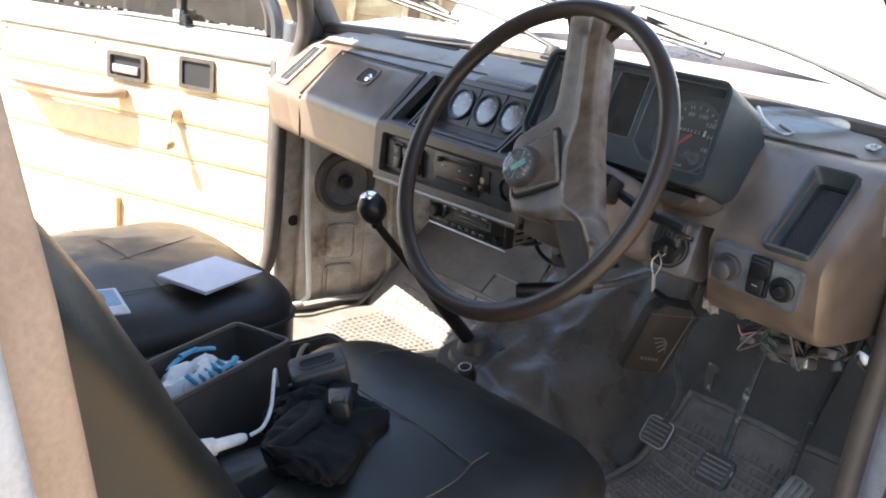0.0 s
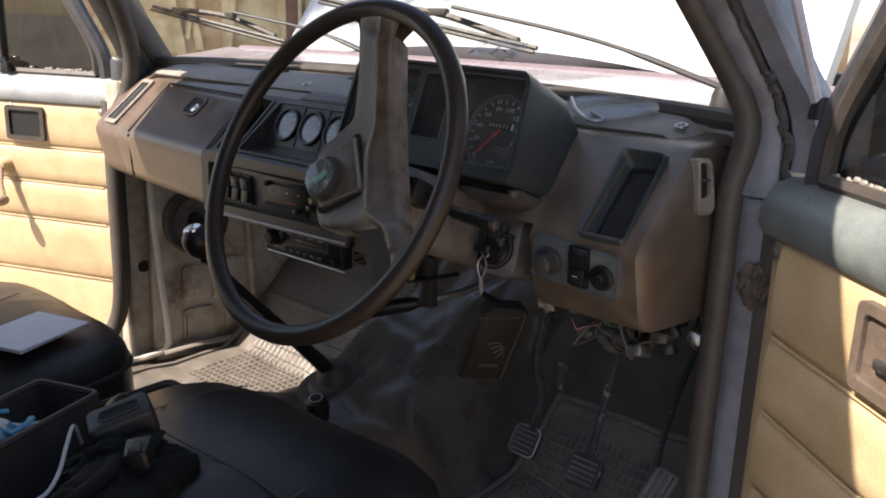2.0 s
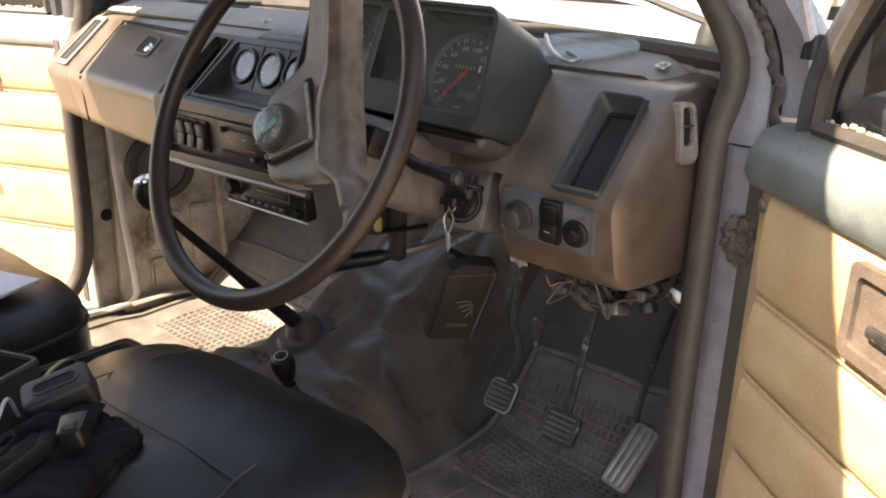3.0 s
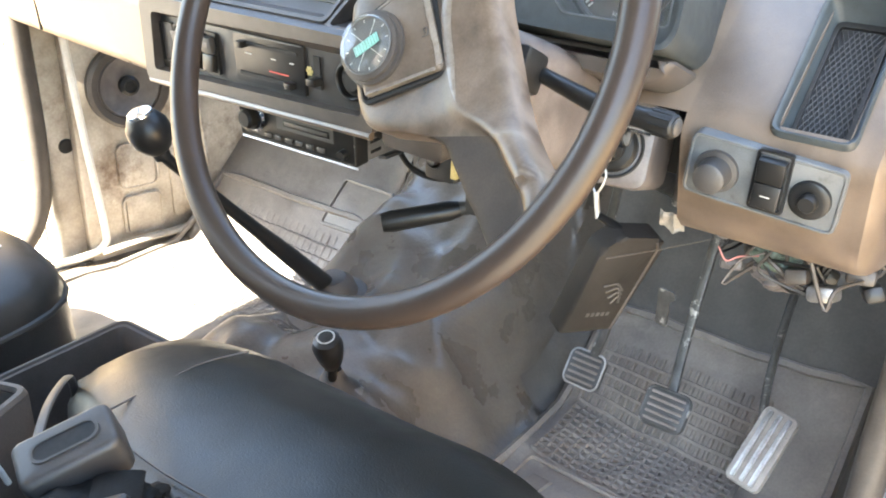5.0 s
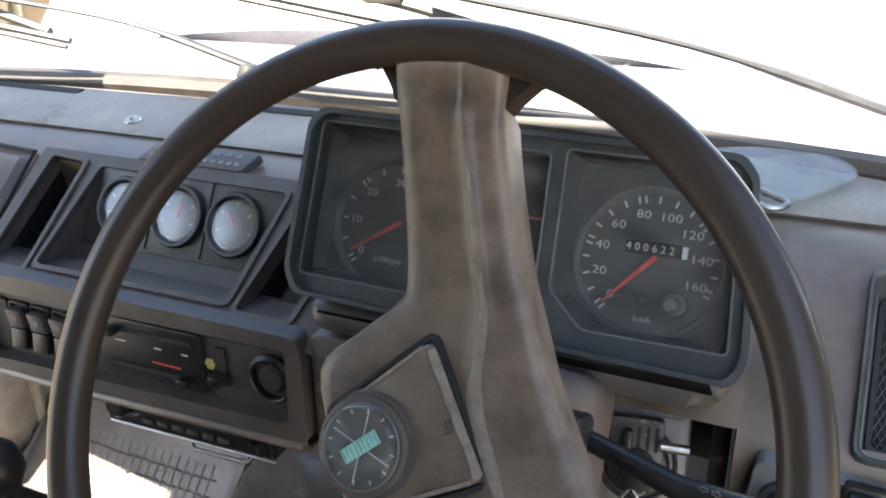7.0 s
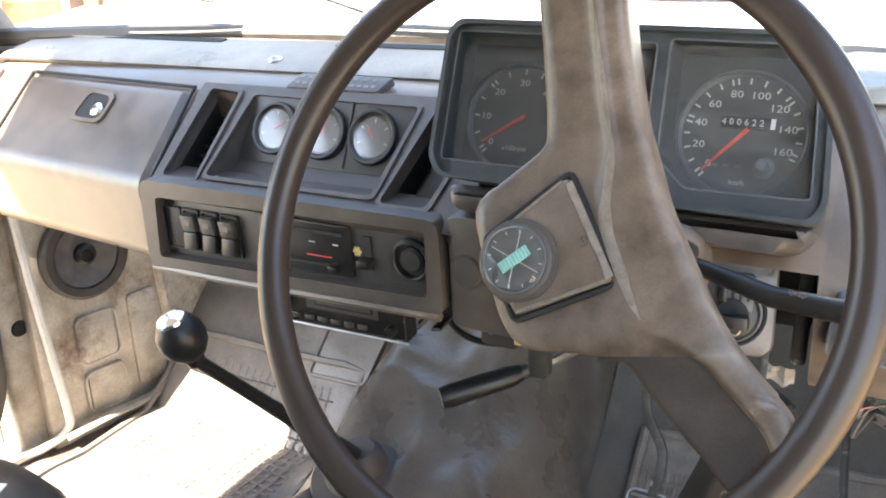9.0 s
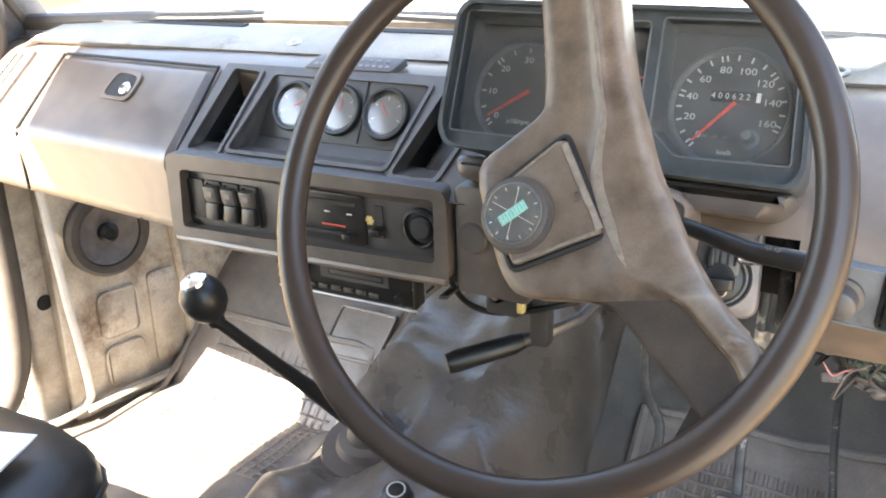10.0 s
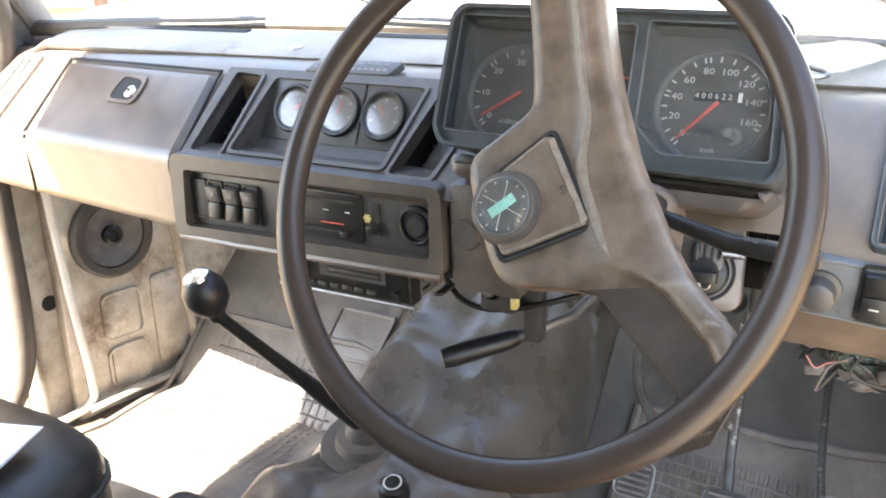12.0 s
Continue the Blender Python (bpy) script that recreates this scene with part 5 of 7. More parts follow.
# across the spoke: a rounded ridge above the hub, a low plate and a raised band on the lower arm
PROF_U = (0.0, 0.0, 0.012, 0.035, 0.08, 0.2, 0.35, 0.5, 0.59, 0.625, 0.655, 0.685, 0.715, 0.745, 0.79, 0.86, 0.93, 0.965, 0.988, 1.0, 1.0)
PROF_A = (-0.026, -0.004, -0.001, 0.0015, 0.0032, 0.0040, 0.0045, 0.0050, 0.0056, 0.0064, 0.0074, 0.0078, 0.0074, 0.0062, 0.0052, 0.0042, 0.0030, 0.0015, -0.001, -0.004, -0.026)
PROF_B = (-0.026, -0.005, -0.002, -0.0005, 0.0005, 0.001, 0.0012, 0.0014, 0.0016, 0.0018, 0.0022, 0.0032, 0.0056, 0.0078, 0.0088, 0.0088, 0.0075, 0.005, 0.002, -0.003, -0.026)
secs = []
for k, ((ax, ay), (bx, by)) in enumerate(RIBS):
    g = min(1.0, max(0.0, (k - 38) / 9))
    g = g * g * (3 - 2 * g)
    sec = []
    for u, ha, hb in zip(PROF_U, PROF_A, PROF_B):
        x, y = ax + (bx - ax) * u, ay + (by - ay) * u
        q = min(1.0, math.hypot(x, y) / 0.18)
        h = ha + (hb - ha) * g
        sec.append(WH @ Vector((x, y, h * (1.0 if q < 0.9 else 0.6) - DISH * (1 - q ** 2))))
    secs.append(sec)
part("spoke", loft(secs[:47]), M_SPOKE, wheel, "brown plastic spoke rubbed pale along its ridge")
part("spoke_band", loft([q[11:] + [q[11] + WN * -0.02] for q in secs[46:]]), M_SPOKE, wheel)
# foot coloured darker than the spoke, for a face turned away from the light
part("spoke_foot", loft([q[:12] + [q[11] + WN * -0.02] for q in secs[46:]]), M_PLATE, wheel, "darker foot of the spoke with scratches")
def on_spoke(k, u, h):
    """A point on the spoke's face at rib k (fractions run between ribs), u across, h above the flat."""
    i = min(int(k), len(RIBS) - 2)
    f = k - i
    (ax, ay), (bx, by) = [tuple(p + (q - p) * f for p, q in zip(a, b)) for a, b in zip(RIBS[i], RIBS[i + 1])]
    x, y = ax + (bx - ax) * u, ay + (by - ay) * u
    q = min(1.0, math.hypot(x, y) / 0.18)
    return WH @ Vector((x, y, h * (1.0 if q < 0.9 else 0.4) - DISH * (1 - q ** 2)))


def ridge(k0, k1, u0, u1):
    secs = []
    for k in np.linspace(k0, k1, 4 * int(k1 - k0) + 1):
        w = (0.8 + 0.35 * noise.noise(Vector((k * 0.25, u0 * 9, 0.3)))) * min(1.0, (k - k0) / 6 + 0.03, (k1 - k) / 6 + 0.03)
        m_, d = (u0 + u1) / 2, (u1 - u0) / 2 * w
        row = []
        for q in (-1, -0.5, 0, 0.5, 1):
            u = m_ + d * q
            row.append(on_spoke(k, u, float(np.interp(u, PROF_U[1:-1], PROF_A[1:-1])) + 0.00025))
        secs.append(row + [p - WN * 0.001 for p in reversed(row)])
    return loft(secs)


part("rubbed_ridge", ridge(6.0, 38.0, 0.650, 0.722), M_RIDGE, wheel, "ridge of the spoke rubbed grey")
part("rim_boss", prism(WH, soften([(-0.056, 0.184), (-0.040, 0.178), (-0.031, 0.167), (-0.026, 0.158), (0.031, 0.158), (0.036, 0.166), (0.045, 0.176), (0.060, 0.182), (0.052, 0.192), (-0.050, 0.194)], 0.003), -0.022, -0.0085, 0.003), M_WHEEL, wheel)
part("hub_base", lathe(WH @ Matrix.Translation((0.02, -0.01, -0.050)), [(0.026, 0.0), (0.034, -0.006), (0.036, -0.03), (0.034, -0.05)], 28), M_DARK, wheel)
pad = part("horn_pad", prism(WH, soften([(0.0135, 0.0465), (0.0535, -0.0120), (-0.0045, -0.0440), (-0.0325, 0.0005)], 0.005), -0.036, -0.0168, 0.0035, 3), M_SPOKE, wheel, "square horn pad with a worn edge")
for (ax, ay), (bx, by), w in (((0.0155, 0.0420), (0.0515, -0.0105), 0.0026), ((0.0485, -0.0135), (-0.0030, -0.0415), 0.0012), ((0.0110, 0.0425), (-0.0295, 0.0010), 0.0010)):
    m = frame_of(WH @ Vector(((ax + bx) / 2, (ay + by) / 2, -0.01685)), (WH @ Vector((bx, by, 0))) - (WH @ Vector((ax, ay, 0))), WN.cross((WH @ Vector((bx, by, 0))) - (WH @ Vector((ax, ay, 0)))))
    L = math.hypot(bx - ax, by - ay)
    o = [(L * (k / 12 - 0.5), -w * (0.7 + 0.5 * noise.noise(Vector((k * 0.9, w * 900, 0))))) for k in range(13)]
    part("worn_edge", prism(m, o + [(x, w) for x, _ in reversed(o)], -0.0008, 0.0003), M_RIDGE, pad)
part("pad_gap", tube([WH @ Vector((x, y, -0.0222)) for x, y in soften([(0.0140, 0.0495), (0.0565, -0.0125), (-0.0050, -0.0475), (-0.0360, 0.0005)], 0.005)], 0.0022, 6, closed=True), M_HOLE, pad)
part("horn_sign", tube(smooth_path([WH @ Vector(p) for p in ((0.0325, 0.007, -0.0166), (0.030, 0.010, -0.0166), (0.0325, 0.011, -0.0166), (0.0345, 0.007, -0.0166), (0.031, 0.0045, -0.0166))], 5), 0.0004, 5), M_DARK, pad)
KN = WH @ Matrix.Translation((-0.0062, -0.0100, -0.0215))
kb = part("spinner_base", lathe(KN, [(0.028, -0.004), (0.028, 0.002), (0.0265, 0.0035), (0.0255, 0.0035), (0.0255, 0.006), (0.0262, 0.0065), (0.0262, 0.0085), (0.0236, 0.009), (0.0236, 0.011), (0.0242, 0.0115), (0.0242, 0.0128), (0.0222, 0.0138), (0.0205, 0.0140), (0.0196, 0.0135), (0, 0.0135)], 40), M_BOX, pad, "round spinner with a clear domed lens")
part("spinner_dial", lathe(KN, [(0.0, 0.0139), (0.0194, 0.0139), (0.0195, 0.0135)], 40), M_DIAL, kb)
part("spinner_lens", lathe(KN, [(0.0206, 0.0140), (0.0202, 0.0180), (0.0185, 0.0200), (0.010, 0.0212), (0, 0.0216)], 40), M_GLASS, kb).visible_shadow = False
part("spinner_rim", tube([KN @ Vector((0.0204 * math.cos(a), 0.0204 * math.sin(a), 0.0146)) for a in np.linspace(0, 2 * math.pi, 41)[:-1]], 0.0007, 6, closed=True), M_PANEL, kb)
TB = KN @ Matrix.Rotation(radians(43), 4, "Z")
part("teal_bar", box(TB, (0, 0, 0.0146), (0.0215, 0.0074, 0.001), 0.0004), M_TEAL, kb)
for k in range(9):
    part("bar_line", box(TB, (-0.0096 + 0.0024 * k, 0, 0.01515), (0.0002, 0.0070, 0.0002)), M_CLUS, kb)
part("cross_line", box(KN @ Matrix.Rotation(radians(88), 4, "Z"), (0, 0, 0.0141), (0.035, 0.0004, 0.0003)), M_PRINT, kb)
part("cross_line", box(KN @ Matrix.Rotation(radians(-18), 4, "Z"), (0, 0, 0.0141), (0.035, 0.0004, 0.0003)), M_PRINT, kb)
for k in range(12):
    part("spinner_tick", box(KN @ Matrix.Rotation(radians(30 * k), 4, "Z"), (0.0172, 0, 0.0141), (0.0022, 0.0005, 0.0003)), M_PRINT, kb)

column = thing("steering_column", "brown steering column shroud with stalk and ignition lock", "steering column", (0.379, 0.15, 1.14))
CO = frame_of(WC + Vector((0.012, 0, -0.004)), WX, WN.cross(WX))
secs = []
for z, w, h0, h1 in ((-0.055, 0.040, 0.034, -0.040), (-0.08, 0.052, 0.040, -0.046), (-0.13, 0.060, 0.044, -0.046), (-0.18, 0.060, 0.044, -0.044), (-0.23, 0.052, 0.040, -0.040)):
    o = rounded(-w, h1, w, h0, 0.014, 3)
    secs.append([CO @ Vector((x, y, z)) for x, y in o])
part("shroud", loft(secs), M_SHROUD, column)
part("shaft", tube([CO @ Vector((0, 0, -0.2)), CO @ Vector((0, 0, -0.75))], 0.018, 12), M_BLACK, column)
stalk = part("stalk", tube([Vector(p) for p in ((0.412, 0.104, 1.178), (0.440, 0.084, 1.170), (0.490, 0.0745, 1.1605), (0.530, 0.0705, 1.1595))], [0.005, 0.0055, 0.0068, 0.0074], 12), M_BLACK, column, "black indicator stalk")
part("stalk_tip", tube([(0.530, 0.0705, 1.1595), (0.5475, 0.0685, 1.1590), (0.549, 0.0683, 1.1590)], [0.0080, 0.0080, 0.0068], 16), M_BLACK, stalk)
for k in range(10):
    a = 2 * math.pi * k / 10
    part("tip_rib", tube([(0.532, 0.0702 + 0.0079 * math.cos(a), 1.1595 + 0.0079 * math.sin(a)), (0.546, 0.0687 + 0.0079 * math.cos(a), 1.1590 + 0.0079 * math.sin(a))], 0.0009, 5), M_BLACK, stalk)
part("tip_cap", lathe(frame_of((0.549, 0.0683, 1.1590), (0.1, 0.99, 0), (0, 0, 1)), [(0.0058, -0.001), (0.0056, 0.0014), (0.0046, 0.0020), (0, 0.0022)], 18), M_DARK, stalk, "grey push cap on the stalk end")
ST = frame_of((0.505, 0.0685, 1.1670), (0.99, -0.12, -0.08), (0.1, 0.50, 0.86))
for s in (-1, 1):
    part("arrow_mark", ring(ST @ Matrix.Scale(0.75, 4), [(s * 0.0012, -0.0014), (s * 0.004, -0.0014), (s * 0.004, -0.003), (s * 0.0075, 0), (s * 0.004, 0.003), (s * 0.004, 0.0014), (s * 0.0012, 0.0014)], [(s * 0.0019, -0.0007), (s * 0.0047, -0.0007), (s * 0.0047, -0.0014), (s * 0.0064, 0), (s * 0.0047, 0.0014), (s * 0.0047, 0.0007), (s * 0.0019, 0.0007)], 0.0, 0.0006), M_SHROUD, stalk)
part("stalk_boot", box(CO, (0.056, 0.012, -0.078), (0.03, 0.03, 0.03), 0.004), M_BLACK, column)
IG = frame_of((0.448, 0.197, 1.096), (0.98, 0.16, 0), (0, 0.30, 0.95))
part("lock_housing", prism(IG, rounded(-0.034, -0.037, 0.033, 0.044, 0.012), -0.07, 0.0, 0.006), M_SHROUD, column)
lk = part("lock_barrel", lathe(IG @ Matrix.Translation((0, -0.004, 0)), [(0.0215, -0.002), (0.0215, 0.005), (0.019, 0.008), (0.013, 0.009), (0.012, 0.015), (0, 0.015)], 28), M_BLACK, column)
part("lock_plate", prism(IG @ Matrix.Translation((-0.002, 0.012, 0.0)), soften([(-0.018, -0.014), (0.018, -0.014), (0.018, 0.016), (-0.018, 0.016)], 0.004), -0.002, 0.0125, 0.002), M_WORNSTEEL, lk, "bare metal lock plate")
for x in (0.002, 0.008, 0.0135):
    part("plate_slot", box(IG, (x - 0.002, 0.015, 0.0126), (0.0022, 0.016, 0.0008), 0.0003), M_HOLE, lk)
part("housing_emboss", ring(IG @ Matrix.Translation((0.002, 0.0335, 0.0)), rounded(-0.026, -0.007, 0.028, 0.007, 0.004), rounded(-0.0235, -0.005, 0.0255, 0.005, 0.003), -0.001, 0.0016), M_SHROUD, column)
part("lock_groove", tube([IG @ Vector((0.0250 * math.cos(a), -0.004 + 0.0250 * math.sin(a), 0.0006)) for a in np.linspace(0, 2 * math.pi, 33)[:-1]], 0.0016, 6, closed=True), M_HOLE, lk)

# ---- key with its holder ----
key = thing("car_key", "car key in the lock with a hanging black leather key wallet", "key", (0.49, 0.10, 1.12))
part("key_head", prism(IG @ Matrix.Translation((0.002, -0.008, 0.016)) @ Matrix.Rotation(radians(90), 4, "X"), rounded(-0.011, -0.002, 0.011, 0.022, 0.004), -0.0045, 0.0045, 0.002), M_BLACK, key)
part("key_bow", tube([IG @ Vector((0.014, 0.013, 0.017)), IG @ Vector((0.032, 0.0125, 0.017))], [0.0038, 0.0034], 12), M_CHROME, key, "bright metal stub of the lock lever")
part("key_block", box(IG, (-0.007, 0.013, 0.016), (0.006, 0.016, 0.010), 0.002), M_BLACK, key)
bm = tube([IG @ Vector((0.003 + 0.0045 * math.cos(a), -0.012 + 0.006 * math.sin(a), 0.026)) for a in np.linspace(0, 2 * math.pi, 25)[:-1]], 0.0007, 6, closed=True)
part("key_ring", bm, M_STEEL, key)
part("snap_hook", tube(smooth_path([(0.450, 0.172, 1.088), (0.4435, 0.170, 1.075), (0.452, 0.167, 1.060), (0.4575, 0.170, 1.075), (0.451, 0.172, 1.088)], 5), 0.0010, 6), M_STEEL, key)
part("hook_stem", tube([(0.452, 0.167, 1.061), (0.4545, 0.166, 1.050), (0.458, 0.164, 1.040)], 0.0024, 8), M_STEEL, key)
FB = frame_of((0.4645, 0.1785, 0.9785), (0.0262, 0.056, -0.0093), (0.036, 0.0, 0.101))
fb = part("wallet", prism(FB, soften([(-0.031, -0.054), (0.031, -0.054), (0.033, 0.048), (0.026, 0.056), (-0.018, 0.058), (-0.032, 0.044)], 0.006), -0.010, 0.010, 0.005), M_WALLET, key, "black leather key wallet with a faint stamped crest")
part("wallet_edge", tube([FB @ Vector(p) for p in ((0.022, 0.052, 0.010), (0.027, 0.044, 0.010), (0.0255, -0.050, 0.010))], 0.0012, 6), M_POD, fb)
part("wallet_strap", tube([FB @ Vector((0.0, 0.052, 0)), Vector((0.458, 0.164, 1.043))], [0.010, 0.006], 8, flat=0.4), M_LEATHER, key)
for k in range(4):
    part("stamped_mark", tube(smooth_path([FB @ Vector((-0.010 + 0.006 * k, 0.004 - 0.007 * k, 0.0101)), FB @ Vector((0.004 + 0.003 * k, 0.006 - 0.005 * k, 0.0101)), FB @ Vector((0.014 + 0.001 * k, -0.002 - 0.005 * k, 0.0101))], 4), 0.0011, 5), M_DARK, fb)
for k in range(5):
    part("stamped_bar", box(FB, (-0.010 + 0.0055 * k, -0.030, 0.0102), (0.0035, 0.0045, 0.0005)), M_DARK, fb)

# ---- levers ----
gear = thing("gear_lever", "black gear lever with a round knob and silver cap", "gear lever", (-0.03, 0.345, 0.70))
KP = Vector((-0.024, 0.072, 1.027))
bm = lathe(Matrix.Translation(KP) @ Euler((0.35, -0.1, 0)).to_matrix().to_4x4(), [(0, 0.027), (0.010, 0.0255), (0.016, 0.021), (0.0225, 0.010), (0.0235, 0), (0.0215, -0.010), (0.015, -0.020), (0.010, -0.024), (0.009, -0.032)], 28)
kb = part("knob", bm, M_BLACK, gear)
part("knob_cap", lathe(Matrix.Translation(KP) @ Euler((0.35, -0.1, 0)).to_matrix().to_4x4(), [(0, 0.0290), (0.008, 0.0282), (0.0135, 0.0255), (0.0142, 0.0225)], 24), M_CHROME, kb, "silver cap on the knob")
part("rod", tube([(KP + Vector((0, 0.010, -0.026))).lerp(Vector((-0.020, 0.330, 0.738)), k / 10) for k in range(11)], [0.0068, 0.0070, 0.0073, 0.0077, 0.0082, 0.0090, 0.0110, 0.0122, 0.0130, 0.0136, 0.0140], 14), M_BLACK, gear)
part("gaiter", lathe(frame_of((-0.016, 0.338, 0.708), (1, 0, 0), (0, 0.93, 0.2)), [(0.075, 0.0), (0.072, 0.008), (0.052, 0.012), (0.046, 0.022), (0.034, 0.026), (0.030, 0.042), (0.020, 0.052), (0.0, 0.054)], 28), M_SEAL, gear, "black rubber gaiter")
part("gaiter_plate", prism(frame_of((0.004, 0.340, 0.710), (1, 0.1, 0), (-0.1, 0.93, 0.2)), soften([(-0.07, -0.06), (0.10, -0.05), (0.10, 0.055), (-0.07, 0.06)], 0.03), -0.01, 0.006, 0.003), M_SEAL, gear)

tlev = thing("transfer_lever", "short black transfer lever with an engraved knob", "gear lever", (0.115, 0.20, 0.70))
K2 = Vector((0.131, 0.175, 0.770))
part("knob", lathe(Matrix.Translation(K2) @ Euler((0.3, 0.1, 0)).to_matrix().to_4x4(), [(0, 0.026), (0.011, 0.0255), (0.016, 0.022), (0.0185, 0.012), (0.0175, 0), (0.013, -0.018), (0.009, -0.026)], 24), M_BLACK, tlev)
part("knob_mark", lathe(Matrix.Translation(K2) @ Euler((0.3, 0.1, 0)).to_matrix().to_4x4() @ Matrix.Translation((0, 0, 0.0262)), [(0.009, 0), (0.0095, 0.0004), (0.011, 0.0)], 24), M_PRINT, tlev)
part("rod", tube([K2 + Vector((0, 0.006, -0.02)), (0.130, 0.180, 0.74), (0.122, 0.19, 0.69)], 0.006, 10), M_BLACK, tlev)
part("boot", lathe(Matrix.Translation((0.122, 0.19, 0.695)), [(0.045, 0), (0.035, 0.008), (0.02, 0.02), (0.010, 0.04)], 20), M_SEAL, tlev)

hb = thing("handbrake", "black pistol-grip handbrake under the dashboard", "handbrake", (0.20, 0.28, 0.92))
part("grip", tube([(0.166, 0.228, 0.929), (0.174, 0.235, 0.931), (0.222, 0.277, 0.944), (0.231, 0.285, 0.947)], [0.011, 0.0125, 0.0115, 0.009], 12), M_BLACK, hb)
part("grip_collar", tube([(0.231, 0.285, 0.947), (0.244, 0.293, 0.950)], 0.008, 12), M_DARK, hb)
part("pull_rod", tube([(0.244, 0.293, 0.950), (0.275, 0.335, 0.962), (0.30, 0.60, 0.99)], 0.006, 8), M_STEEL, hb)
part("bracket", box(I4, (0.249, 0.292, 0.984), (0.022, 0.02, 0.08), 0.004), M_DARK, hb)

# ---- radio and relay under the dash ----
radio = thing("car_radio", "black car radio slung below the dashboard", "radio", (0.04, 0.30, 0.985))
RD = frame_of((0.037, 0.226, 1.008), (1, 0.03, 0), (0, -0.05, 1))
rb = part("case", box(RD, (0.003, 0, -0.092), (0.178, 0.044, 0.16), 0.003), M_STEEL, radio, "bare steel radio case with slots")
for k in range(3):
    for zz in (-0.03, -0.058):
        part("case_slot", box(RD, (0.0918, -0.012 + 0.012 * k, zz), (0.002, 0.004, 0.018), 0.0008), M_HOLE, rb)
fa = part("face", prism(RD, rounded(-0.094, -0.023, 0.094, 0.023, 0.004), -0.014, 0.004, 0.002), M_BLACK, radio)
part("lower_edge", tube([RD @ Vector(p) for p in ((-0.094, -0.025, 0.002), (0.094, -0.025, 0.002))], 0.0014, 6), M_STEEL, radio, "worn bright lower edge")
part("face_trim", ring(RD, rounded(-0.092, -0.0215, 0.092, 0.0215, 0.003), rounded(-0.0905, -0.020, 0.0905, 0.020, 0.003), 0.003, 0.0052), M_WORNSTEEL, fa)
part("cassette_slot", box(RD, (0.018, 0.0065, 0.0052), (0.072, 0.0075, 0.0016), 0.0006), M_HOLE, fa)
part("slot_flap", box(RD, (0.018, 0.0070, 0.0060), (0.068, 0.0045, 0.0008), 0.0003), M_DARK, fa)
part("volume_knob", lathe(RD @ Matrix.Translation((0.076, -0.010, 0.004)), [(0, 0.008), (0.0048, 0.008), (0.006, 0.006), (0.006, 0.0)], 18), M_BLACK, fa)
for x, r in ((-0.070, 0.0125),):
    kn = part("knob", lathe(RD @ Matrix.Translation((x, 0.004, 0.004)), [(0, 0.016), (0.009, 0.016), (r, 0.013), (r, 0.003), (r + 0.003, 0.002), (r + 0.003, 0)], 24), M_BLACK, fa)
    part("knob_ring", lathe(RD @ Matrix.Translation((x, 0.004, 0.004)), [(r + 0.003, 0.0), (r + 0.0035, 0.003), (r + 0.007, 0.0)], 24), M_CHROME, kn)
part("display", box(RD, (0.015, 0.006, 0.0042), (0.09, 0.016, 0.0015)), M_DIAL, fa)
for k in range(6):
    part("button", box(RD, (-0.045 + k * 0.017, -0.014, 0.0045), (0.012, 0.006, 0.003), 0.001), M_DARK, fa)
for k in range(4):
    part("print_bar", box(RD, (-0.03 + k * 0.024, 0.0155, 0.0044), (0.012, 0.002, 0.0005)), M_PRINT, fa)

relay = thing("relay_box", "dark relay box with a yellow plug under the dashboard", "relay", (0.18, 0.26, 0.985))
part("case", box(I4, (0.213, 0.286, 1.000), (0.042, 0.04, 0.042), 0.006), M_DARK, relay)
part("bolt", lathe(frame_of((0.206, 0.266, 1.003), (1, 0, 0), (0, 0, 1)), [(0, 0.004), (0.005, 0.004), (0.006, 0), (0.010, 0)], 12), M_STEEL, relay)
part("wiring_block", box(I4, (0.180, 0.305, 1.020), (0.085, 0.050, 0.028), 0.006), M_BLACK, relay)
part("bracket", box(frame_of((0.153, 0.262, 0.999), (1, 0.2, 0.1), (0, 0.1, 1)), (0, 0, 0), (0.011, 0.004, 0.052), 0.0015), M_WORNSTEEL, relay, "chipped steel bracket")
part("cable", tube(smooth_path([(0.135, 0.280, 1.015), (0.165, 0.270, 0.988), (0.200, 0.276, 0.978), (0.250, 0.280, 0.990), (0.300, 0.300, 1.005)], 6), 0.0035, 8), M_BLACK, relay)
part("plug", box(I4, (0.2365, 0.266, 0.9995), (0.008, 0.010, 0.021), 0.002), M_YELLOW, relay)

# ---- loudspeaker on the kick panel ----
spk = thing("loudspeaker", "round grey loudspeaker screwed to the kick panel", "speaker", (-0.67, 0.432, 0.89))
SK = KICK_TURN @ frame_of((-0.678, 0.437, 0.898), (0, 1, 0), (0, 0, 1))
part("basket", lathe(SK, [(0.078, 0.0), (0.078, 0.012), (0.072, 0.016), (0.060, 0.014), (0.058, 0.010)], 40), M_SEAL, spk)
part("cone", lathe(SK, [(0.058, 0.010), (0.055, 0.013), (0.050, 0.010), (0.020, 0.002), (0, 0.002)], 40), M_SHROUD, spk)
part("tweeter", lathe(SK, [(0.018, 0.002), (0.018, 0.012), (0.012, 0.016), (0.009, 0.012), (0, 0.014)], 24), M_BLACK, spk)

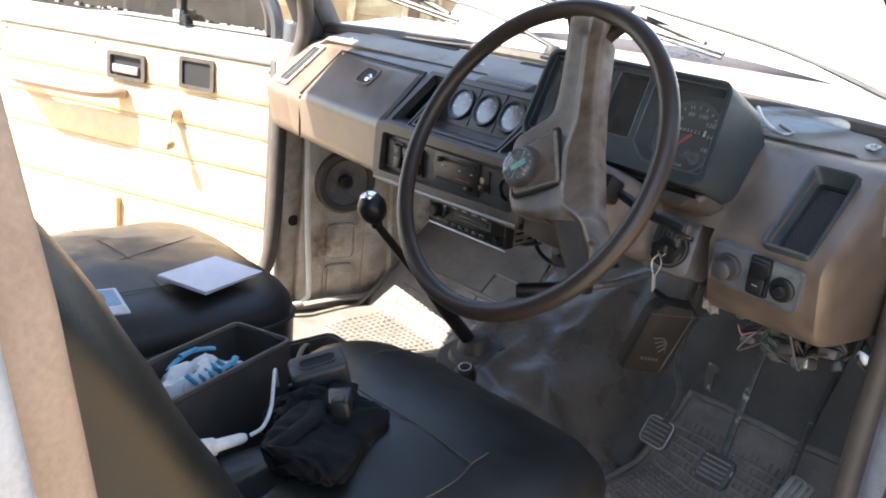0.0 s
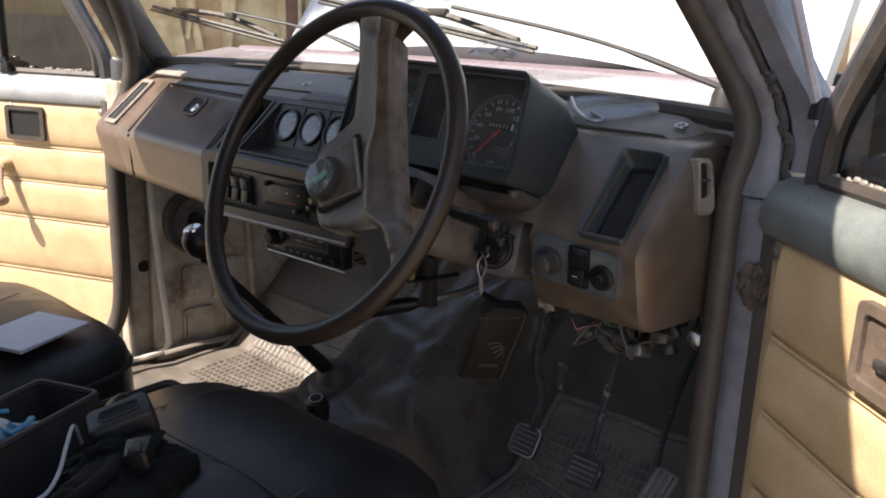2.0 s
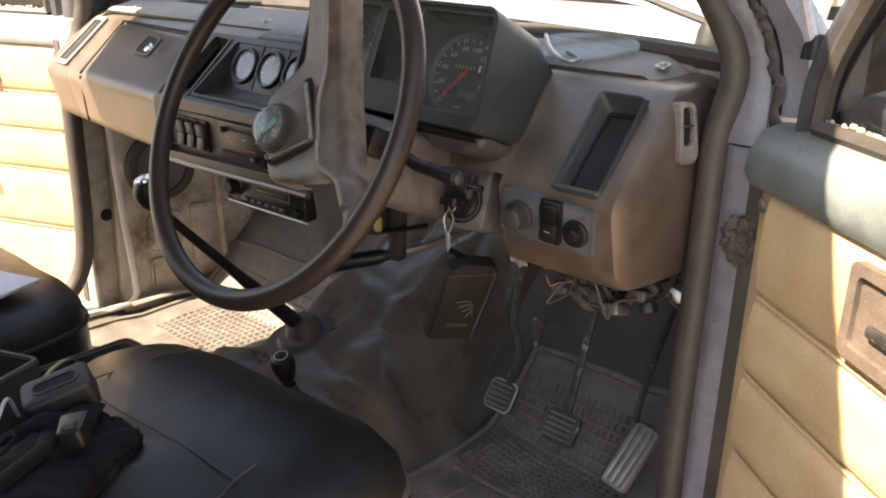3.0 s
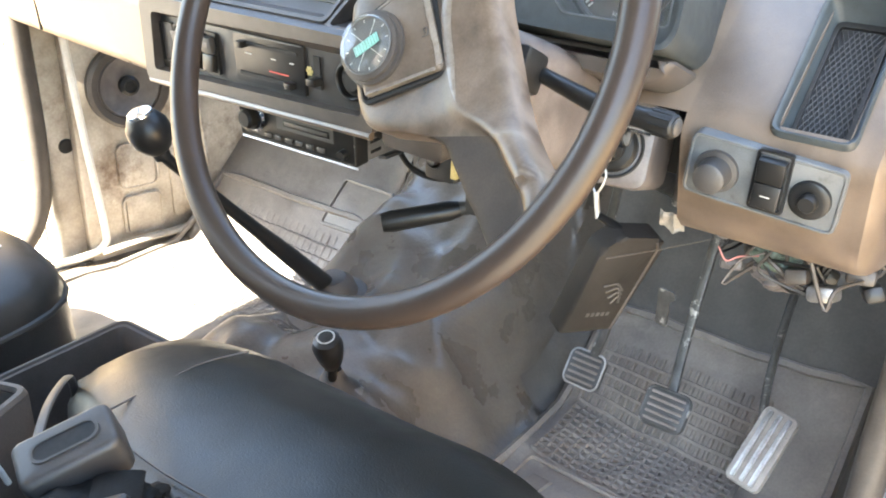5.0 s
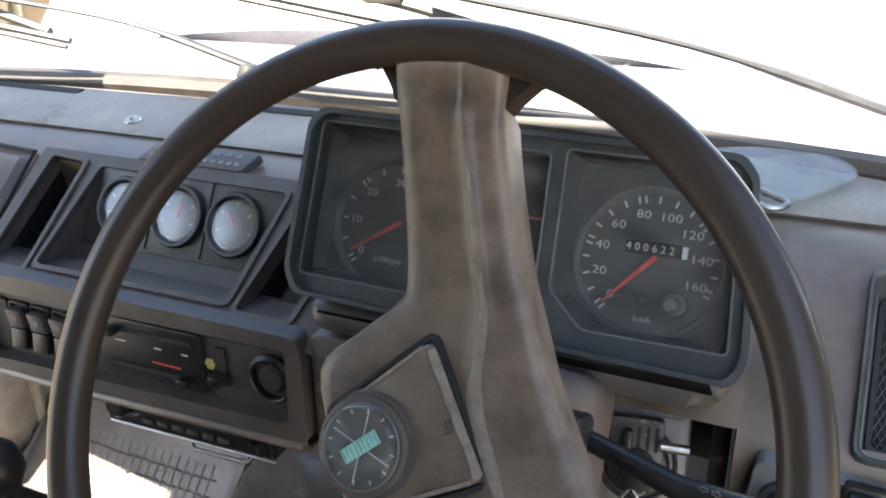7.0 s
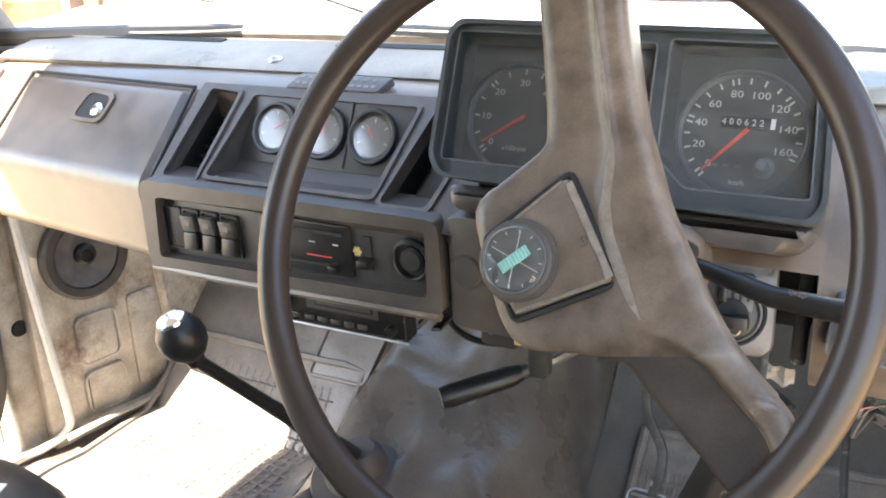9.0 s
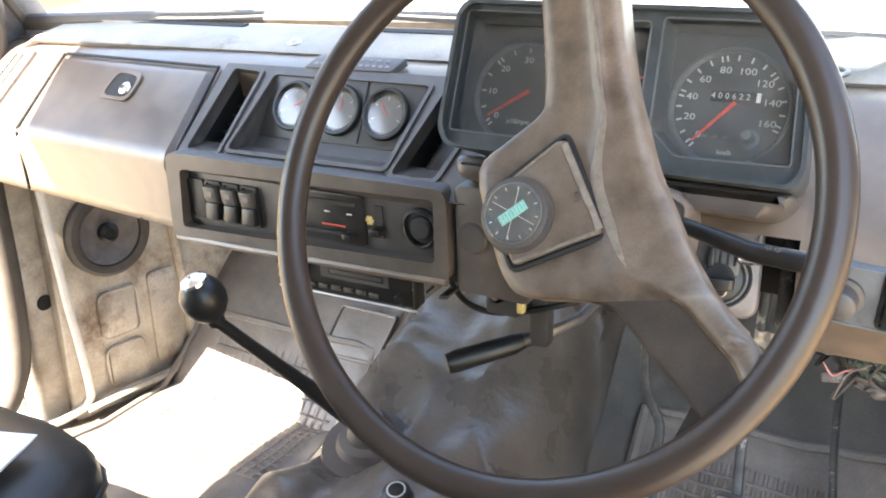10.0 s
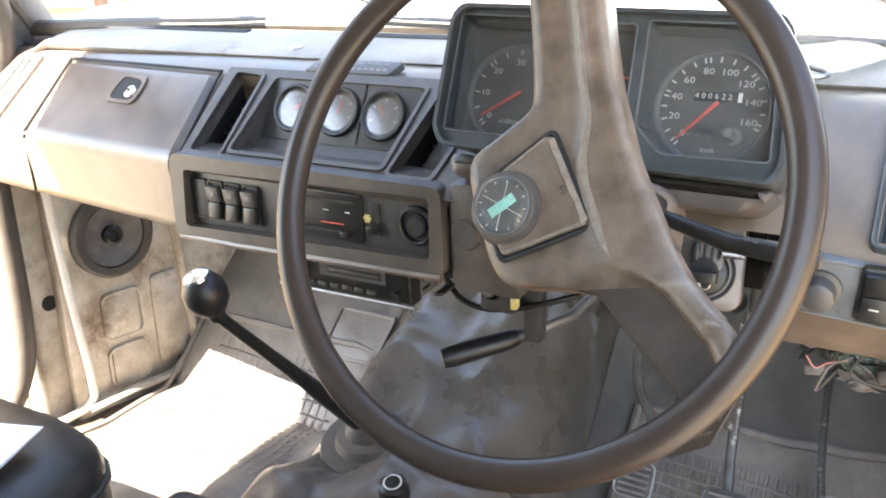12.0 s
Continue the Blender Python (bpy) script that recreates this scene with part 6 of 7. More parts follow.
# ---- pedals ----
def pedal(name, c, w, h, rx, path, mat, label):
    t = thing(name, label, "pedal", c, "foot pedals")
    m = Matrix.Translation(c) @ Euler((radians(rx), 0, 0)).to_matrix().to_4x4()
    f = part("pad", prism(m, rounded(-w / 2, -h / 2, w / 2, h / 2, 0.010), -0.012, 0.0, 0.004), M_DARK, t)
    part("pad_rim", tube([m @ Vector((x, y, -0.002)) for x, y in rounded(-w / 2, -h / 2, w / 2, h / 2, 0.010)], 0.0018, 6, closed=True), mat, f)
    for k in range(5):
        y = -h / 2 + h * (k + 0.8) / 5.6
        part("rib", box(m, (0, y, 0.001), (w * 0.80, h * 0.075, 0.006), 0.0015), M_RUBBER, f)
    part("arm", tube(smooth_path([m @ Vector((0, 0.01, -0.012))] + path, 5), 0.0066, 8, flat=0.6), M_WORNSTEEL, t)


pedal("clutch_pedal", (0.326, 0.452, 0.692), 0.050, 0.048, 55, [(0.334, 0.468, 0.720), (0.336, 0.485, 0.763), (0.306, 0.506, 0.819), (0.297, 0.556, 0.949)], M_STEEL, "clutch pedal with a ribbed rubber pad")
pedal("brake_pedal", (0.444, 0.448, 0.685), 0.057, 0.048, 55, [(0.437, 0.500, 0.750), (0.436, 0.526, 0.82), (0.436, 0.560, 0.91), (0.437, 0.600, 1.02)], M_WORNSTEEL, "brake pedal with a ribbed rubber pad")


def accelerator():
    t = thing("accelerator_pedal", "accelerator pedal with a worn bare metal pad", "pedal", (0.571, 0.42, 0.66), "foot pedals")
    m = Matrix.Translation((0.566, 0.444, 0.690)) @ Euler((radians(48), 0, radians(-14))).to_matrix().to_4x4()
    f = part("pad", prism(m, rounded(-0.022, -0.050, 0.022, 0.050, 0.008), -0.008, 0.0, 0.003), M_PALEVENT, t)
    for x in (-0.012, 0, 0.012):
        part("rib", box(m, (x, 0, 0.001), (0.006, 0.090, 0.004), 0.0015), M_STEEL, f)
    part("arm", tube(smooth_path([(0.556, 0.466, 0.698), (0.545, 0.500, 0.742), (0.537, 0.550, 0.80), (0.531, 0.630, 0.89), (0.530, 0.660, 0.96)], 5), 0.005, 8), M_WORNSTEEL, t)


accelerator()

# ---- seats ----
def seat(name, cx, w, y0, y1, top, label, recline, side_mat, vinyl, lean=0.0):
    t = thing(name, label, "seat", (cx, (y0 + y1) / 2, FLOOR), "front seats")
    d = y1 - y0
    m = Matrix.Translation((cx, (y0 + y1) / 2, top - 0.09)) @ Euler((radians(3), radians(lean), 0)).to_matrix().to_4x4()
    cu = part("cushion", cushion(m, (w, d, 0.17), 6, 40, 26, 0.028, 0.004), vinyl, t)
    part("cushion_base", box(I4, (cx, (y0 + y1) / 2 - 0.01, top - 0.19), (w * 0.96, d * 0.95, 0.13), 0.02), side_mat, t)
    # piping round the top edge
    pts = []
    for a in np.linspace(0, 2 * math.pi, 73)[:-1]:
        c, q = math.cos(a), math.sin(a)
        e = (abs(c) ** 6 + abs(q) ** 6) ** (-1 / 6)
        pts.append(m @ Vector((w / 2 * c * e, d / 2 * q * e, 0.030)))
    part("piping", tube(pts, 0.0048, 8, closed=True), M_SHROUD if side_mat is M_SEATSIDE else vinyl, cu)
    # back rest
    b0 = Vector((cx, y0 + 0.13, top - 0.03))
    bm_ = Matrix.Translation(b0) @ Euler((radians(-recline), 0, 0)).to_matrix().to_4x4() @ Matrix.Translation((0, -0.06, 0.24)) @ Matrix.Rotation(radians(90), 4, "X") @ Matrix.Scale(-1, 4, (0, 0, 1))
    part("backrest", cushion(Matrix.Translation(b0) @ Euler((radians(recline), 0, 0)).to_matrix().to_4x4() @ Matrix.Translation((0, -0.06, 0.23)) @ Matrix.Rotation(radians(90), 4, "X"), (w * 0.98, 0.50, 0.14), 5, 32, 22, 0.012, 0.003), vinyl, t)
    for s in (-1, 1):
        part("runner", box(I4, (cx + s * w * 0.36, (y0 + y1) / 2, FLOOR + 0.03), (0.03, d * 0.9, 0.10), 0.005), M_STEEL, t)
    return t, cu, m


ds, dcu, dm = seat("bucket_seat", 0.338, 0.495, -0.50, 0.028, 0.893, "black vinyl driver's seat with brown side and pale piping", 30, M_SEATSIDE, M_VINYL, -3.0)
ps, pcu, pm = seat("bucket_seat", -0.372, 0.52, -0.52, 0.038, 0.856, "black vinyl passenger seat with stitched seams, partly sunlit", 22, M_VINYLGREY, M_VINYLGREY)


# the driver's cushion is cut away behind its inner front corner
for ob in [dcu] + [c for c in dcu.children] + [c for c in ds.children if c.name.startswith("cushion_base")]:
    for v in ob.data.vertices:
        k = min(1.0, max(0.0, (-0.105 - v.co.y) / 0.13))
        f = max(0.0, (0.43 - v.co.x) / 0.34)
        v.co.x += 0.20 * k * k * (3 - 2 * k) * min(1.0, f)


def seam(m, pts, parent, w, d, crown):
    """A stitched groove over a cushion's crown, from x, y positions."""
    P = []
    for x, y in pts:
        z = 0.085 + crown * (1 - (2 * x / w) ** 2) * (1 - (2 * y / d) ** 2)
        P.append(m @ Vector((x, y, z + 0.0005)))
    part("seam", tube(smooth_path(P, 4), 0.0009, 6), M_SEAL, parent)


seam(dm, [(-0.117, 0.080), (-0.015, 0.070), (0.082, 0.077), (0.164, 0.082)], dcu, 0.495, 0.528, 0.028)
seam(dm, [(0.158, 0.110), (0.164, 0.082), (0.180, 0.030), (0.185, -0.12)], dcu, 0.495, 0.528, 0.028)
seam(dm, [(-0.117, 0.080), (-0.119, 0.141), (-0.121, 0.188), (-0.108, 0.225)], dcu, 0.495, 0.528, 0.028)
seam(pm, [(-0.05, 0.20), (0.02, 0.08), (0.06, -0.02)], pcu, 0.52, 0.57, 0.028)
seam(pm, [(0.17, 0.22), (0.16, 0.0), (0.15, -0.22)], pcu, 0.52, 0.57, 0.028)
seam(pm, [(-0.20, 0.02), (0.0, 0.04), (0.19, 0.05)], pcu, 0.52, 0.57, 0.028)

# ---- doors ----
def door(s, hinge, ang, name, label, rear_details):
    """A front door with its card, belt rail, window frame and glass; s = -1 or 1, ang = degrees open."""
    a = radians(ang)
    d = Vector((s * math.sin(a), -math.cos(a), 0))
    n = Vector((-s * math.cos(a), -math.sin(a), 0))
    t = thing(name, label, "car door", (hinge[0], hinge[1], 0.45), "front doors")
    # door frame of reference: x along the door from the hinge, y up, z towards the cabin (or away for the mirrored side)
    M = Matrix(((d.x, 0, n.x, hinge[0]), (d.y, 0, n.y, hinge[1]), (0, 1, 0, 0), (0, 0, 0, 1)))
    part("skin", box(M, (0.49, 0.80, -0.075), (1.00, 0.72, 0.06), 0.02), M_PAINT, t)
    part("inner_frame", box(M, (0.49, 0.81, -0.028), (0.985, 0.70, 0.05), 0.012), M_GREEN, t)
    # card of padded strips
    card = part("door_card", box(M, (0.49, 0.82, -0.003), (0.955, 0.655, 0.006), 0.002), M_BEIGE, t)
    Z = [1.152, 1.047, 0.962, 0.872, 0.738, 0.50]
    for k in range(5):
        z1, z0 = Z[k], Z[k + 1]
        secs = []
        for u in np.linspace(0.018 if s < 0 else 0.036, 0.962, 15):
            sec = []
            for q in (0, 0.03, 0.08, 0.3, 0.5, 0.7, 0.92, 0.97, 1):
                h = 0.0075 * (1 - (2 * q - 1) ** 8) + 0.0015 * noise.noise(Vector((u * 8, q * 3 + k, s)))
                sec.append(M @ Vector((u, z0 + 0.0025 + (z1 - z0 - 0.005) * q, h)))
            sec += [M @ Vector((u, z1 - 0.0025, -0.002)), M @ Vector((u, z0 + 0.0025, -0.002))]
            secs.append(sec)
        part("card_strip", loft(secs), M_BEIGE, card)
        if k < 4:
            part("card_bead", tube([M @ Vector((u, z0, 0.004)) for u in np.linspace(0.040, 0.955, 9)], 0.0017, 6), M_BEIGE, card)
    for u in (0.03, 0.29, 0.60, 0.94):
        part("card_screw", lathe(M @ Matrix.Translation((u, 1.138, 0.008)), [(0, 0.003), (0.004, 0.0025), (0.006, 0.0005), (0.008, 0)], 14), M_STEEL, card)
    # painted belt rail
    secs = []
    for u in np.linspace(0.0, 0.985, 12):
        secs.append([M @ Vector((u, y, z)) for y, z in ((1.150, -0.02), (1.152, 0.008), (1.165, 0.016), (1.185, 0.014), (1.205, 0.002), (1.213, -0.016), (1.212, -0.05), (1.15, -0.05))])
    part("belt_rail", loft(secs), M_PAINT if s < 0 else M_GREEN, t, "pale painted rail under the window")
    # window frame
    zt = 1.66
    fr = [(0.035, 1.21), (0.045, 1.27), (0.10, 1.36), (0.27, zt - 0.02), (0.33, zt), (0.93, zt), (0.975, zt - 0.04), (0.985, 1.21)]
    part("window_frame", tube(smooth_path([M @ Vector((x, y, -0.028)) for x, y in fr], 4), 0.017, 8), M_PILLARDARK, t, "dark window frame with perished rubber")
    part("window_rubber", tube(smooth_path([M @ Vector((x + 0.02 * (1 if x < 0.5 else -1), y - (0.02 if y > 1.5 else -0.008), -0.020)) for x, y in fr] + [M @ Vector((0.5, 1.218, -0.02)), M @ Vector((0.055, 1.218, -0.02))], 4), 0.009, 6), M_SEAL, t)
    b2 = bmesh.new()
    b2.faces.new([b2.verts.new(M @ Vector((x, y, -0.030))) for x, y in [(0.03, 1.20)] + fr[1:-1] + [(0.985, 1.20)]])
    part("window_glass", b2, M_TINT, t)
    # dirt crust at the foot of the glass
    R = random.Random(3)
    crust = None
    for k in range(40):
        u = 0.05 + 0.9 * R.random() if k > 14 else 0.05 + 0.16 * k / 15
        crust = box(M, (u, 1.222 + 0.006 * R.random(), -0.022), (0.010 * R.random() + 0.006, 0.006, 0.004), 0.002, 1, crust)
    part("glass_dirt", crust, M_DEFROST, t, "pale dried dirt along the glass")
    # vent-window bar
    part("divider", box(M, (0.335, 1.43, -0.026), (0.016, 0.45, 0.016), 0.003), M_SEAL, t)
    lt = part("vent_latch", box(M, (0.325, 1.235, -0.008), (0.022, 0.03, 0.02), 0.004), M_CHROME, t)
    part("latch_knob", lathe(M @ Matrix.Translation((0.30, 1.228, -0.012)), [(0, 0.018), (0.010, 0.016), (0.013, 0.008), (0.012, 0)], 16), M_BLACK, lt)
    # recessed escutcheon with the pull
    e = part("pull_escutcheon", ring(M @ Matrix.Translation((0.247 if s < 0 else 0.241, 1.100, 0.006)), rounded(-0.056, -0.040, 0.056, 0.040, 0.008), rounded(-0.045, -0.030, 0.045, 0.030, 0.006), -0.002, 0.008), M_BOX if s < 0 else M_SEATSIDE, t, "brown recessed pull with chipped edges")
    part("pull_hollow", prism(M @ Matrix.Translation((0.247 if s < 0 else 0.241, 1.100, 0.006)), rounded(-0.046, -0.031, 0.046, 0.031, 0.006), -0.004, 0.003), M_HOLE if s < 0 else M_SEATSIDE, e)
    if s > 0:
        part("pull_lever", box(M @ Matrix.Translation((0.246, 1.092, 0.012)), (0, 0, 0), (0.06, 0.010, 0.007), 0.003), M_WORNSTEEL, e)
        part("yellow_tab", box(M @ Matrix.Translation((0.276, 1.122, 0.013)), (0, 0, 0), (0.022, 0.014, 0.006), 0.002), M_YELLOW, e)
    if rear_details:
        h = part("door_handle", ring(M @ Matrix.Translation((0.482, 1.088, 0.006)), rounded(-0.066, -0.036, 0.066, 0.036, 0.01), rounded(-0.054, -0.026, 0.054, 0.026, 0.006), -0.002, 0.010), M_BOX, t, "brown inner handle in a recess")
        part("handle_hollow", prism(M @ Matrix.Translation((0.482, 1.088, 0.006)), rounded(-0.055, -0.027, 0.055, 0.027, 0.006), -0.004, 0.002), M_HOLE, h)
        part("handle_blade", box(M @ Matrix.Translation((0.482, 1.080, 0.014)), (0, 0, 0), (0.09, 0.022, 0.010), 0.004), M_STEEL, h)
        part("armrest", tube(smooth_path([M @ Vector(p) for p in ((0.50, 1.020, 0.01), (0.515, 1.020, 0.045), (0.56, 1.018, 0.062), (0.70, 1.016, 0.064), (0.82, 1.016, 0.060), (0.88, 1.016, 0.01))], 5), 0.026, 12, flat=0.7), M_TRIM, t)
        wd = part("window_winder", lathe(M @ Matrix.Translation((0.318, 0.995, 0.006)), [(0, 0.026), (0.012, 0.024), (0.016, 0.016), (0.020, 0.004), (0.022, 0)], 20), M_BEIGE, t, "beige window winder")
        part("winder_arm", tube([M @ Vector((0.318, 0.995, 0.026)), M @ Vector((0.308, 0.955, 0.040)), M @ Vector((0.299, 0.925, 0.044))], [0.010, 0.008, 0.008], 10, flat=0.6), M_TRIM, wd)
        part("winder_knob", lathe(M @ Matrix.Translation((0.295, 0.918, 0.040)), [(0.008, 0), (0.012, 0.006), (0.013, 0.022), (0.009, 0.030), (0, 0.032)], 18), M_TRIM, wd)
        part("door_pocket", box(M, (0.71, 0.63, 0.014), (0.40, 0.20, 0.022), 0.006), M_BEIGE, t)
    # hinge and check strap on the front edge
    for z in (0.72, 1.07):
        part("hinge", box(M, (0.0, z, -0.05), (0.05, 0.07, 0.03), 0.006), M_PILLAR, t)
    return t


door(-1, (-0.775, 0.325), 66, "passenger_door", "open passenger door with sunlit beige padded card and silver rail", True)
door(1, (0.744, 0.296), 50, "driver_door", "open driver's door with beige padded card and grey rail", False)

# ---- floor mats ----
def mat(name, x0, x1, y0, y1, material, label, rib_x0, rib_x1, rib_y0, rib_y1, step, tall):
    t = thing(name, label, "floor mat", ((x0 + x1) / 2, (y0 + y1) / 2, FLOOR), "floor mats")
    top = floor_patch(x0, x1, y0, y1, 0.010, 44, 70)
    part("sheet", top, material, t)
    rim = [(x0, y0), (x1, y0), (x1, y1), (x0, y1)]
    P = []
    for (ax, ay), (bx, by) in zip(rim, rim[1:] + rim[:1]):
        for k in range(10):
            x, y = ax + (bx - ax) * k / 10, ay + (by - ay) * k / 10
            P.append((x, y, floor_z(x, y) + floor_w(x, y) + 0.010))
    part("rim", tube(P, 0.007, 6, closed=True), material, t)
    nx, ny = int((rib_x1 - rib_x0) / step), int((rib_y1 - rib_y0) / step)
    ribs = None
    b2 = bmesh.new()

    def bar(p, q, w):
        p, q = Vector(p), Vector(q)
        sd = (q - p).cross(Vector((0, 0, 1))).normalized() * w
        up = Vector((0, 0, tall))
        V = [b2.verts.new(v) for v in (p - sd, p + sd, q + sd, q - sd, p - sd * 0.5 + up, p + sd * 0.5 + up, q + sd * 0.5 + up, q - sd * 0.5 + up)]
        for f in ((4, 5, 6, 7), (0, 1, 5, 4), (1, 2, 6, 5), (2, 3, 7, 6), (3, 0, 4, 7)):
            b2.faces.new([V[i] for i in f])

    for i in range(nx + 1):
        x = rib_x0 + step * i
        ys = np.linspace(rib_y0, rib_y1, 26)
        for a, b in zip(ys, ys[1:]):
            bar((x, a, floor_z(x, a) + floor_w(x, a) + 0.0118), (x, b, floor_z(x, b) + floor_w(x, b) + 0.0118), 0.0034)
    for j in range(ny + 1):
        y = rib_y0 + step * j
        q = np.linspace(rib_x0, rib_x1, 24)
        for a, b in zip(q, q[1:]):
            bar((a, y, floor_z(a, y) + floor_w(a, y) + 0.0118), (b, y, floor_z(b, y) + floor_w(b, y) + 0.0118), 0.0034)
    tagged(part("rib_grid", b2, material, t, flat=True), kind="stuff")
    return t


mat("driver_mat", 0.280, 0.640, -0.05, 0.618, M_RUBBER, "worn black rubber mat with a grid of ribs", 0.300, 0.540, 0.380, 0.580, 0.0125, 0.0036)
mat("passenger_mat", -0.60, -0.195, -0.05, 0.604, M_GREYMAT, "dusty grey mat with a ribbed field, partly in sun", -0.53, -0.235, 0.33, 0.575, 0.0165, 0.0008)

# worn moulded field with illegible raised marks on the driver's mat
mark = thing("mat_emblem", "worn raised field with illegible marks moulded on the rubber mat", "floor mat", (0.44, 0.32, FLOOR))
o2 = soften([(0.305, 0.262), (0.590, 0.262), (0.590, 0.372), (0.305, 0.372)], 0.012)


def on_mat(x, y, lift):
    return Vector((x, y, floor_z(x, y) + floor_w(x, y) + 0.010 + lift))


part("field_rim", tube([on_mat(x, y, 0.001) for x, y in o2], 0.0035, 6, closed=True), M_RUBBER, mark)
for k in range(6):
    x = 0.335 + 0.043 * k
    rows = [[on_mat(x + dx * g, 0.318 + dy * g, z) for dx, dy in ((-0.016, -0.030), (0.012, -0.030), (0.018, 0.030), (-0.010, 0.030))] for g, z in ((1.0, 0.0), (0.85, 0.0035))]
    part("raised_bar", loft(rows), M_RUBBER, mark)

# raised frame moulded in the toe board cover
def on_floor(x, y, lift):
    return Vector((x, y, floor_z(x, y) + lift))


toe = thing("toe_pad", "raised rectangular pad on the toe board", "floor pad", (-0.29, 0.68, 0.66))
o1 = soften([(-0.300, 0.585), (-0.186, 0.585), (-0.170, 0.641), (-0.292, 0.648)], 0.008)
part("pad_field", loft([[on_floor(x, y, 0.004) for x, y in o1], [on_floor(-0.237 + (x + 0.237) * 0.98, 0.615 + (y - 0.615) * 0.96, 0.013) for x, y in o1]]), M_GREYMAT, toe)
part("pad_rim", tube([on_floor(x, y, 0.013) for x, y in o1], 0.0035, 6, closed=True), M_GREYMAT, toe)

# ---- loose things ----
note = thing("folded_paper", "folded white paper on the passenger seat", "paper", (-0.21, -0.09, 0.885))
NP = frame_of((-0.1993, -0.1178, 0.880), (-0.052, 0.128, 0.0), (-0.95, -0.38, 0.02))
part("upper_leaf", prism(NP, [(-0.068, -0.052), (0.068, -0.052), (0.068, 0.052), (-0.068, 0.052)], 0.0045, 0.0055), M_PAPER, note)
part("lower_leaf", prism(NP, [(-0.068, -0.052), (0.068, -0.048), (0.068, 0.052), (-0.068, 0.052)], 0.0, 0.003), M_PAPER, note)

card = thing("picture_card", "small glossy printed card in clear film on the seat", "card", (-0.30, -0.33, 0.885))
NC = frame_of((-0.142, -0.318, 0.886), (0.95, -0.10, -0.06), (0.10, 0.95, 0.0))
part("sheet", prism(NC, rounded(-0.045, -0.033, 0.045, 0.033, 0.003), 0.0, 0.0012), M_PAPER, card)
part("blue_field", prism(NC, rounded(-0.040, -0.028, 0.016, 0.028, 0.002), 0.0013, 0.0018), plain("sky_blue_print", (0.22, 0.42, 0.60), 0.3), card)
part("brown_field", prism(NC, rounded(-0.030, -0.020, 0.0, 0.010, 0.006), 0.0019, 0.0023), M_TRIM, card)
part("white_tab", prism(NC, rounded(0.022, -0.030, 0.044, 0.030, 0.002), 0.0013, 0.002), M_WHITE, card)

crate = thing("storage_box", "open grey-brown plastic box between the seats", "box", (0.04, -0.18, FLOOR + 0.1))
BX = frame_of((0.190, -0.325, 0.0), (0.92, 0.39, 0), (-0.39, 0.92, 0))
wb, lb, zb0, zb1 = 0.086, 0.255, 0.660, 0.930
for c, s_ in (((wb / 2, 0), (0.005, lb)), ((-wb / 2, 0), (0.005, lb)), ((0, lb / 2), (wb, 0.005)), ((0, -lb / 2), (wb, 0.005))):
    part("box_wall", box(BX, (c[0], c[1], (zb0 + zb1) / 2), (s_[0], s_[1], zb1 - zb0), 0.0015), M_BOX, crate)
part("box_base", box(BX, (0, 0, zb0), (wb, lb, 0.006), 0.001), M_BOX, crate)
part("box_lip", tube([BX @ Vector((x, y, zb1)) for x, y in rounded(-wb / 2, -lb / 2, wb / 2, lb / 2, 0.008)], 0.004, 6, closed=True), M_BOX, crate)

tray = thing("console_bin", "open black plastic bin on the transmission tunnel", "storage bin", (0.02, -0.12, 0.66))
BN = frame_of((0.022, -0.115, 0.0), (1, 0.05, 0), (-0.05, 1, 0))
bo, bi = rounded(-0.060, -0.140, 0.060, 0.140, 0.012), rounded(-0.054, -0.134, 0.054, 0.134, 0.009)
bz = floor_z(0.02, -0.1) - 0.01
part("bin_wall", loft([[BN @ Vector((x * g, y * g, z)) for x, y in o] for o, g, z in ((bo, 0.92, bz), (bo, 0.99, 0.785), (bo, 1.0, 0.797), (bo, 1.06, 0.800), (bo, 1.06, 0.808), (bi, 1.02, 0.809), (bi, 0.99, 0.800), (bi, 0.97, 0.785), (bi, 0.91, bz + 0.01))]), M_BOX, tray)
part("bin_lip", tube([BN @ Vector((x * 1.05, y * 1.03, 0.808)) for x, y in bo], 0.0035, 6, closed=True), M_BOX, tray)

bag = thing("plastic_bag", "crumpled white plastic bag with blue print in the box", "bag", (0.06, -0.2, 0.70))
def crumple(c, r, seed):
    b2 = bmesh.new()
    bmesh.ops.create_icosphere(b2, subdivisions=5, radius=1.0)
    for v in b2.verts:
        q = v.co.normalized()
        o = Vector((seed, seed * 2, 0))
        k = 1 + 0.22 * noise.noise(q * 2.3 + o) + 0.16 * (0.4 - abs(noise.noise(q * 4.5 + o))) + 0.05 * noise.noise(q * 13 + o)
        v.co = BX @ (Vector(c) + Vector((q.x * r[0] * k, q.y * r[1] * k, q.z * r[2] * k)))
    return b2


part("bag_body", crumple((0.0, 0.005, 0.868), (0.037, 0.082, 0.062), 1), M_BAG, bag)
part("bag_corner", crumple((-0.003, -0.080, 0.850), (0.032, 0.036, 0.055), 4), M_BAG, bag)
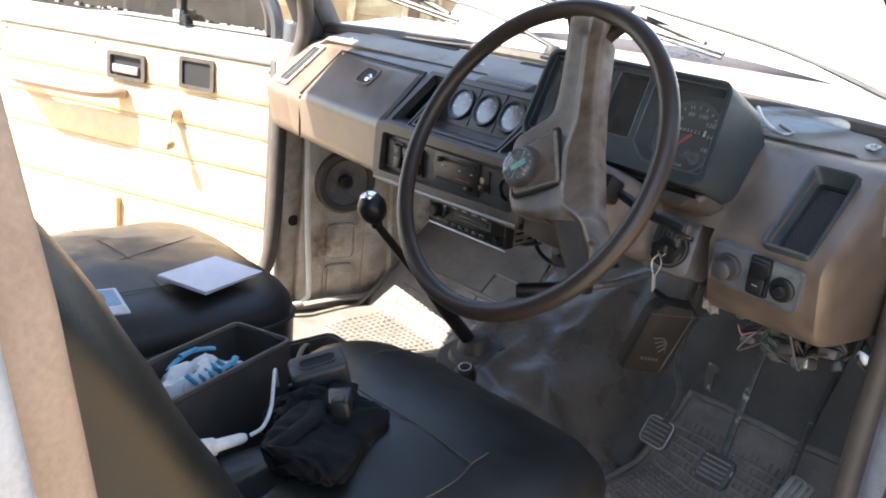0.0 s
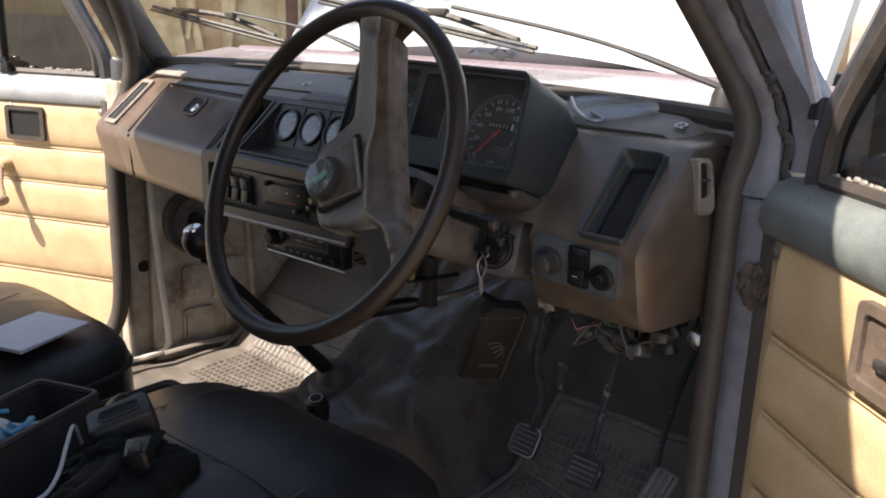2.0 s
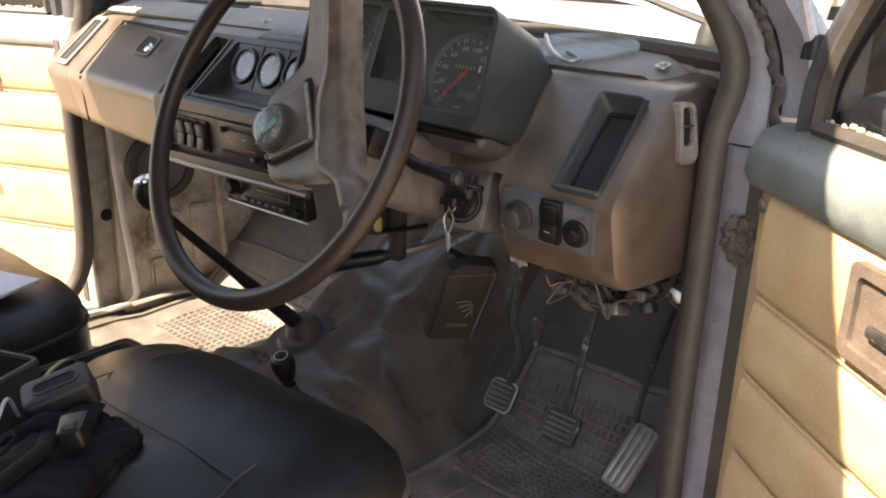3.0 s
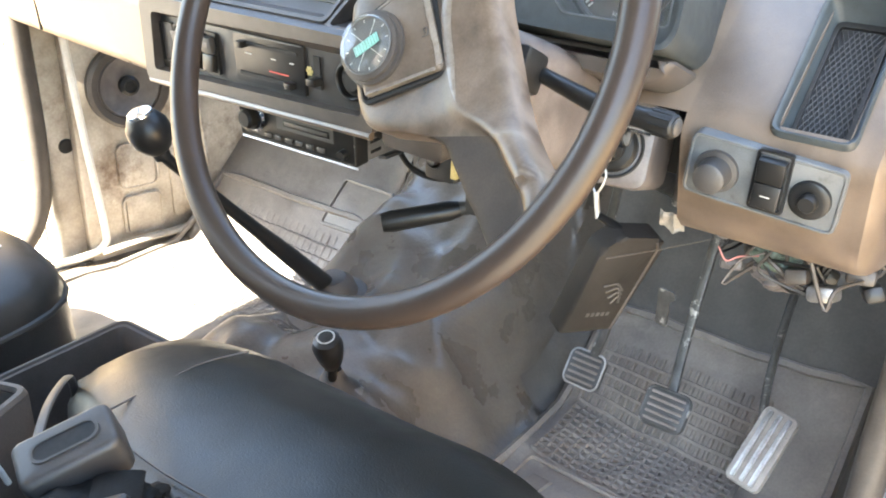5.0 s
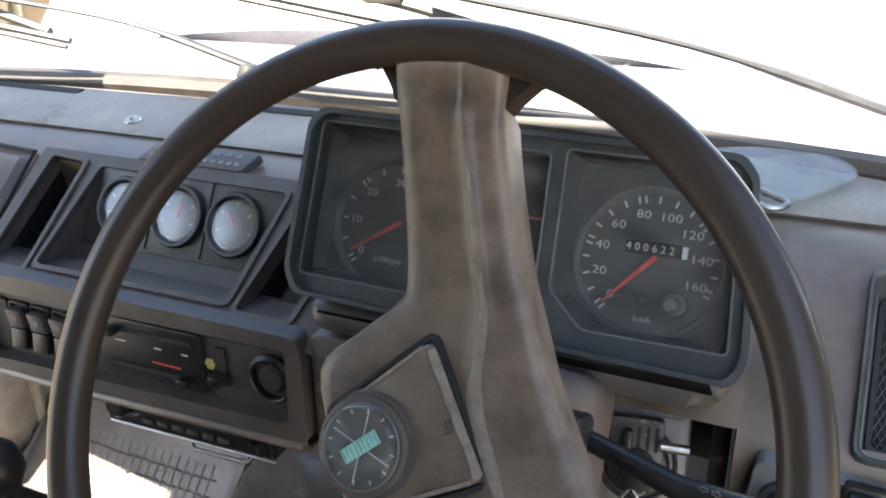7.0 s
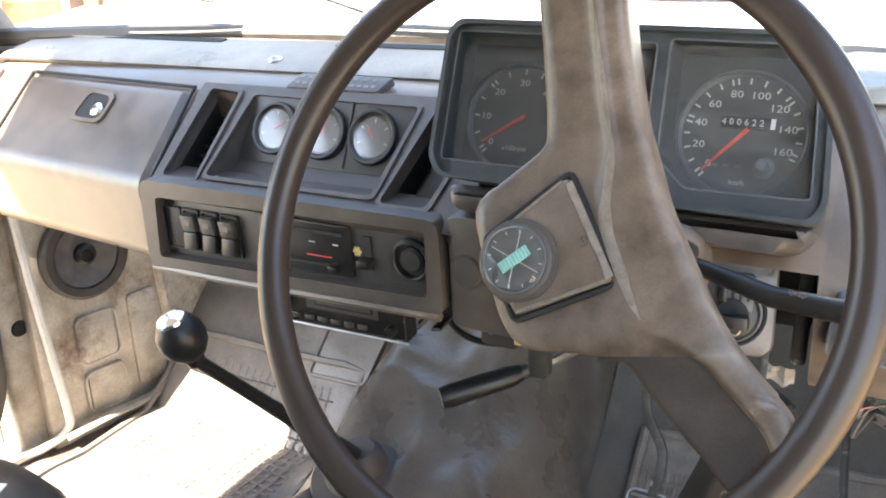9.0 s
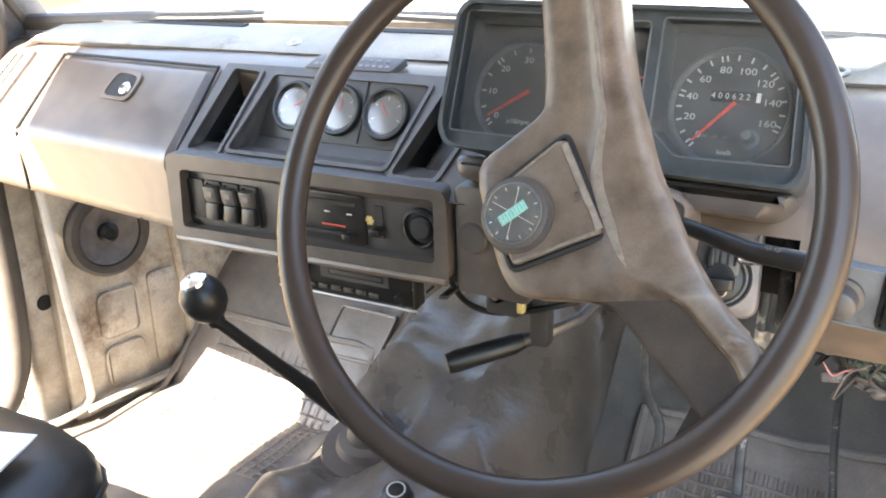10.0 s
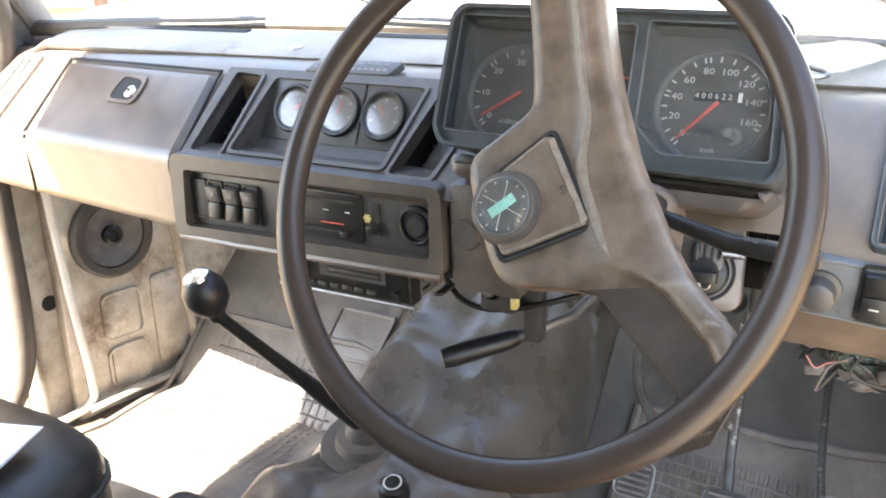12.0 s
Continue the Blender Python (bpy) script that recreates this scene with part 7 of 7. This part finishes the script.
# blue swirl and unreadable strokes printed on the bag
for k in range(7):
    a0 = 0.55 * k
    pts = [BX @ Vector((0.027 * math.cos(t) + 0.003, 0.012 + 0.05 * math.sin(t), 0.916 + 0.014 * math.cos(t * 0.7 + k) + 0.004 * (k % 3))) for t in np.linspace(a0, a0 + 1.1, 6)]
    part("print_stroke", tube(pts, 0.0042, 6, flat=0.5), M_BLUE, bag)
for k in range(5):
    pts = [BX @ Vector((0.010 + 0.006 * math.sin(k), -0.020 + 0.014 * k, 0.822 + z)) for z in (0.0, 0.006)]
    part("print_bar", tube([BX @ Vector((0.010, -0.022 + 0.013 * k, 0.930)), BX @ Vector((0.023, -0.016 + 0.013 * k, 0.920))], 0.0026, 6), M_BLUE, bag)

buckle = thing("seat_belt_buckle", "black seat belt buckles and straps heaped beside the driver's seat", "seat belt", (0.16, -0.15, 0.86))
BK = frame_of((0.287, -0.216, 0.947), (0.38, 0.88, 0.28), (-0.85, 0.42, 0.20))
bb = part("buckle_body", prism(BK, rounded(-0.034, -0.021, 0.032, 0.021, 0.008), -0.022, 0.008, 0.005, 3), M_DARK, buckle)
part("buckle_slot", prism(BK, rounded(-0.021, -0.007, 0.021, 0.009, 0.007), 0.006, 0.0085), M_HOLE, bb)
part("slot_rim", ring(BK, rounded(-0.0225, -0.0085, 0.0225, 0.0105, 0.008), rounded(-0.0205, -0.0065, 0.0205, 0.0085, 0.007), 0.006, 0.0092), M_DARK, bb)
part("belt_loop", tube(smooth_path([(0.270, -0.238, 0.930), (0.205, -0.190, 0.925), (0.150, -0.146, 0.905), (0.128, -0.130, 0.884), (0.112, -0.122, 0.845)], 8), 0.0036, 8, flat=0.5), M_POD, buckle, "grey-brown webbing loop")
part("webbing", tube(smooth_path([(0.325, -0.205, 0.940), (0.352, -0.228, 0.942), (0.380, -0.262, 0.930), (0.405, -0.320, 0.912), (0.415, -0.380, 0.905)], 6), 0.016, 12, flat=0.18), M_LEATHER, buckle)
b2 = bmesh.new()
bmesh.ops.create_icosphere(b2, subdivisions=5, radius=1.0)
for v in b2.verts:
    q = v.co.normalized()
    k = 1 + 0.16 * noise.noise(q * 2.4) + 0.22 * (0.4 - abs(noise.noise(q * 4.0 + Vector((3, 1, 0))))) + 0.06 * noise.noise(q * 11)
    v.co = Vector((0.330 + q.x * 0.050 * k, -0.240 + q.y * 0.058 * k, 0.905 + q.z * 0.034 * k))
part("gathered_cover", b2, M_LEATHER, buckle, "crumpled black cover below the buckle")
B3 = frame_of((0.366, -0.240, 0.950), (0.80, -0.55, 0.0), (0.52, 0.80, 0.18))
b3 = part("latch_block", prism(B3, soften([(-0.020, -0.013), (0.018, -0.011), (0.021, 0.011), (-0.018, 0.014)], 0.005), -0.014, 0.004, 0.004), M_BLACK, buckle)
part("release_button", prism(B3, rounded(0.002, -0.007, 0.014, 0.006, 0.003), 0.003, 0.0065, 0.0015), M_DARK, b3)

pouch = thing("leather_pouch", "crumpled black leather pouch on the driver's seat", "pouch", (0.32, -0.22, 0.885))
b2 = bmesh.new()
bmesh.ops.create_icosphere(b2, subdivisions=5, radius=1.0)
PO = frame_of((0.384, -0.270, 0.923), (0.55, -0.83, 0), (0.83, 0.55, 0))
for v in b2.verts:
    q = v.co.normalized()
    e = (abs(q.x) ** 4 + abs(q.y) ** 4 + abs(q.z) ** 4) ** -0.25
    k = e * (1 + 0.10 * noise.noise(q * 2.0) + 0.08 * (0.5 - abs(noise.noise(q * 5.0))))
    v.co = PO @ Vector((q.x * 0.075 * k, q.y * 0.048 * k + 0.02 * q.x * q.x, max(-0.018, q.z * 0.014 * k + 0.006 * noise.noise(Vector((q.x * 7, q.y * 2, 1))))))
pb = part("pouch_body", b2, M_LEATHER, pouch)
part("pouch_flap", tube(smooth_path([PO @ Vector(p) for p in ((-0.05, -0.03, 0.010), (-0.01, -0.012, 0.016), (0.04, -0.02, 0.013), (0.065, -0.03, 0.006))], 6), 0.010, 10, flat=0.4), M_LEATHER, pouch)

cable = thing("charging_cable", "white charging cable with a white plug hanging by the box", "cable", (0.15, -0.2, 0.78))
part("lead", tube(smooth_path([(0.236, -0.238, 0.905), (0.248, -0.250, 0.934), (0.292, -0.277, 0.938), (0.328, -0.300, 0.934), (0.348, -0.320, 0.928), (0.350, -0.335, 0.924)], 8), 0.0021, 8), M_WHITE, cable)
PL = frame_of((0.352, -0.385, 0.924), (0.05, -0.99, 0.02), (0.89, 0.45, 0.2))
pg = part("plug", loft([[PL @ Vector((x, w * math.cos(a), w * math.sin(a))) for a in np.linspace(0, 2 * math.pi, 17)[:-1]] for x, w in ((-0.045, 0.004), (-0.040, 0.0055), (-0.012, 0.0065), (-0.010, 0.009), (0.012, 0.012), (0.018, 0.011))]), M_WHITE, cable)
part("adaptor", box(PL, (0.034, 0.0, 0.0), (0.036, 0.024, 0.018), 0.004), M_WHITE, cable)

# ---- on the dash top ----
tri = thing("glass_pane", "loose curved glass mirror pane lying on the dash top", "glass", (0.50, 0.35, 1.25))
TG = frame_of((0.502, 0.352, 1.258), (0.97, 0.22, 0.0), (-0.2, 0.90, 0.30))
part("pane", prism(TG, soften([(-0.065, -0.030), (0.010, -0.034), (0.062, 0.006), (0.050, 0.030), (-0.010, 0.040), (-0.060, 0.030)], 0.015), 0.0, 0.003), clear("dusty_pane", (0.86, 0.89, 0.88), 0.03, 1.6, 0.30), tri)
part("wire_clip", tube(smooth_path([TG @ Vector(p) for p in ((-0.062, 0.02, 0.004), (-0.040, -0.02, 0.006), (-0.012, -0.046, 0.004), (0.004, -0.040, 0.004), (-0.016, -0.026, 0.006))], 6), 0.0025, 8), M_STEEL, tri)

film = thing("clear_film", "scrap of clear crinkled film on the dash top", "plastic film", (0.36, 0.32, 1.30))
b2 = bmesh.new()
bmesh.ops.create_grid(b2, x_segments=10, y_segments=6, size=0.5)
for v in b2.verts:
    x, y = v.co.x, v.co.y
    v.co = Vector((0.355 + x * 0.085, 0.300 + y * 0.03 + 0.01 * noise.noise(Vector((x * 6, y * 6, 1))), 1.318 + 0.02 * (y + 0.5) + 0.012 * noise.noise(Vector((x * 5, y * 5, 3)))))
part("film_sheet", b2, clear("clear_film_mat", (0.85, 0.86, 0.86), 0.1, 1.6, 0.25), film)

# ---- wipers ----
def wiper(name, pivot, joint, tip, end, label):
    t = thing(name, label, "wiper", pivot, "wipers")
    p0, j, tip, end = Vector(pivot), Vector(joint), Vector(tip), Vector(end)
    part("pivot", lathe(Matrix.Translation(p0 + Vector((0, 0, -0.02))), [(0, 0.03), (0.012, 0.028), (0.016, 0.018), (0.018, 0)], 16), M_DARK, t)
    part("arm", tube(smooth_path([p0 + Vector((0, 0, 0.006)), p0.lerp(j, 0.45) + Vector((0, 0.012, 0.016)), j + Vector((0, 0.006, 0.004))], 5), [0.009] * 4 + [0.006] * 7, 8, flat=0.5), M_DARK, t)
    q = tip.lerp(end, 0.56)
    part("blade_bridge", tube(smooth_path([tip.lerp(end, 0.15) + Vector((0, 0.004, 0.004)), tip.lerp(end, 0.35) + Vector((0, 0.010, 0.012)), q + Vector((0, 0.012, 0.016)), tip.lerp(end, 0.75) + Vector((0, 0.010, 0.010)), tip.lerp(end, 0.92) + Vector((0, 0.004, 0.004))], 5), 0.0055, 6), M_SEAL, t)
    part("joint_clip", box(Matrix.Translation(q + Vector((0, 0.012, 0.018))), (0, 0, 0), (0.04, 0.012, 0.012), 0.003), M_SEAL, t)
    part("blade", tube([tip, tip.lerp(end, 0.5), end], 0.004, 6), M_DARK, t)
    part("rubber", tube([tip + Vector((0, -0.006, -0.006)), end + Vector((0, -0.006, -0.006))], 0.003, 6), M_SEAL, t)


wiper("wiper_driver", (0.60, 0.462, 1.282), (0.20, 0.372, 1.378), (-0.085, 0.362, 1.392), (0.345, 0.398, 1.328), "steel windscreen wiper on the driver's side")
wiper("wiper_passenger", (-0.06, 0.480, 1.285), (-0.36, 0.365, 1.362), (-0.57, 0.322, 1.372), (-0.245, 0.405, 1.316), "steel windscreen wiper on the passenger's side")

ant = thing("aerial", "thin dark aerial mast on the screen pillar", "aerial", (0.775, 0.30, 1.31))
part("mast", tube([(0.772, 0.305, 1.29), (0.705, 0.262, 1.52), (0.632, 0.21, 1.76)], 0.0055, 8), M_COWL, ant)
part("mast_base", lathe(Matrix.Translation((0.775, 0.308, 1.275)), [(0.013, 0), (0.012, 0.012), (0.007, 0.022)], 12), M_BLACK, ant)

# ---- wiring under the driver's side ----
wires = thing("loose_wiring", "loose wires and connectors hanging under the dashboard", "wiring", (0.6, 0.25, 1.0))
R = random.Random(11)
WM = (M_BLACK, M_SEAL, M_BLACK, M_SEAL, M_DARK, M_BLACK)
for k in range(20):
    x = 0.535 + 0.135 * R.random()
    y = 0.25 + 0.10 * R.random()
    z = 1.040
    P = [(x, y, z + 0.01)]
    for j in range(3):
        P.append((x + R.uniform(-0.030, 0.030), y + R.uniform(-0.03, 0.03), z - 0.015 - 0.015 * j - 0.015 * R.random()))
    P.append((x + R.uniform(-0.04, 0.04), y + R.uniform(-0.03, 0.04), z + 0.0))
    part("wire", tube(smooth_path(P, 5), R.uniform(0.0012, 0.0024), 6), WM[k % 6], wires)
for k in range(12):
    x = 0.545 + 0.011 * k
    part("connector", box(frame_of((x, 0.25 + 0.07 * R.random(), 0.985 + 0.035 * R.random()), (1, R.uniform(-0.6, 0.6), R.uniform(-0.6, 0.6)), (0, 0.3, 1)), (0, 0, 0), (R.uniform(0.014, 0.024), 0.014, R.uniform(0.018, 0.034)), 0.004), (M_DARK, M_SEAL, M_BLACK, M_STEEL)[k % 4], wires)
part("lamp_socket", lathe(frame_of((0.535, 0.250, 1.027), (1, 0, 0), (0, 0.3, 1)), [(0, 0.016), (0.005, 0.015), (0.0075, 0.006), (0.010, 0)], 16), M_STEEL, wires, "small steel bulb socket")
part("thin_wire", tube(smooth_path([(0.49, 0.12, 1.030), (0.505, 0.19, 1.018), (0.527, 0.25, 1.014)], 6), 0.0005, 6), M_SEAL, wires)
for dx, mt in ((0.0, plain("pink_wire", (0.42, 0.16, 0.14), 0.5)), (0.004, M_SHROUD)):
    part("thin_wire", tube(smooth_path([(0.532, 0.252, 1.008), (0.541 + dx, 0.250, 0.998 - dx), (0.551 + dx, 0.252, 1.004), (0.566 + dx, 0.256, 1.008 + dx)], 6), 0.0008, 6), mt, wires)
part("cut_connector", box(frame_of((0.540, 0.272, 0.986), (1, 0.2, 0.1), (0, 0.3, 1)), (0, 0, 0), (0.020, 0.010, 0.009), 0.003), M_SHROUD, wires)
part("pedal_bracket", prism(frame_of((0.457, 0.352, 0.876), (1, 0, 0.1), (0, 0.1, 1)), soften([(-0.008, -0.018), (0.004, -0.021), (0.006, 0.008), (0.012, 0.012), (0.010, 0.020), (-0.008, 0.022)], 0.003), -0.002, 0.002), M_WORNSTEEL, wires, "worn bent metal bracket")

rag = thing("rag_scrap", "pale scrap of rag tucked under the dashboard", "rag", (0.483, 0.262, 1.02))
b2 = bmesh.new()
bmesh.ops.create_grid(b2, x_segments=12, y_segments=10, size=0.5)
for v in b2.verts:
    x, y = v.co.x, v.co.y
    v.co = Vector((0.483 + x * 0.022, 0.262 + 0.006 * noise.noise(Vector((x * 3, y * 3, 9))) - 0.01 * y, 1.014 + y * 0.020 + 0.004 * noise.noise(Vector((x * 3, y * 3, 4)))))
part("cloth", b2, M_DEFROST, rag)

tape = thing("wrapped_joint", "crumpled grey-green tape wrapped round a wiring joint", "tape", (0.575, 0.275, 1.0))
for c, r, sd, mt in (((0.574, 0.275, 1.004), (0.020, 0.014, 0.013), 3, surf("faded_green_tape", (0.10, 0.14, 0.115), (0.07, 0.095, 0.08), 0.35, 0.5, scale=60, fine=400, bump=0.3)), ((0.582, 0.278, 0.985), (0.024, 0.014, 0.012), 8, M_SHROUD)):
    b2 = bmesh.new()
    bmesh.ops.create_icosphere(b2, subdivisions=4, radius=1.0)
    for v in b2.verts:
        q = v.co.normalized()
        k = 1 + 0.30 * noise.noise(q * 2.2 + Vector((sd, 0, 0))) + 0.25 * (0.4 - abs(noise.noise(q * 4.0 + Vector((sd, 0, 0)))))
        v.co = Vector(c) + Vector((q.x * r[0], q.y * r[1], q.z * r[2])) * k
    part("wrapping", b2, mt, tape)

# dried mud and foam stuck to the driver's hinge pillar
mud = thing("mud_clump", "clump of dark dried mud and rust on the hinge pillar", "mud", (0.735, 0.30, 1.09))
b2 = bmesh.new()
bmesh.ops.create_icosphere(b2, subdivisions=4, radius=1.0)
for v in b2.verts:
    q = v.co.normalized()
    k = 1 + 0.35 * noise.noise(q * 3.0) + 0.25 * noise.noise(q * 8.0)
    v.co = Vector((0.734 + q.x * 0.018 * k, 0.297 + q.y * 0.012 * k, 1.090 + q.z * 0.024 * k))
part("clump", b2, surf("rusty_mud", (0.10, 0.075, 0.06), (0.04, 0.03, 0.025), 0.8, 0.95, scale=60, fine=300, bump=0.6), mud)
